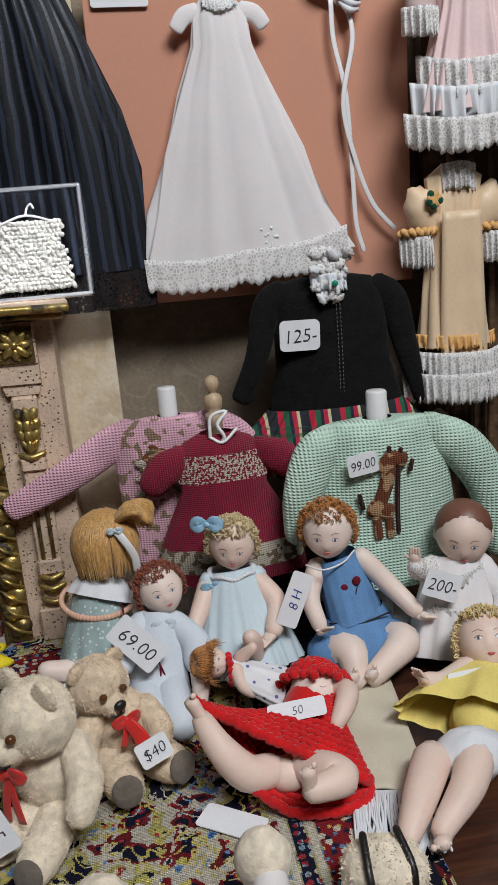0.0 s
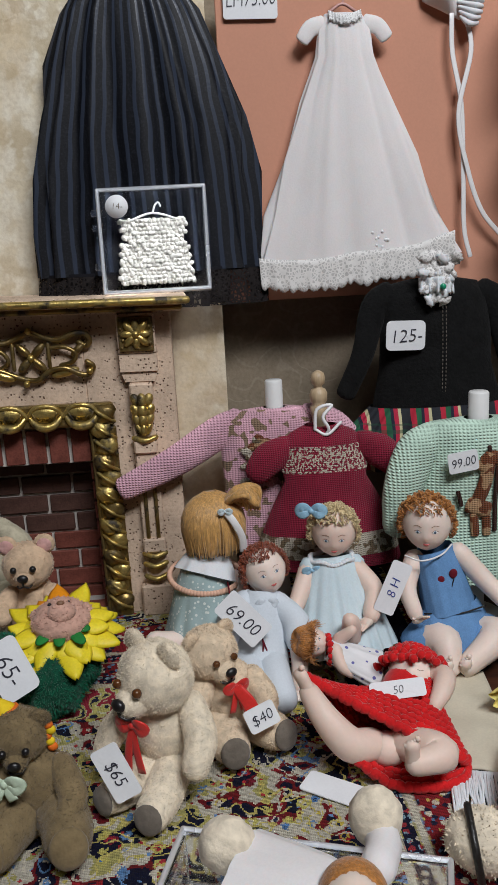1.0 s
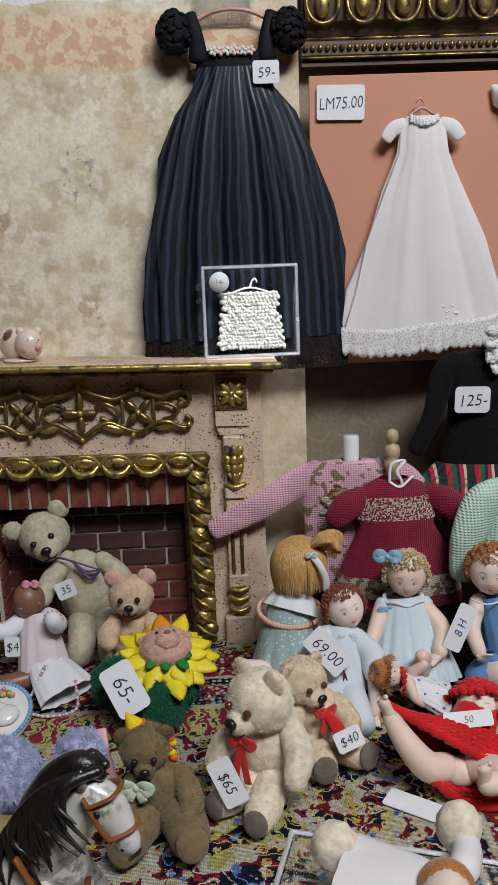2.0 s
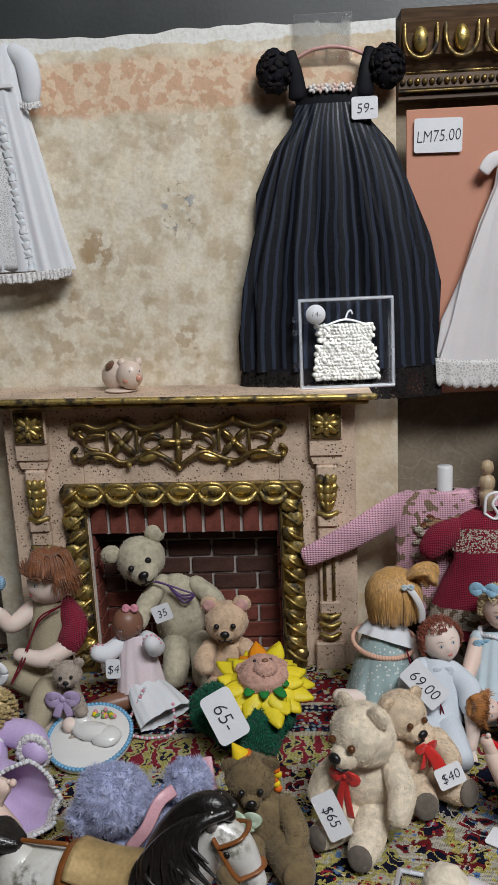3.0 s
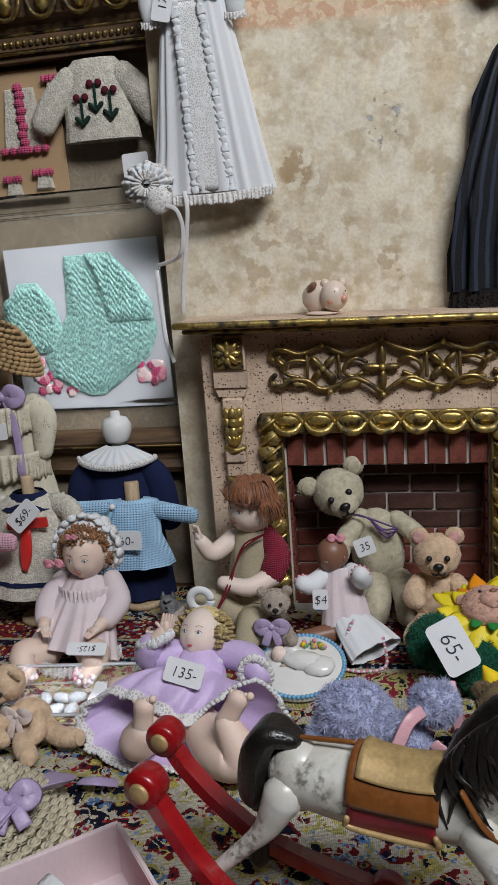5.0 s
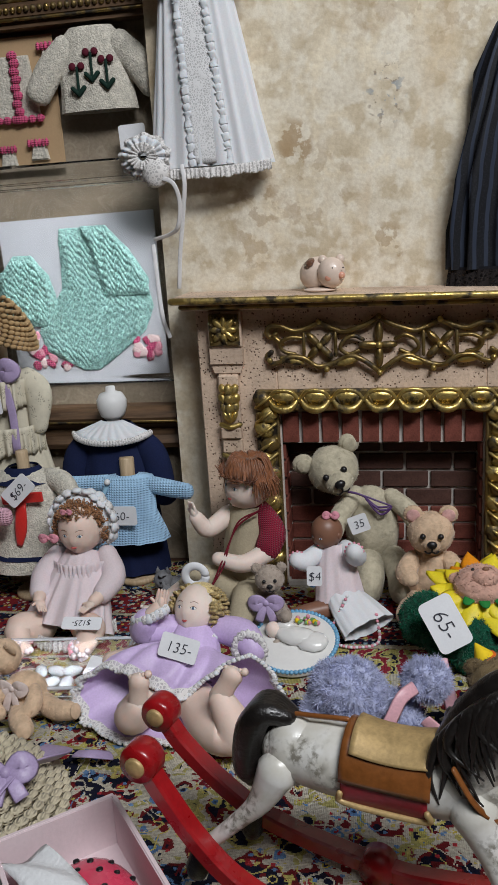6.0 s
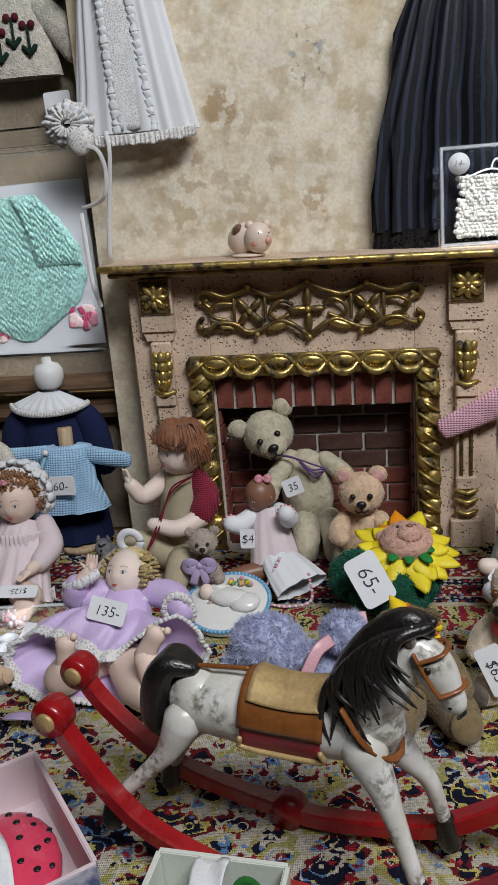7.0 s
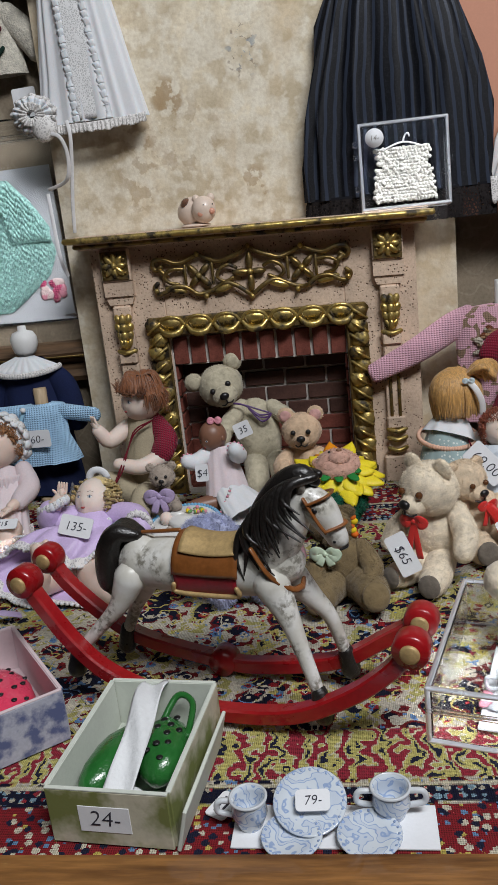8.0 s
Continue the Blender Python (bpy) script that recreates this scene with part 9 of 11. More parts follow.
def blue_knit_dress():
    th = thing("blue_knit_dress", (-0.1800, 0.005, 0), "light blue knitted doll dress on a wooden peg stand", "doll dress")
    g = G()
    g.lathe([(0.0052, 0.0), (0.0052, 0.0905), (0.0046, 0.0915)], (-0.1800, 0.006, 0), M_TURNED, None, 16)
    part("wooden_peg", g, th, "pale wooden peg")
    b = G()
    b.lathe([(0.014, 0.0), (0.014, 0.003), (0.0125, 0.004)], (-0.1800, 0.006, 0), M_TURNED, None, 22)
    part("base", b, th)
    body_of(th, [(0.0800, -0.1800, 0.005, 0.0080, 0.007), (0.0785, -0.1800, 0.004, 0.0190, 0.009), (0.070, -0.1805, 0.003, 0.0195, 0.0105), (0.055, -0.1805, 0.001, 0.0200, 0.012), (0.042, -0.1805, -0.001, 0.0260, 0.0145), (0.035, -0.1805, -0.002, 0.0285, 0.0155)], M_BLUEKNIT, "body", 10, 0.10)
    sleeve(th, [(-0.1940, 0.003, 0.0735), (-0.2130, 0.000, 0.0735), (-0.2290, -0.002, 0.0745)], [0.0062, 0.0062, 0.0058], M_BLUEKNIT)
    sleeve(th, [(-0.1660, 0.003, 0.0730), (-0.1500, 0.000, 0.0705), (-0.1360, -0.002, 0.0685)], [0.0062, 0.0062, 0.0058], M_BLUEKNIT)
    g = G()
    g.tube([(-0.1900, -0.006, 0.078), (-0.1960, -0.011, 0.062), (-0.1970, -0.014, 0.045), (-0.1960, -0.015, 0.030)], 0.0016, M_BLUEBOW, 7, 5, True, 0.4, (0, 1, 0))
    g.ell((-0.1960, -0.0170, 0.0330), (0.0070, 0.0050, 0.0085), M_BLUEKNIT, None, 14, 10, 0.2)
    g.ell((-0.1905, -0.0080, 0.0775), 0.0022, M_RIBBON, None, 9, 7)
    part("hanging_bonnet", g, th, "blue knitted bonnet hung by ribbon")


def cream_dress():
    th = thing("cream_lace_dress", (-0.2650, 0.010, 0), "cream lace doll dress with lilac ribbon and straw hat on stand", "doll dress")
    stand(th, -0.2650, 0.012, 0.185, 0.0045, M_TURNED)
    body_of(th, [(0.1560, -0.2650, 0.012, 0.0110, 0.008), (0.1500, -0.2650, 0.011, 0.0200, 0.0105), (0.130, -0.2650, 0.010, 0.0190, 0.011), (0.11, -0.2650, 0.008, 0.0240, 0.0130), (0.08, -0.2650, 0.006, 0.0320, 0.0160), (0.05, -0.2650, 0.004, 0.0380, 0.0180)], M_CREAM, "body", 14, 0.12)
    for k, z in enumerate((0.150, 0.118, 0.085)):
        g = G()
        w = 0.021 + 0.007 * k
        ruffle(g, [(-0.2650 - w, 0.006, z), (-0.2650 - w * 0.5, -0.006 - 0.004 * k, z - 0.001), (-0.2650 + w * 0.5, -0.006 - 0.004 * k, z - 0.001), (-0.2650 + w, 0.006, z)], 0.018, M_CREAMLACE, 0.0025, 7)
        part("lace_tier", g, th, "cream lace tier")
    sleeve(th, [(-0.2480, 0.010, 0.1490), (-0.2390, 0.007, 0.1380), (-0.2400, 0.003, 0.1150)], [0.0080, 0.0100, 0.0068], M_CREAMLACE)
    sleeve(th, [(-0.2820, 0.010, 0.1490), (-0.2910, 0.007, 0.1380), (-0.2900, 0.003, 0.1150)], [0.0080, 0.0100, 0.0068], M_CREAMLACE)
    g = G()
    bow(g, (-0.2620, -0.004, 0.1560), 0.0130, M_LILACRIB, (0, -1, 0.1), 0.0)
    g.tube([(-0.2590, -0.005, 0.1540), (-0.2530, -0.008, 0.1300), (-0.2510, -0.012, 0.1000)], 0.0032, M_LILACRIB, 8, 5, False, 0.15, (0, 1, 0))
    g.tube([(-0.2650, -0.005, 0.1540), (-0.2760, -0.008, 0.1300), (-0.2790, -0.012, 0.0900)], 0.0032, M_LILACRIB, 8, 5, False, 0.15, (0, 1, 0))
    part("ribbon", g, th, "lilac ribbon bow with long tails")
    h = thing("straw_hat", (-0.2640, 0.008, 0.185), "small crocheted straw hat with pink rose on a dress stand", "doll hat")
    for i in range(9):
        g = G()
        r = 0.0260 * math.sqrt(1 - (i / 9.3) ** 2)
        cnt = max(6, int(r * 1500))
        for k in range(cnt):
            a = 6.283 * (k + 0.5 * (i % 2)) / cnt
            g.ell((-0.2640 + r * math.cos(a), 0.008 + r * 0.8 * math.sin(a), 0.1810 + 0.0030 * i - 0.012 * (r / 0.026) * max(0, math.cos(a))), (0.0026, 0.0020, 0.0017), M_STRAW, turn(0, 0, math.degrees(a) + 55), 7, 5)
        part("straw_round", g, h)
    g = G()
    for k in range(14):
        a = k * 2.4
        g.ell((-0.2720 + 0.0005 * k * math.cos(a), -0.0120, 0.1960 + 0.0005 * k * math.sin(a)), (0.0030, 0.0016, 0.0024), M_PALEPINK if k % 2 else M_LILACRIB, turn(0, -math.degrees(a), 0), 8, 5)
    part("rose", g, h, "pale pink fabric rose")


def sailor_outfits():
    th = thing("white_sailor_outfit", (-0.245, -0.020, 0), "white knitted sailor outfit with navy edging and red bow", "doll outfit")
    stand(th, -0.2450, -0.018, 0.104, 0.0042, M_TURNED)
    body_of(th, [(0.0920, -0.2450, -0.018, 0.0100, 0.008), (0.0880, -0.2450, -0.019, 0.0230, 0.011), (0.070, -0.2450, -0.021, 0.0240, 0.0130), (0.05, -0.2450, -0.023, 0.0290, 0.0150), (0.024, -0.2450, -0.026, 0.0370, 0.0180)], M_WHITEKNIT, "body", 10, 0.06)
    body_of(th, [(0.0360, -0.2450, -0.0247, 0.0338, 0.0170), (0.0330, -0.2450, -0.0251, 0.0348, 0.0174)], M_NAVY, "navy_stripe", 10, 0.05)
    body_of(th, [(0.0935, -0.2450, -0.018, 0.0105, 0.0085), (0.0830, -0.2450, -0.020, 0.0215, 0.0128)], M_NAVY, "sailor_collar")
    for s in (-1, 1):
        sleeve(th, [(-0.2450 + s * 0.019, -0.020, 0.0850), (-0.2450 + s * 0.030, -0.024, 0.0820), (-0.2450 + s * 0.036, -0.028, 0.0720)], [0.0075, 0.0085, 0.0080], M_WHITEKNIT)
        g = G()
        for k in range(16):
            a = 6.283 * k / 16
            g.ell((-0.2450 + s * 0.0370 + 0.0055 * math.cos(a), -0.0310, 0.0700 + 0.0075 * math.sin(a)), (0.0022, 0.0026, 0.0018), M_NAVY if k % 2 else M_WHITEKNIT, None, 7, 5)
        part("cuff", g, th, "navy and white cuff")
    g = G()
    g.box((-0.2400, -0.0360, 0.0760), (0.0290, 0.0020, 0.0070), M_REDRIB, turn(0, -4, 0), 0.0006)
    g.tube([(-0.2410, -0.0370, 0.0730), (-0.2420, -0.0400, 0.0560), (-0.2440, -0.0410, 0.0440)], [0.0036, 0.0045, 0.0020], M_REDRIB, 8, 4, False, 0.2, (0, 1, 0))
    part("red_bow", g, th, "flat red ribbon bow")
    p = thing("pink_knit_jacket", (-0.290, -0.045, 0), "pink knitted doll jacket with ribbed cuff on stand", "doll sweater")
    stand(p, -0.2920, -0.045, 0.080, 0.0042, M_TURNED)
    body_of(p, [(0.0760, -0.2920, -0.046, 0.0180, 0.009), (0.055, -0.2910, -0.049, 0.0230, 0.0130), (0.02, -0.2890, -0.053, 0.0280, 0.0150)], M_PINKKNIT, "body")
    sleeve(p, [(-0.2780, -0.046, 0.0680), (-0.2630, -0.048, 0.0680), (-0.2460, -0.050, 0.0680)], [0.0065, 0.0068, 0.0062], M_PINKKNIT)


for build in (sailor_dress, blue_knit_dress, cream_dress, sailor_outfits):
    build()
price_tag("60-", upright(-0.1790, -0.0185, 0.0570, 0, 0, 0), 0.0215, 0.0135, "white price card pinned to the blue knitted dress", rounded=0.002)
price_tag("125-", upright(-0.2700, -0.0110, 0.1330, 0, 0, 3), 0.0240, 0.0115)
price_tag("$69-", upright(-0.2380, -0.0440, 0.0840, 0, 0, 42), 0.0230, 0.0130, rounded=0.002)

# ---- the rocking horse ----
def dappled():
    n = Nodes("dappled_white_paint", 0.32)
    patch = n.ramp(n.noise(60, 3), [(0.47, 0.0), (0.57, 1.0)])
    speck = n.ramp(n.noise(420, 5), [(0.44, 0.0), (0.60, 1.0)])
    wear = n.ramp(n.noise(90, 4), [(0.4, (0.56, 0.54, 0.48)), (0.62, (0.68, 0.67, 0.64))])
    n.colour(n.mix(n.math("MULTIPLY", patch, n.math("MULTIPLY", speck, 0.95)), wear, (0.20, 0.185, 0.15)))
    n.bump(n.noise(240, 3), 0.2, 0.0005)
    n.b.inputs["Coat Weight"].default_value = 0.3
    return n.mat


M_DAPPLE = dappled()
M_MANE = plain("black_carved_mane", (0.012, 0.010, 0.009), 0.35, scale=120, fine=700, var=0.4, bump=0.5, dist=0.0008, coat=0.2)
M_REDPAINT = plain("glossy_red_paint", (0.32, 0.007, 0.010), 0.3, scale=60, fine=500, var=0.3, bump=0.25, coat=0.35)
M_LEATHER = plain("brown_painted_saddle", (0.22, 0.075, 0.018), 0.35, scale=90, fine=600, var=0.35, coat=0.3)
M_GOLDPAINT = plain("gold_paint", (0.52, 0.36, 0.16), 0.5, 0.25, scale=120, fine=700, var=0.35)
M_CRIMSON = plain("crimson_saddle_cloth", (0.26, 0.008, 0.020), 0.4, scale=120, var=0.3)


def rocking_horse():
    m = pose(-0.012, -0.273, 0, 0, 0, -15)
    th = thing("rocking_horse", m.translation, "dappled white rocking horse with black mane on red rockers", "rocking horse")

    def w(x, y, z):
        return m @ Vector((x, y, z))

    R3 = m.to_3x3()
    b = G()
    b.tube([w(-0.0250, 0, 0.0640), w(-0.0080, 0, 0.0640), w(0.0120, 0, 0.0630), w(0.0320, 0, 0.0655), w(0.0420, 0, 0.0680)], [0.0105, 0.0120, 0.0110, 0.0118, 0.0088], M_DAPPLE, 20, 6)
    b.ell(w(-0.0235, 0, 0.0640), (0.0108, 0.0108, 0.0128), M_DAPPLE, R3, 18, 12)
    b.tube([w(0.0330, 0, 0.0680), w(0.0430, 0, 0.0800), w(0.0500, 0, 0.0920), w(0.0530, 0, 0.0975)], [0.0115, 0.0085, 0.0064, 0.0056], M_DAPPLE, 18, 5)
    b.tube([w(0.0520, 0, 0.0970), w(0.0590, 0, 0.0920), w(0.0640, 0, 0.0830), w(0.0655, 0, 0.0795)], [0.0066, 0.0070, 0.0050, 0.0044], M_DAPPLE, 16, 5, True, 0.85, R3 @ Vector((0, 1, 0)))
    for s in (-1, 1):
        b.lathe([(0.0020, 0.0), (0.0016, 0.004), (0.0003, 0.0072)], w(0.0530, s * 0.0034, 0.1005), M_DAPPLE, R3 @ turn(-s * 12, 8, 0), 10)
    body = part("body", b, th, "dappled white carved body and head")
    e = G()
    for s in (-1, 1):
        e.ell(w(0.0585, s * 0.0062, 0.0935), (0.0013, 0.0008, 0.0012), M_DARK, R3, 8, 6)
        e.ell(w(0.0650, s * 0.0035, 0.0800), (0.0008, 0.0006, 0.0007), M_DARK, R3, 7, 5)
    e.tube([w(0.0675, -0.004, 0.0772), w(0.0690, 0, 0.0768), w(0.0675, 0.004, 0.0772)], 0.0006, M_DARK, 5, 3)
    part("eye", e, body, "painted dark eyes and mouth")
    for pts, rad in (([(-0.0270, -0.0075, 0.0600), (-0.0330, -0.0100, 0.0480), (-0.0400, -0.0115, 0.0400), (-0.0560, -0.0140, 0.0240)], [0.0074, 0.0046, 0.0032, 0.0026]),
                     ([(-0.0250, 0.0075, 0.0590), (-0.0310, 0.0100, 0.0460), (-0.0380, 0.0120, 0.0360), (-0.0480, 0.0150, 0.0190)], [0.0074, 0.0046, 0.0032, 0.0026]),
                     ([(0.0380, -0.0070, 0.0620), (0.0445, -0.0095, 0.0500), (0.0500, -0.0120, 0.0370), (0.0570, -0.0150, 0.0180)], [0.0080, 0.0050, 0.0034, 0.0027]),
                     ([(0.0400, 0.0070, 0.0600), (0.0490, 0.0100, 0.0480), (0.0555, 0.0125, 0.0380), (0.0600, 0.0160, 0.0190)], [0.0078, 0.0048, 0.0033, 0.0026])):
        g = G()
        g.tube([w(*p) for p in pts], rad, M_DAPPLE, 14, 5)
        lg = part("leg", g, th)
        h = G()
        x, y, z = pts[-1]
        h.tube([w(x, y, z + 0.001), w(x + (0.0015 if x > 0 else -0.002), y * 1.05, z - 0.0085)], [0.0034, 0.0045], M_MANE, 12, 3)
        part("hoof", h, lg, "black hoof")
    g = G()
    for k in range(5):
        o = (k - 2) * 0.0022
        g.tube([w(-0.0250, o * 0.4, 0.0770), w(-0.0330, o * 0.8, 0.0780), w(-0.0385, o, 0.0700), w(-0.0400, o * 1.1, 0.0560), w(-0.0370 - abs(o) * 0.6, o, 0.0430 + abs(o) * 1.5)], [0.0030, 0.0048, 0.0056, 0.0050, 0.0015], M_MANE, 9, 5)
    part("tail", g, th, "carved black tail")
    g = G()
    rnd = random.Random(4)
    for k in range(30):
        t = k / 29
        x0, z0 = 0.0560 - 0.024 * t, 0.1040 - 0.021 * t + 0.004 * math.sin(t * 3.1)
        l = (0.013 + 0.010 * math.sin(t * 2.6)) * rnd.uniform(0.60, 1.1)
        s = -1 if k % 4 else 1
        g.tube([w(x0 + 0.003, s * 0.0015, z0 + 0.002), w(x0 - 0.004, s * 0.0070, z0 + 0.001), w(x0 - 0.006 + rnd.uniform(-0.002, 0.002), s * 0.0100, z0 - l * 0.5), w(x0 - 0.001 + rnd.uniform(-0.005, 0.008), s * 0.0118, z0 - l)], [0.0018, 0.0020, 0.0011, 0.0003], M_MANE, 8, 4)
    g.tube([w(0.0580, 0, 0.1035), w(0.0520, 0, 0.1065), w(0.0430, 0, 0.1010), w(0.0340, 0, 0.0900), w(0.0270, 0, 0.0800)], [0.0022, 0.0042, 0.0048, 0.0044, 0.0024], M_MANE, 12, 5)
    part("mane", g, th, "carved black mane in locks")
    for nm, z0, a0, a1, x0, x1, r, mt, lab in (("saddle_cloth", 0.0635, -122, 122, -0.0030, 0.0250, 0.0131, M_CRIMSON, "crimson cloth with gold border"), ("saddle", 0.0640, -84, 84, -0.0035, 0.0260, 0.0139, M_LEATHER, "brown saddle"), ("saddle_seat", 0.0645, -50, 50, -0.0005, 0.0250, 0.0146, M_GOLDPAINT, "gold painted seat")):
        g = G()

        def sa(u, v, z0=z0, a0=a0, a1=a1, x0=x0, x1=x1, r=r):
            a = math.radians(a0 + (a1 - a0) * v)
            x = x0 + (x1 - x0) * u
            return w(x, r * 0.98 * math.sin(a), z0 + (r + 0.002 * (2 * u - 1) ** 2) * math.cos(a))

        g.sheet(sa, 14, 26, mt, 0.0008)
        part(nm, g, th, lab)
    g = G()
    for s in (-1, 1):
        for q in ((-0.0030, 0.0250, -1),):
            pts = [w(-0.0032, s * 0.0128, 0.0610), w(-0.0030, s * 0.0118, 0.0572), w(0.0110, s * 0.0119, 0.0566), w(0.0250, s * 0.0118, 0.0572), w(0.0252, s * 0.0129, 0.0610)]
            g.tube(pts, 0.0011, M_GOLDPAINT, 7, 4)
    part("gold_border", g, th, "gold border of the saddle cloth")
    g = G()
    for s in (-1, 1):
        g.tube([w(0.0330, s * 0.0124, 0.0790), w(0.0400, s * 0.0128, 0.0680), w(0.0470, s * 0.0070, 0.0600), w(0.0490, 0, 0.0580)], 0.0014, M_LEATHER, 6, 5, True, 0.5)
        g.tube([w(0.0545, s * 0.0062, 0.0985), w(0.0600, s * 0.0070, 0.0890), w(0.0625, s * 0.0058, 0.0845)], 0.0011, M_LEATHER, 6, 4, True, 0.5)
        g.tube([w(0.0625, s * 0.0060, 0.0850), w(0.0675, s * 0.0030, 0.0865), w(0.0690, 0, 0.0868)], 0.0011, M_LEATHER, 6, 4, True, 0.5)
        g.tube([w(0.0560, s * 0.0066, 0.0960), w(0.0625, s * 0.0045, 0.0985), w(0.0640, 0, 0.0990)], 0.0011, M_LEATHER, 6, 4, True, 0.5)
    part("bridle", g, th, "brown leather bridle and reins")
    g = G()
    g.tube([w(-0.0040, 0, 0.0800), w(-0.0150, 0.0, 0.0788), w(-0.0280, 0, 0.0775)], 0.0009, M_LEATHER, 6, 4)
    part("crupper", g, th, "brown strap from saddle to tail")
    for off, ends in ((-0.0185, [(-0.0745, 0.0600), (-0.0670, 0.0480), (-0.0540, 0.0310), (-0.0380, 0.0180), (-0.0100, 0.0085), (0.0160, 0.0062), (0.0470, 0.0100), (0.0710, 0.0220), (0.0870, 0.0350), (0.0960, 0.0460)]), (0.0185, [(-0.0890, 0.0530), (-0.0800, 0.0400), (-0.0610, 0.0240), (-0.0400, 0.0135), (0.0000, 0.0064), (0.0200, 0.0062), (0.0550, 0.0130), (0.0790, 0.0275), (0.0930, 0.0370)])):
        g = G()
        P = smooth_line([w(x, off, z) for x, z in ends], 6)
        rings = []
        for i, p in enumerate(P):
            t = (P[min(i + 1, len(P) - 1)] - P[max(i - 1, 0)]).normalized()
            s = R3 @ Vector((0, 1, 0))
            u = s.cross(t)
            h = 0.0033
            rings.append([p + s * a * 0.0036 + u * c * h for a, c in ((-0.75, -1), (0.75, -1), (1, -0.75), (1, 0.75), (0.75, 1), (-0.75, 1), (-1, 0.75), (-1, -0.75))])
        g.rings(rings, M_REDPAINT, True, True, True, True)
        k = len(P) // 2
        g.lathe([(0.0066, -0.0046), (0.0068, 0.0), (0.0062, 0.0046)], P[k], M_REDPAINT, R3 @ turn(90, 0, 0), 22)
        rk = part("rocker", g, th, "glossy red curved rocker")
        for q in (0, -1):
            e = G()
            e.lathe([(0.0064, -0.0050), (0.0072, -0.0035), (0.0072, 0.0035), (0.0064, 0.0050)], P[q], M_REDPAINT, R3 @ turn(90, 0, 0), 24)
            part("scroll_end", e, rk, "round red scroll end")
            d = G()
            d.lathe([(0.0038, -0.0010), (0.0038, 0.0008), (0.0031, 0.0014)], P[q] + R3 @ Vector((0, -0.0050, 0)), M_GOLDPAINT, R3 @ turn(90, 0, 0), 20)
            part("gold_disc", d, rk, "worn gold disc")


rocking_horse()


# ---- boxes, tea things and clear cases ----
M_ACRYL = glassy("clear_acrylic", (0.95, 0.96, 0.97), 0.03)
# whitish colour stands in for the gleam on clear acrylic edges
M_ACRYLEDGE = plain("acrylic_edge_gleam", (0.80, 0.83, 0.88), 0.2, var=0.05)
M_ACRYLEDGE.node_tree.nodes["Principled BSDF"].inputs["Transmission Weight"].default_value = 0.65
M_BOXWHITE = plain("pale_green_white_card", (0.62, 0.65, 0.58), 0.7, scale=30, fine=600, var=0.08)
M_BOXPINK = plain("pinkish_white_card", (0.68, 0.56, 0.58), 0.7, scale=30, fine=600, var=0.08)
M_TISSUE = plain("white_tissue", (0.74, 0.75, 0.76), 0.85, scale=60, fine=500, var=0.08, bump=0.5, dist=0.001)
M_GREENPATENT = plain("green_patent_leather", (0.022, 0.14, 0.028), 0.2, scale=60, var=0.2, bump=0.4, dist=0.0008, coat=0.6)
M_PINKPATENT = plain("hot_pink_patent", (0.72, 0.055, 0.12), 0.25, scale=60, var=0.15, coat=0.5)


def blotch(name, base, spots, scale=70):
    n = Nodes(name, 0.6)
    f = n.ramp(n.noise(scale, 4), [(0.42, 0.0), (0.6, 1.0)])
    n.colour(n.mix(f, n.ramp(n.noise(scale * 5, 3), [(0.3, dim(base, 0.85)), (0.7, base)]), spots))
    n.bump(n.noise(600, 2), 0.15, 0.0004)
    return n.mat


M_BOXLEAF = blotch("cream_paper_with_green_leaves", (0.55, 0.52, 0.40), (0.17, 0.19, 0.06), 60)
M_BOXBLUE = blotch("blue_floral_paper", (0.46, 0.47, 0.55), (0.10, 0.12, 0.24), 150)


def open_box(name, label, c, rz, wx, wy, h, outer, inner):
    """A cardboard box without its lid: four walls and a bottom, each of some thickness."""
    m = pose(*c, 0, 0, rz)
    R3 = m.to_3x3()
    th = thing(name, m.translation, label, "gift box", "gift boxes")
    t = 0.0016
    for cx, cy, sx, sy in ((0, -wy / 2, wx, t), (0, wy / 2, wx, t), (-wx / 2, 0, t, wy - t), (wx / 2, 0, t, wy - t)):
        g = G()
        g.box(m @ Vector((cx, cy, h / 2)), (sx, sy, h), outer, R3, 0.0003)
        k = Vector((cx, cy, 0)).normalized() * (t * 0.55)
        g.box(m @ Vector((cx - k.x, cy - k.y, h / 2 + 0.0002)), (max(0.0006, sx - t * 1.2) if sx > sy else 0.0006, max(0.0006, sy - t * 1.2) if sy > sx else 0.0006, h), inner, R3)
        g.box(m @ Vector((cx, cy, h + 0.0003)), (sx, sy, 0.0008), inner, R3, 0.0002)
        part("side", g, th)
    g = G()
    g.box(m @ Vector((0, 0, 0.0012)), (wx - t, wy - t, 0.0016), inner, R3)
    part("bottom", g, th)
    return th, m, R3


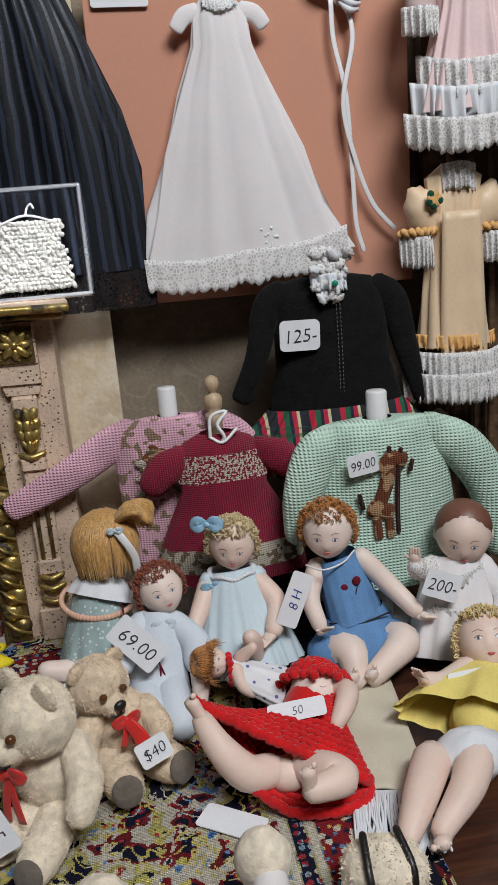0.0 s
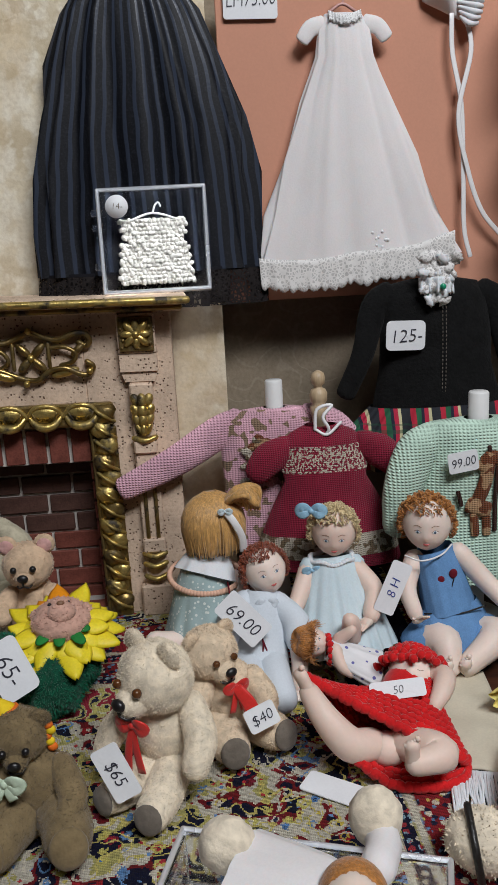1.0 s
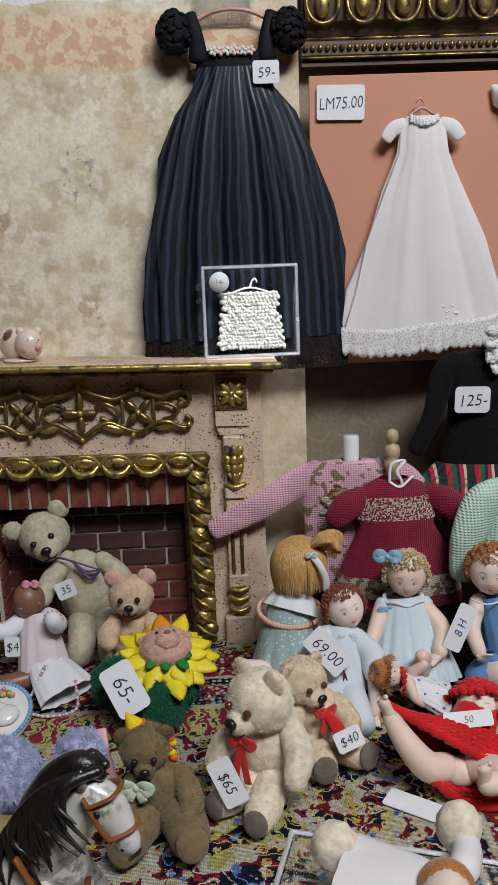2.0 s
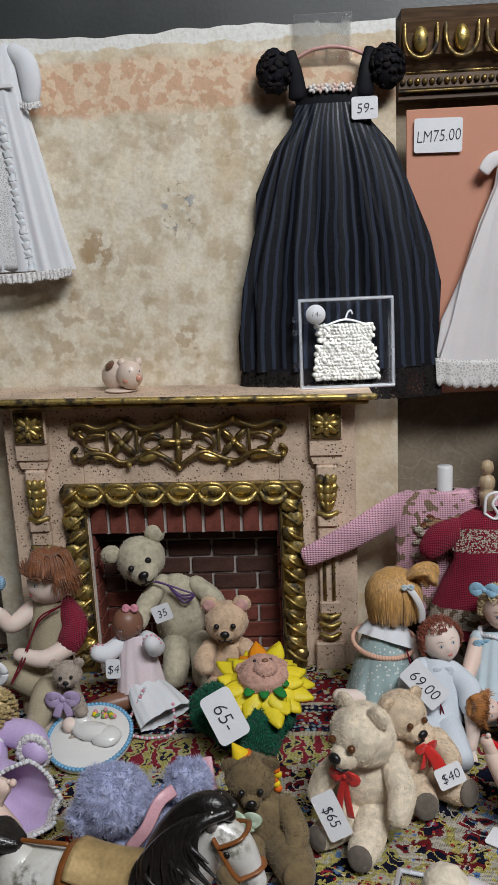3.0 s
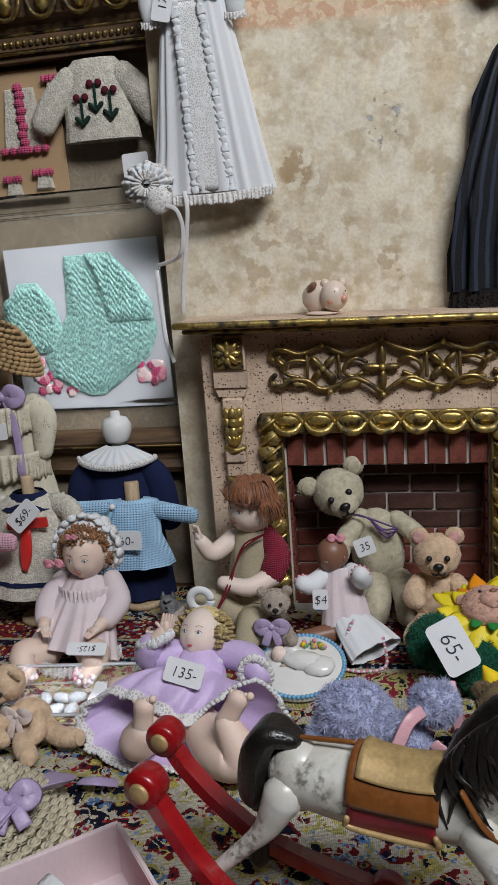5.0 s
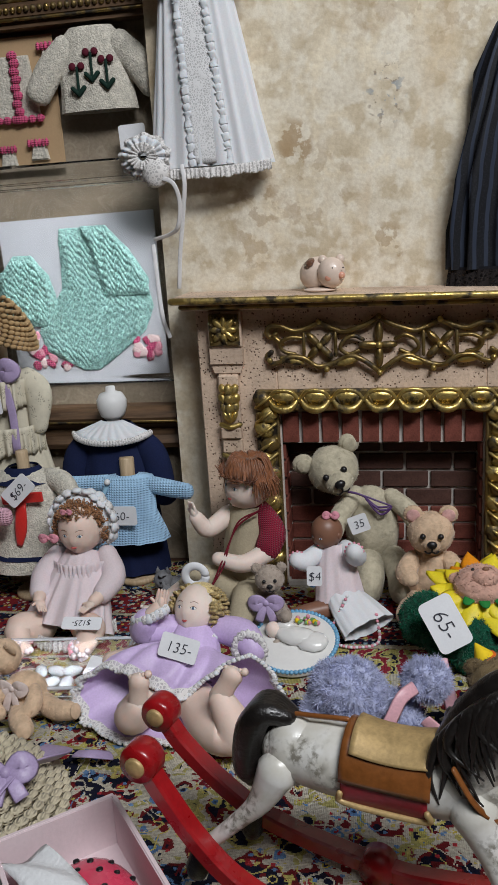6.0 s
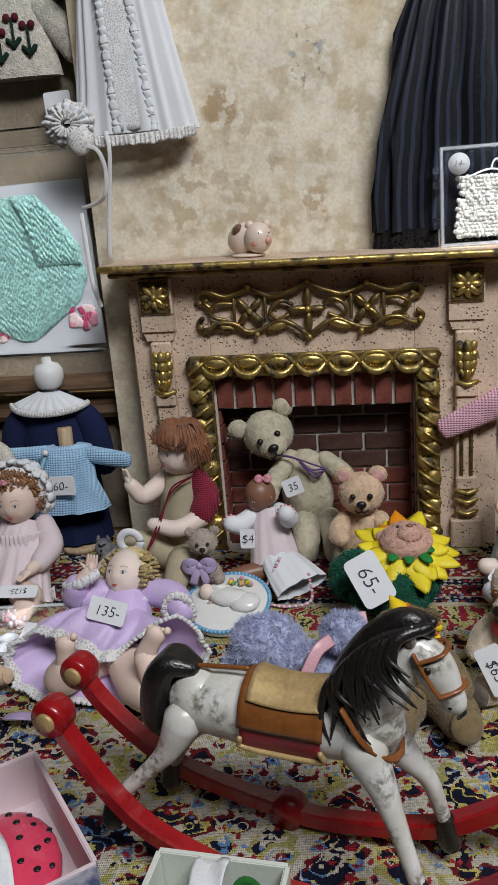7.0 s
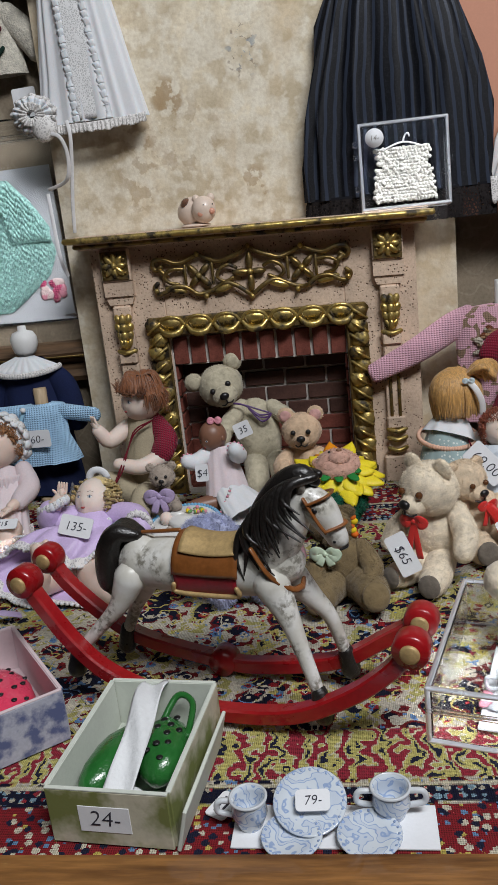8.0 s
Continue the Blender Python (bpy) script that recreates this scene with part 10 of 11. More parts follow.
def green_box():
    th, m, R3 = open_box("gift_box", "small leaf-patterned gift box open with white inside", (-0.0290, -0.3290, 0.0006), -6, 0.0450, 0.0650, 0.0220, M_BOXLEAF, M_BOXWHITE)
    g = G()
    g.box(m @ Vector((0.0262, -0.006, 0.0085)), (0.0014, 0.056, 0.017), M_BOXWHITE, R3 @ turn(0, 14, 0), 0.0003)
    part("lid_flap", g, th, "pale card lid edge leaning on the side")
    words("writing", "24-", 0.0090, m @ pose(-0.0015, -0.0335, 0.0110, 90, 0, 0), M_INK, th)
    g = G()
    g.box(m @ Vector((-0.0015, -0.0333, 0.0108)), (0.0190, 0.0004, 0.0105), M_WHITECARD, R3, 0.0001)
    part("price_sticker", g, th, "pale price sticker")
    p = thing("green_purse", m @ Vector((0, 0, 0.003)), "shiny green polka dot doll purse lying in the box", "doll purse")
    g = G()
    g.ell(m @ Vector((-0.0090, -0.0040, 0.0110)), (0.0090, 0.0200, 0.0085), M_GREENPATENT, R3 @ turn(0, 20, -14), 20, 14, 0.06)
    part("back_half", g, p)
    g = G()
    g.ell(m @ Vector((0.0085, 0.0020, 0.0120)), (0.0105, 0.0175, 0.0085), M_GREENPATENT, R3 @ turn(0, -18, 12), 20, 14, 0.06, 3)
    part("front_half", g, p)
    rnd = random.Random(8)
    for k in range(13):
        a, q = k * 2.4, 0.25 + 0.6 * (k / 13)
        d = G()
        pos = Vector((0.0085 + 0.0105 * q * math.cos(a), 0.0020 + 0.0175 * q * math.sin(a), 0.0125 + 0.0083 * math.sqrt(max(0, 1 - q * q))))
        d.ell(m @ pos, (0.0015, 0.0015, 0.0005), M_DARK, R3, 9, 5)
        part("dot", d, p)
    g = G()
    g.tube([m @ Vector(v) for v in ((0.0030, 0.0180, 0.0130), (0.0080, 0.0260, 0.0200), (0.0150, 0.0230, 0.0190), (0.0170, 0.0080, 0.0150))], 0.0014, M_GREENPATENT, 8, 6)
    part("strap", g, p, "thin green strap")
    t = G()
    t.sheet(lambda u, v: m @ Vector((-0.0060 + 0.011 * u + 0.002 * math.sin(v * 5), -0.0300 + 0.062 * v, 0.0060 + 0.0165 * math.sin(math.pi * (0.12 + 0.62 * v)) + 0.004 * v + 0.0012 * math.sin(u * 6 + v * 9))), 10, 26, M_TISSUE, 0.0004)
    t.sheet(lambda u, v: m @ Vector((-0.0020 + 0.019 * u, -0.0300 + 0.008 * v + 0.002 * math.sin(u * 5), 0.0080 + 0.004 * math.sin(u * 4) + 0.002 * v)), 12, 6, M_TISSUE, 0.0004)
    whole("tissue_strip", t, "crumpled white tissue strip across the green purse", "tissue")


green_box()


def pink_box():
    th, m, R3 = open_box("gift_box", "small blue floral gift box open with pinkish white inside", (-0.1085, -0.2900, 0.0006), 38.5, 0.0480, 0.0700, 0.0235, M_BOXBLUE, M_BOXPINK)
    p = thing("pink_purse", m @ Vector((0, 0, 0.003)), "hot pink polka dot doll purse lying in the box", "doll purse")
    g = G()
    g.ell(m @ Vector((0.0030, -0.0040, 0.0110)), (0.0160, 0.0250, 0.0095), M_PINKPATENT, R3, 22, 14, 0.05)
    part("pouch", g, p)
    for k in range(24):
        a, q = k * 2.4, 0.2 + 0.75 * math.sqrt(k / 24)
        d = G()
        d.ell(m @ Vector((0.0030 + 0.0160 * q * math.cos(a), -0.0040 + 0.0250 * q * math.sin(a), 0.0112 + 0.0094 * math.sqrt(max(0, 1 - q * q)))), (0.0014, 0.0014, 0.0005), M_DARK, R3, 8, 5)
        part("dot", d, p)
    t = G()
    t.sheet(lambda u, v: m @ Vector((-0.0210 + 0.018 * u + 0.004 * math.sin(v * 4), -0.0300 + 0.056 * v, 0.0120 + 0.013 * math.sin(math.pi * (0.1 + 0.7 * v)) + 0.002 * math.sin(u * 6 + v * 8))), 10, 20, M_TISSUE, 0.0004)
    whole("tissue_strip", t, "crumpled white tissue strip across the pink purse", "tissue")


pink_box()


def clear_case(name, label, c, rz, wx, wy, h, tilt=0.0):
    """A clear plastic hinged box: six thin walls, a lid line and two small hinges."""
    m = pose(*c, tilt, 0, rz)
    R3 = m.to_3x3()
    th = thing(name, m.translation, label, "clear box", "clear boxes")
    t = 0.0014
    for nm, cc, s in (("bottom", (0, 0, t / 2), (wx, wy, t)), ("lid", (0, 0, h - t / 2), (wx, wy, t)), ("side", (0, -wy / 2 + t / 2, h / 2), (wx - 0.0004, t, h - 2 * t - 0.0004)), ("side", (0, wy / 2 - t / 2, h / 2), (wx - 0.0004, t, h - 2 * t - 0.0004)), ("side", (-wx / 2 + t / 2, 0, h / 2), (t, wy - 2 * t - 0.0004, h - 2 * t - 0.0004)), ("side", (wx / 2 - t / 2, 0, h / 2), (t, wy - 2 * t - 0.0004, h - 2 * t - 0.0004))):
        g = G()
        g.box(m @ Vector(cc), s, M_ACRYL, R3, 0.0004)
        part(nm, g, th).visible_shadow = False
    for z in (h * 0.58, h * 0.64):
        g = G()
        for a, b in (((-1, -1), (1, -1)), ((-1, -1), (-1, 1)), ((1, -1), (1, 1))):
            g.tube([m @ Vector((a[0] * (wx / 2 + 0.0005), a[1] * (wy / 2 + 0.0005), z)), m @ Vector((b[0] * (wx / 2 + 0.0005), b[1] * (wy / 2 + 0.0005), z))], 0.0006, M_ACRYL, 6, 1)
        part("lid_edge", g, th).visible_shadow = False
    # tubes added along the edges to carry that painted gleam
    g = G()
    X, Y = wx / 2, wy / 2
    for z in (0.0006, h):
        for a, b in (((-X, -Y), (X, -Y)), ((X, -Y), (X, Y)), ((X, Y), (-X, Y)), ((-X, Y), (-X, -Y))):
            g.tube([m @ Vector((*a, z)), m @ Vector((*b, z))], 0.0011, M_ACRYLEDGE, 8, 1)
    for a in ((-X, -Y), (X, -Y), (X, Y), (-X, Y)):
        g.tube([m @ Vector((*a, 0.0006)), m @ Vector((*a, h))], 0.0011, M_ACRYLEDGE, 8, 1)
    part("edge", g, th, "whitish tubes painting the edge gleam of the clear box").visible_shadow = False
    return th, m, R3


def mantel_case():
    m0 = (0.1065, 0.0090, 0.2238)
    th, m, R3 = clear_case("clear_box", "clear plastic box with white crocheted dress on the mantel", m0, 0, 0.0580, 0.0550, 0.0150, 84)
    for y in (-0.013, 0.008, 0.016):
        g = G()
        g.lathe([(0.0026, -0.0018), (0.0028, 0), (0.0026, 0.0018)], m @ Vector((-0.0312, y, 0.0105)), M_ACRYL, R3 @ turn(90, 0, 0), 14)
        part("hinge", g, th)
    d = thing("crocheted_dress", m.translation, "tiny white crocheted dress on a hanger inside clear box", "doll dress")
    c = plain("white_crochet", (0.62, 0.60, 0.55), 0.9, scale=200, fine=900, var=0.12, bump=0.5)
    g = G()
    rnd = random.Random(3)
    for r in range(16):
        y = 0.0110 - 0.0022 * r
        w = 0.0185 - 0.0004 * r if r < 5 else (0.0150 if r == 5 else 0.0170 + 0.00025 * r)
        cnt = int(w * 2 / 0.0023)
        for k in range(cnt):
            g.ell(m @ Vector((-w + 2 * w * (k + 0.5) / cnt + (0.0007 if r % 2 else -0.0007), y, 0.0070 + rnd.uniform(-0.0006, 0.0008))), (0.0020, 0.0015, 0.0013), c, R3 @ turn(0, 0, rnd.uniform(-90, 90)), 7, 5, 0.5, k)
    part("crochet", g, d)
    g = G()
    g.tube([m @ Vector(v) for v in ((-0.0140, 0.0110, 0.0080), (0.0, 0.0150, 0.0085), (0.0140, 0.0110, 0.0080))], 0.0007, M_RIBBON, 6, 4)
    g.tube([m @ Vector(v) for v in ((0.0, 0.0150, 0.0085), (0.0015, 0.0190, 0.0085), (0.0035, 0.0205, 0.0085), (0.0045, 0.0185, 0.0085))], 0.0006, M_RIBBON, 6, 4)
    part("hanger", g, d, "white wire hanger")
    s = G()
    s.lathe([(0.0062, 0.0), (0.0062, 0.0003)], m @ Vector((-0.0190, 0.0185, 0.0152)), M_WHITECARD, R3, 28)
    st = part("price_sticker", s, th, "round white price sticker")
    words("writing", "14-", 0.0048, m @ pose(-0.0190, 0.0185, 0.0156), M_PAD, st)


mantel_case()


M_CHINA = plain("white_china", (0.60, 0.63, 0.66), 0.14, scale=60, var=0.05, bump=0.04, coat=0.6)


def blue_china():
    n = Nodes("blue_painted_china", 0.14)
    v = n.voronoi(230, "SMOOTH_F1").outputs["Distance"]
    f = n.ramp(n.math("ADD", n.wave(50, "DIAGONAL", 13, dscale=2.5), n.math("MULTIPLY", v, 0.5)), [(0.55, 0.0), (0.7, 0.8), (0.9, 0.9), (1.0, 0.2)])
    n.colour(n.mix(f, (0.60, 0.65, 0.70), (0.24, 0.34, 0.56)))
    n.b.inputs["Coat Weight"].default_value = 0.6
    return n.mat


M_BLUECHINA = blue_china()


def cup(x, y, s, handles, label):
    th = thing("china_cup", (x, y, 0.0008), label, "cup", "miniature tea set")
    g = G()
    g.lathe([(0.0042 * s, 0.0008), (0.0046 * s, 0.0016), (0.0050 * s, 0.003), (0.0064 * s, 0.0065), (0.0060 * s, 0.0105), (0.0066 * s, 0.0128), (0.0060 * s, 0.0128), (0.0054 * s, 0.0105), (0.0055 * s, 0.0065), (0.0040 * s, 0.0030), (0.0004, 0.0028)], (x, y, 0), M_BLUECHINA, None, 28)
    part("bowl", g, th, "white china bowl with blue painting")
    r = G()
    r.lathe([(0.0067 * s, 0.0122), (0.0068 * s, 0.0129), (0.0060 * s, 0.0131), (0.0059 * s, 0.0124)], (x, y, 0), M_CHINA, None, 28, False)
    part("rim", r, th, "plain white rim")
    for d in handles:
        h = G()
        h.tube([(x + d * 0.0060 * s, y, 0.0110), (x + d * 0.0105 * s, y - 0.0005, 0.0110), (x + d * 0.0110 * s, y - 0.0005, 0.0070), (x + d * 0.0058 * s, y, 0.0050)], 0.0011, M_CHINA, 9, 6)
        part("handle", h, th, "white china handle")


M_PALEINK = plain("pale_blue_glaze", (0.30, 0.40, 0.62), 0.2, var=0.3)


def plate(x, y, z, r, tilt, label):
    th = thing("china_plate", (x, y, z), label, "plate", "miniature tea set")
    T = turn(tilt, 0, 0)
    g = G()
    g.lathe([(r * 0.55, 0.0), (r * 0.6, 0.0008), (r * 0.95, 0.0022), (r, 0.0030), (r * 0.97, 0.0034), (r * 0.62, 0.0018), (r * 0.02, 0.0014)], (x, y, z), M_BLUECHINA, T, 40)
    part("dish", g, th, "white dish with blue painting")
    e = G()
    for k in range(24):
        a = 6.283 * k / 24
        e.ell(Vector((x, y, z)) + T @ Vector((r * 0.93 * math.cos(a), r * 0.93 * math.sin(a), 0.0030)), (0.0009, 0.0007, 0.0003), M_PALEINK, T @ turn(0, 0, math.degrees(a)), 7, 4)
    part("painted_edge", e, th, "blue scalloped edge")


g = G()
g.box((0.0440, -0.3540, 0.0006), (0.0700, 0.0200, 0.0008), M_WHITECARD, turn(0, 0, -1), 0.0002)
whole("tea_set_card", g, "white card under the miniature china tea set", "card")
cup(0.0150, -0.3530, 1.0, (-1,), "tiny blue and white china cup on the white card")
cup(0.0640, -0.3490, 1.05, (-1, 1), "tiny blue and white china sugar bowl with two handles")
plate(0.0360, -0.3490, 0.0052, 0.0130, 20, "tiny blue and white china plate propped on the card")
plate(0.0560, -0.3610, 0.0012, 0.0110, 3, "tiny blue and white china saucer by the rail")
plate(0.0300, -0.3615, 0.0012, 0.0105, 3, "tiny blue and white china saucer by the rail")
price_tag("79-", pose(0.0372, -0.3515, 0.0094, 22, 0, 2), 0.0120, 0.0078, "small paper price tag lying on the china plate")
price_tag("", pose(0.0040, -0.3440, 0.0010, 0, 0, 62), 0.0130, 0.0085, "small white tag with unreadable writing on the rug", bars=True)


def tea_case():
    th, m, R3 = clear_case("clear_box", "large clear plastic box with miniature tea things on the rug", (0.1385, -0.2790, 0.0004), -17, 0.0920, 0.0920, 0.0240)
    g = G()
    g.box(m @ Vector((0.004, -0.006, 0.0022)), (0.066, 0.060, 0.0010), M_WHITECARD, R3, 0.0002)
    whole("tea_card", g, "white card lying in the clear box", "card")
    for lx, ly, s in ((-0.018, -0.012, 0.9), (0.010, 0.004, 0.9)):
        p = m @ Vector((lx, ly, 0.003))
        c = thing("china_cup", p, "tiny pale china cup inside the clear box", "cup", "miniature tea set")
        q = G()
        q.lathe([(0.0042, 0.0), (0.0064, 0.005), (0.0066, 0.0100), (0.0058, 0.0100), (0.0052, 0.004), (0.0004, 0.002)], p, M_CHINA, None, 24)
        part("bowl", q, c)
        h = G()
        h.tube([p + Vector((-0.006, 0, 0.008)), p + Vector((-0.0105, 0, 0.008)), p + Vector((-0.0100, 0, 0.0035)), p + Vector((-0.0055, 0, 0.0028))], 0.0009, M_CHINA, 8, 5)
        part("handle", h, c)
    d = G()
    rnd = random.Random(2)
    for k in range(9):
        d.ell(m @ Vector((-0.028 + 0.012 * rnd.random(), -0.026 + 0.010 * rnd.random(), 0.0045)), (0.0040, 0.0022, 0.0012), M_PINKTRIM if k % 2 else M_CHINA, R3 @ turn(0, 0, rnd.uniform(0, 180)), 9, 5, 0.3, k)
    whole("china_flower", d, "small pink and white china flower pieces in the clear box", "ornament")
    # a baby doll lying on the lid
    g = G()
    head(g, (0.1590, -0.2720, 0.0350), 0.0112, (-0.15, -0.80, 0.35), M_SKIN, M_HAIR_GINGER, "cap", 3)
    frock(g, (0.1550, -0.2640, 0.0330), (0.1270, -0.2480, 0.0300), 0.0095, 0.0170, 0.0060, 0.0062, M_LAWN, 8, 0.08)
    g.ell((0.1230, -0.2420, 0.0340), (0.0095, 0.0080, 0.0095), M_MOHAIR, None, 14, 10, 0.1)
    g.ell((0.1740, -0.2360, 0.0340), (0.0095, 0.0075, 0.0110), M_MOHAIR, None, 14, 10, 0.1, 3)
    g.tube([(0.1700, -0.2560, 0.0320), (0.1745, -0.2450, 0.0300), (0.1745, -0.2380, 0.0300)], 0.0060, M_LAWN, 12, 4)
    whole("baby_doll", g, "small baby doll in white suit lying on the clear box", "doll", "porcelain dolls")


tea_case()


def small_case():
    th, m, R3 = clear_case("clear_box", "flat clear plastic box behind the tiny beige bear", (-0.1830, -0.1330, 0.0004), 5, 0.0740, 0.0520, 0.0130)
    g = G()
    for k in range(6):
        g.ell(m @ Vector((-0.012 + 0.009 * (k % 3), -0.008 + 0.012 * (k // 3), 0.0045)), (0.0058, 0.0034, 0.0030), M_CHINA, R3 @ turn(0, 0, 40 * k), 12, 8, 0.2, k)
    whole("china_piece", g, "small white china pieces in the flat clear box", "ornament")


small_case()


def crochet_hat():
    th = thing("crocheted_hat", (-0.195, -0.235, 0), "cream chunky crocheted doll hat with lilac ribbon on the rug", "doll hat")
    c = knit("cream_cotton_cord", (0.60, 0.53, 0.38), 0.0022, 0.15)
    for i in range(11):
        g = G()
        t = i / 10
        r = 0.0520 * (1 - t) ** 0.6 + 0.002
        z = 0.0030 + 0.0230 * math.sin(t * 1.57)
        cnt = max(6, int(r * 6.283 / 0.0058))
        for k in range(cnt):
            a = 6.283 * (k + 0.5 * (i % 2)) / cnt
            g.ell((-0.1960 + r * math.cos(a), -0.2360 + r * 0.85 * math.sin(a), z), (0.0036, 0.0026, 0.0024), c, turn(0, 0, math.degrees(a) + 55), 8, 5)
        part("crochet_round", g, th)
    s = G()
    s.ell((-0.1960, -0.2360, 0.0010), (0.0480, 0.0400, 0.0210), c, None, 26, 12)
    part("crown", s, th)
    g = G()
    g.tube([(-0.1650, -0.2020, 0.0090), (-0.1480, -0.2130, 0.0150), (-0.1560, -0.2350, 0.0240), (-0.1640, -0.2600, 0.0200)], 0.0050, M_LILACRIB, 10, 6, True, 0.15)
    bow(g, (-0.1600, -0.2420, 0.0270), 0.0100, M_LILACRIB, (0.3, -0.6, 0.7), 0.012)
    g.tube([(-0.1480, -0.2000, 0.0060), (-0.1400, -0.2020, 0.0080), (-0.1320, -0.1960, 0.0030)], 0.0030, M_LILACRIB, 8, 4, True, 0.18)
    part("ribbon", g, th, "lilac organza ribbon and bow")


crochet_hat()


def scarf():
    th = thing("fringed_cloth", (0.237, -0.15, 0.001), "cream cloth with long white fringe spread on the rug", "cloth")
    g = G()
    g.sheet(lambda u, v: (0.2180 + 0.042 * u + 0.006 * v * (1 - 2 * u) - 0.004 * v, -0.098 - 0.078 * v - 0.008 * u, 0.0024 + 0.0012 * noise.noise(Vector((u * 4, v * 5, 1)))), 20, 30, M_CREAM, 0.0010)
    part("cloth", g, th)
    f = G()
    rnd = random.Random(12)
    for k in range(60):
        u = k / 59
        x, y = 0.2200 + 0.030 * u, -0.1765 - 0.008 * u
        f.tube([(x, y, 0.0022), (x - 0.003 + rnd.uniform(-0.002, 0.002), y - 0.014, 0.0022 + rnd.uniform(0, 0.001)), (x - 0.007 + rnd.uniform(-0.004, 0.004), y - 0.030, 0.0012)], 0.00055, M_WHITE, 5, 3)
    part("fringe", f, th, "long white thread fringe")


scarf()


# ---- the bricks of the firebox ----
def bricks():
    def cell(sx, sy, sz, mat):
        g = G()
        g.box((0, 0, 0), (sx, sy, sz), mat, None, 0.0005)
        return mesh_of("brick", g)

    rnd = random.Random(1)

    def lay(me, at, rz=0):
        ob = new("brick", me)
        ob.matrix_basis = pose(at[0], at[1] + rnd.uniform(-0.0003, 0.0003), settled(at[0], at[2]), rnd.uniform(-1, 1), rnd.uniform(-0.5, 0.5), rz)
        ob.parent = FIREBOX

    up = cell(0.0108, 0.0030, 0.0205, M_BRICK)
    for k in range(10):
        lay(up, (FX - 0.0585 + 0.0130 * k, 0.0028, 0.1085))
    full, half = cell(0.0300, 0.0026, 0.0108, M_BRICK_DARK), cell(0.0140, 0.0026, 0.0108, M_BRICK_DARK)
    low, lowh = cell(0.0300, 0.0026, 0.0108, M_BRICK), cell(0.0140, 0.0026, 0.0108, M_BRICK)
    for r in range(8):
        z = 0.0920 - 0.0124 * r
        # the upper four rows take the darker brick
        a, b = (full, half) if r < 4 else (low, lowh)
        if r % 2:
            lay(b, (FX - 0.0560, 0.0232, z))
            for k in range(3):
                lay(a, (FX - 0.0322 + 0.0318 * k, 0.0232, z))
            lay(b, (FX + 0.0552, 0.0232, z))
        else:
            for k in range(4):
                lay(a, (FX - 0.0477 + 0.0318 * k, 0.0232, z))
    side = cell(0.0180, 0.0024, 0.0108, M_BRICK)
    for s in (-1, 1):
        for r in range(8):
            lay(side, (FX + s * 0.0638, 0.0125, 0.0920 - 0.0124 * r), 90)
    hearth = cell(0.0300, 0.0110, 0.0030, M_BRICK)
    for k in range(4):
        lay(hearth, (FX - 0.0477 + 0.0318 * k, 0.0050, 0.0046))


bricks()

# ---- price tags on the toys ----
price_tag("69.00", upright(0.1388, -0.1045, 0.0434, -15, 0, -48), 0.0270, 0.0145, "white paper price tag tied to the boy doll")
price_tag("$40", upright(0.1420, -0.1585, 0.0240, -20, 0, 22), 0.0140, 0.0105, "small price tag tied to the tan bear")
price_tag("$65", upright(0.0815, -0.1860, 0.0235, -10, 0, -66), 0.0235, 0.0115, "greyish price tag tied to the cream bear")
price_tag("65-", upright(0.0272, -0.1180, 0.0345, -25, 0, -62), 0.0280, 0.0185, "rounded white price card on the sunflower toy", rounded=0.003)
price_tag("35", upright(-0.0196, -0.0270, 0.0548, -5, 0, 20), 0.0125, 0.0115, "small price card pinned to the plush bear")
price_tag("$4", upright(-0.0451, -0.0680, 0.0374, -10, 0, 0), 0.0090, 0.0120, "small price tag on the brown baby doll")
price_tag("135-", upright(-0.1050, -0.1600, 0.0400, -30, 0, -14), 0.0200, 0.0120, "white price tag on the lilac dress")
price_tag("200-", upright(0.2916, -0.0960, 0.0452, -10, 0, -24), 0.0190, 0.0140, "white price tag on the lace gown")
price_tag("145-", upright(0.2838, -0.1480, 0.0233, -30, 0, 2), 0.0210, 0.0115, "white price tag on the yellow dress")
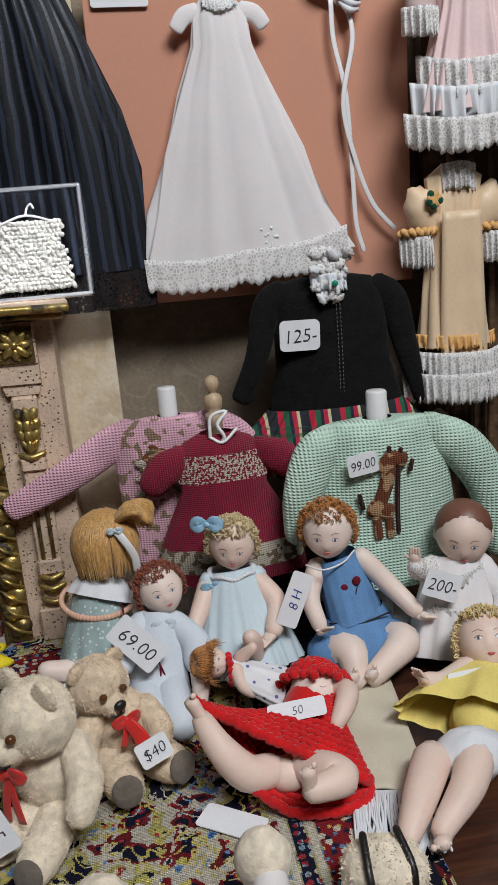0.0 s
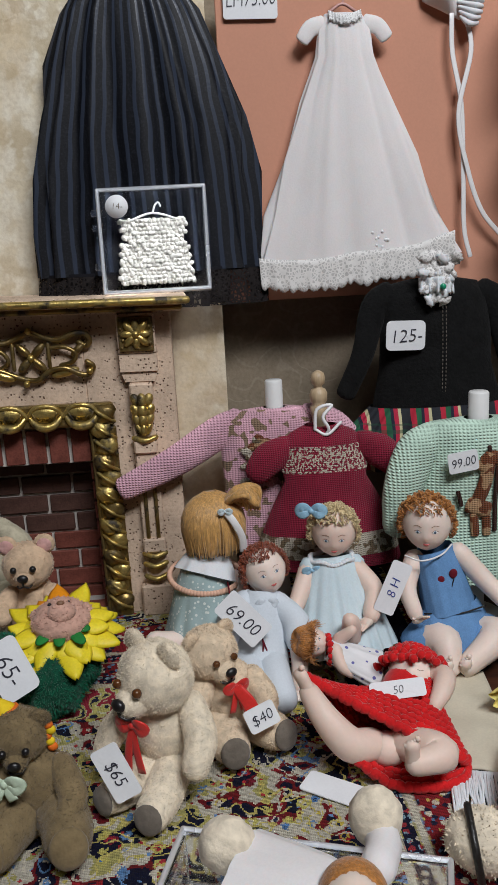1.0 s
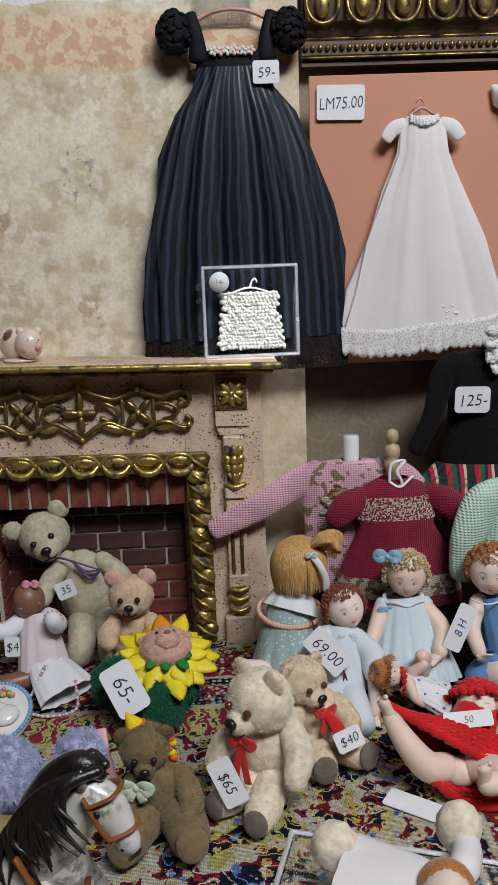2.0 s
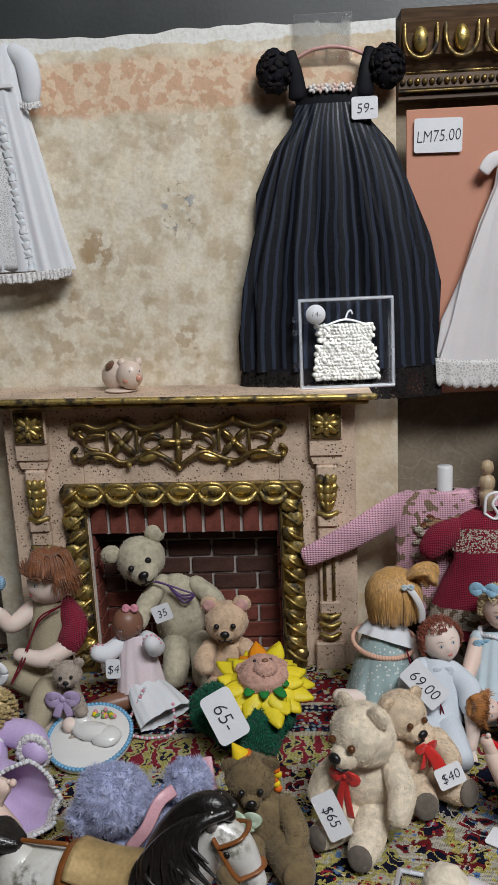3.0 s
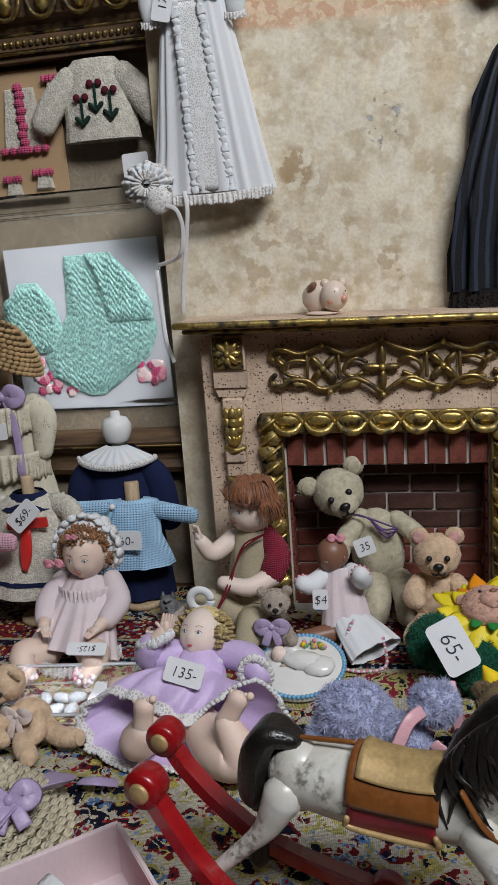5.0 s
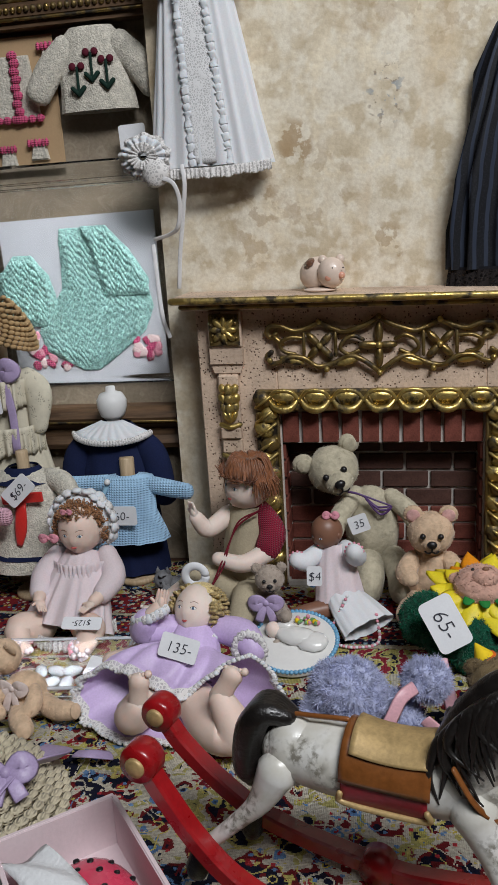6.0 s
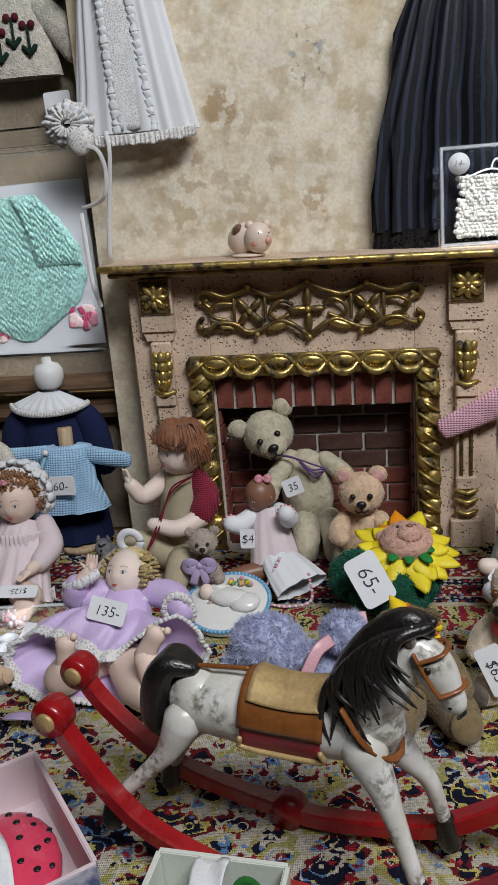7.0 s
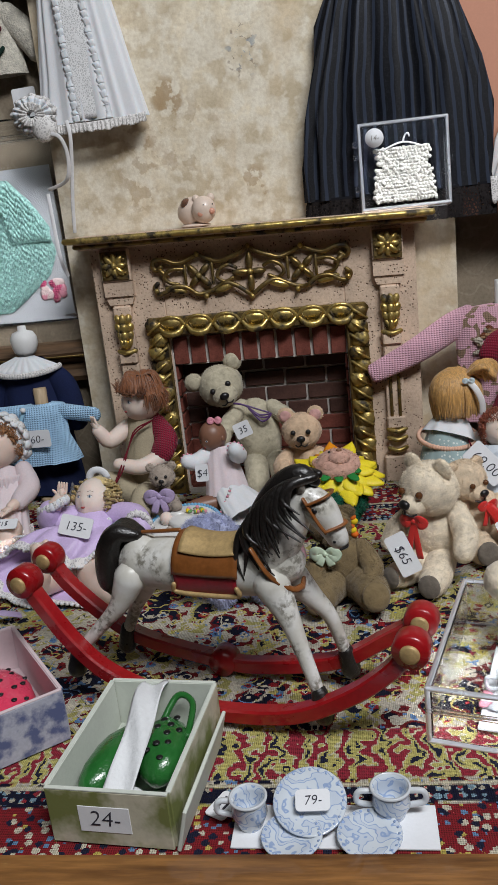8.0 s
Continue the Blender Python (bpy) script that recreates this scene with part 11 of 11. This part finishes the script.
price_tag("50", upright(0.2030, -0.1540, 0.0285, -40, 0, 2), 0.0250, 0.0080, "narrow price tag on the red crocheted dress")
price_tag("8 H", upright(0.2174, -0.0900, 0.0463, -10, 0, 64), 0.0280, 0.0110, "narrow white price tag tied to the blonde doll", ink=M_BLUEINK)
price_tag("$125-", upright(-0.1783, -0.1060, 0.0230, -55, 0, 180), 0.0240, 0.0080, "white paper price tag lying on the doll")
price_tag("$9", upright(-0.1534, -0.1380, 0.0121, -55, 0, 168), 0.0240, 0.0130, "white paper price tag on the flat clear box")
price_tag("59-", upright(-0.1675, -0.2300, 0.0132, -45, 0, 8), 0.0250, 0.0120, "white paper price tag on the crocheted hat")

g = G()
P = [Vector((-0.1148 + 0.0062 * math.cos(a), -0.0800, 0.0422 + 0.0062 * math.sin(a))) for a in (2 * math.pi * k / 24 for k in range(25))]
g.tube(P, 0.0026, M_WHITECARD, 8, 1, False, 0.5, (0, 1, 0))
whole("ring_tag", g, "round white ring tag tied to the boy doll", "price tag")

price_tag("", pose(0.1692, -0.1801, 0.0012, 0, 0, -35), 0.0270, 0.0130, "blank white paper tag lying on the rug")
price_tag("", upright(0.1012, -0.1120, 0.0266, -40, 0, -40), 0.0240, 0.0090, "narrow white tag hanging from red cord", bars=True)


def spotted_plush():
    th = thing("plush_toy", (0.2158, -0.2287, 0), "small cream plush toy with black bands on the cloth fringe", "soft toy", "furry toys")
    g = G()
    g.ell((0.2158, -0.2287, 0.0125), (0.0150, 0.0120, 0.0115), M_MOHAIR, turn(0, 0, -20), 18, 12, 0.1)
    g.fur(900, 0.0016, M_MOHAIR, 3, 0.0004, [M_MOHAIR])
    part("body", g, th)
    for k in (-1, 1):
        b = G()
        b.tube([(0.2158 + k * 0.006, -0.2287 - 0.012, 0.0060), (0.2158 + k * 0.0075, -0.2287 - 0.0085, 0.0190), (0.2158 + k * 0.006, -0.2287 + 0.004, 0.0250)], 0.0014, M_MANE, 8, 4)
        part("band", b, th, "curved black band")


spotted_plush()
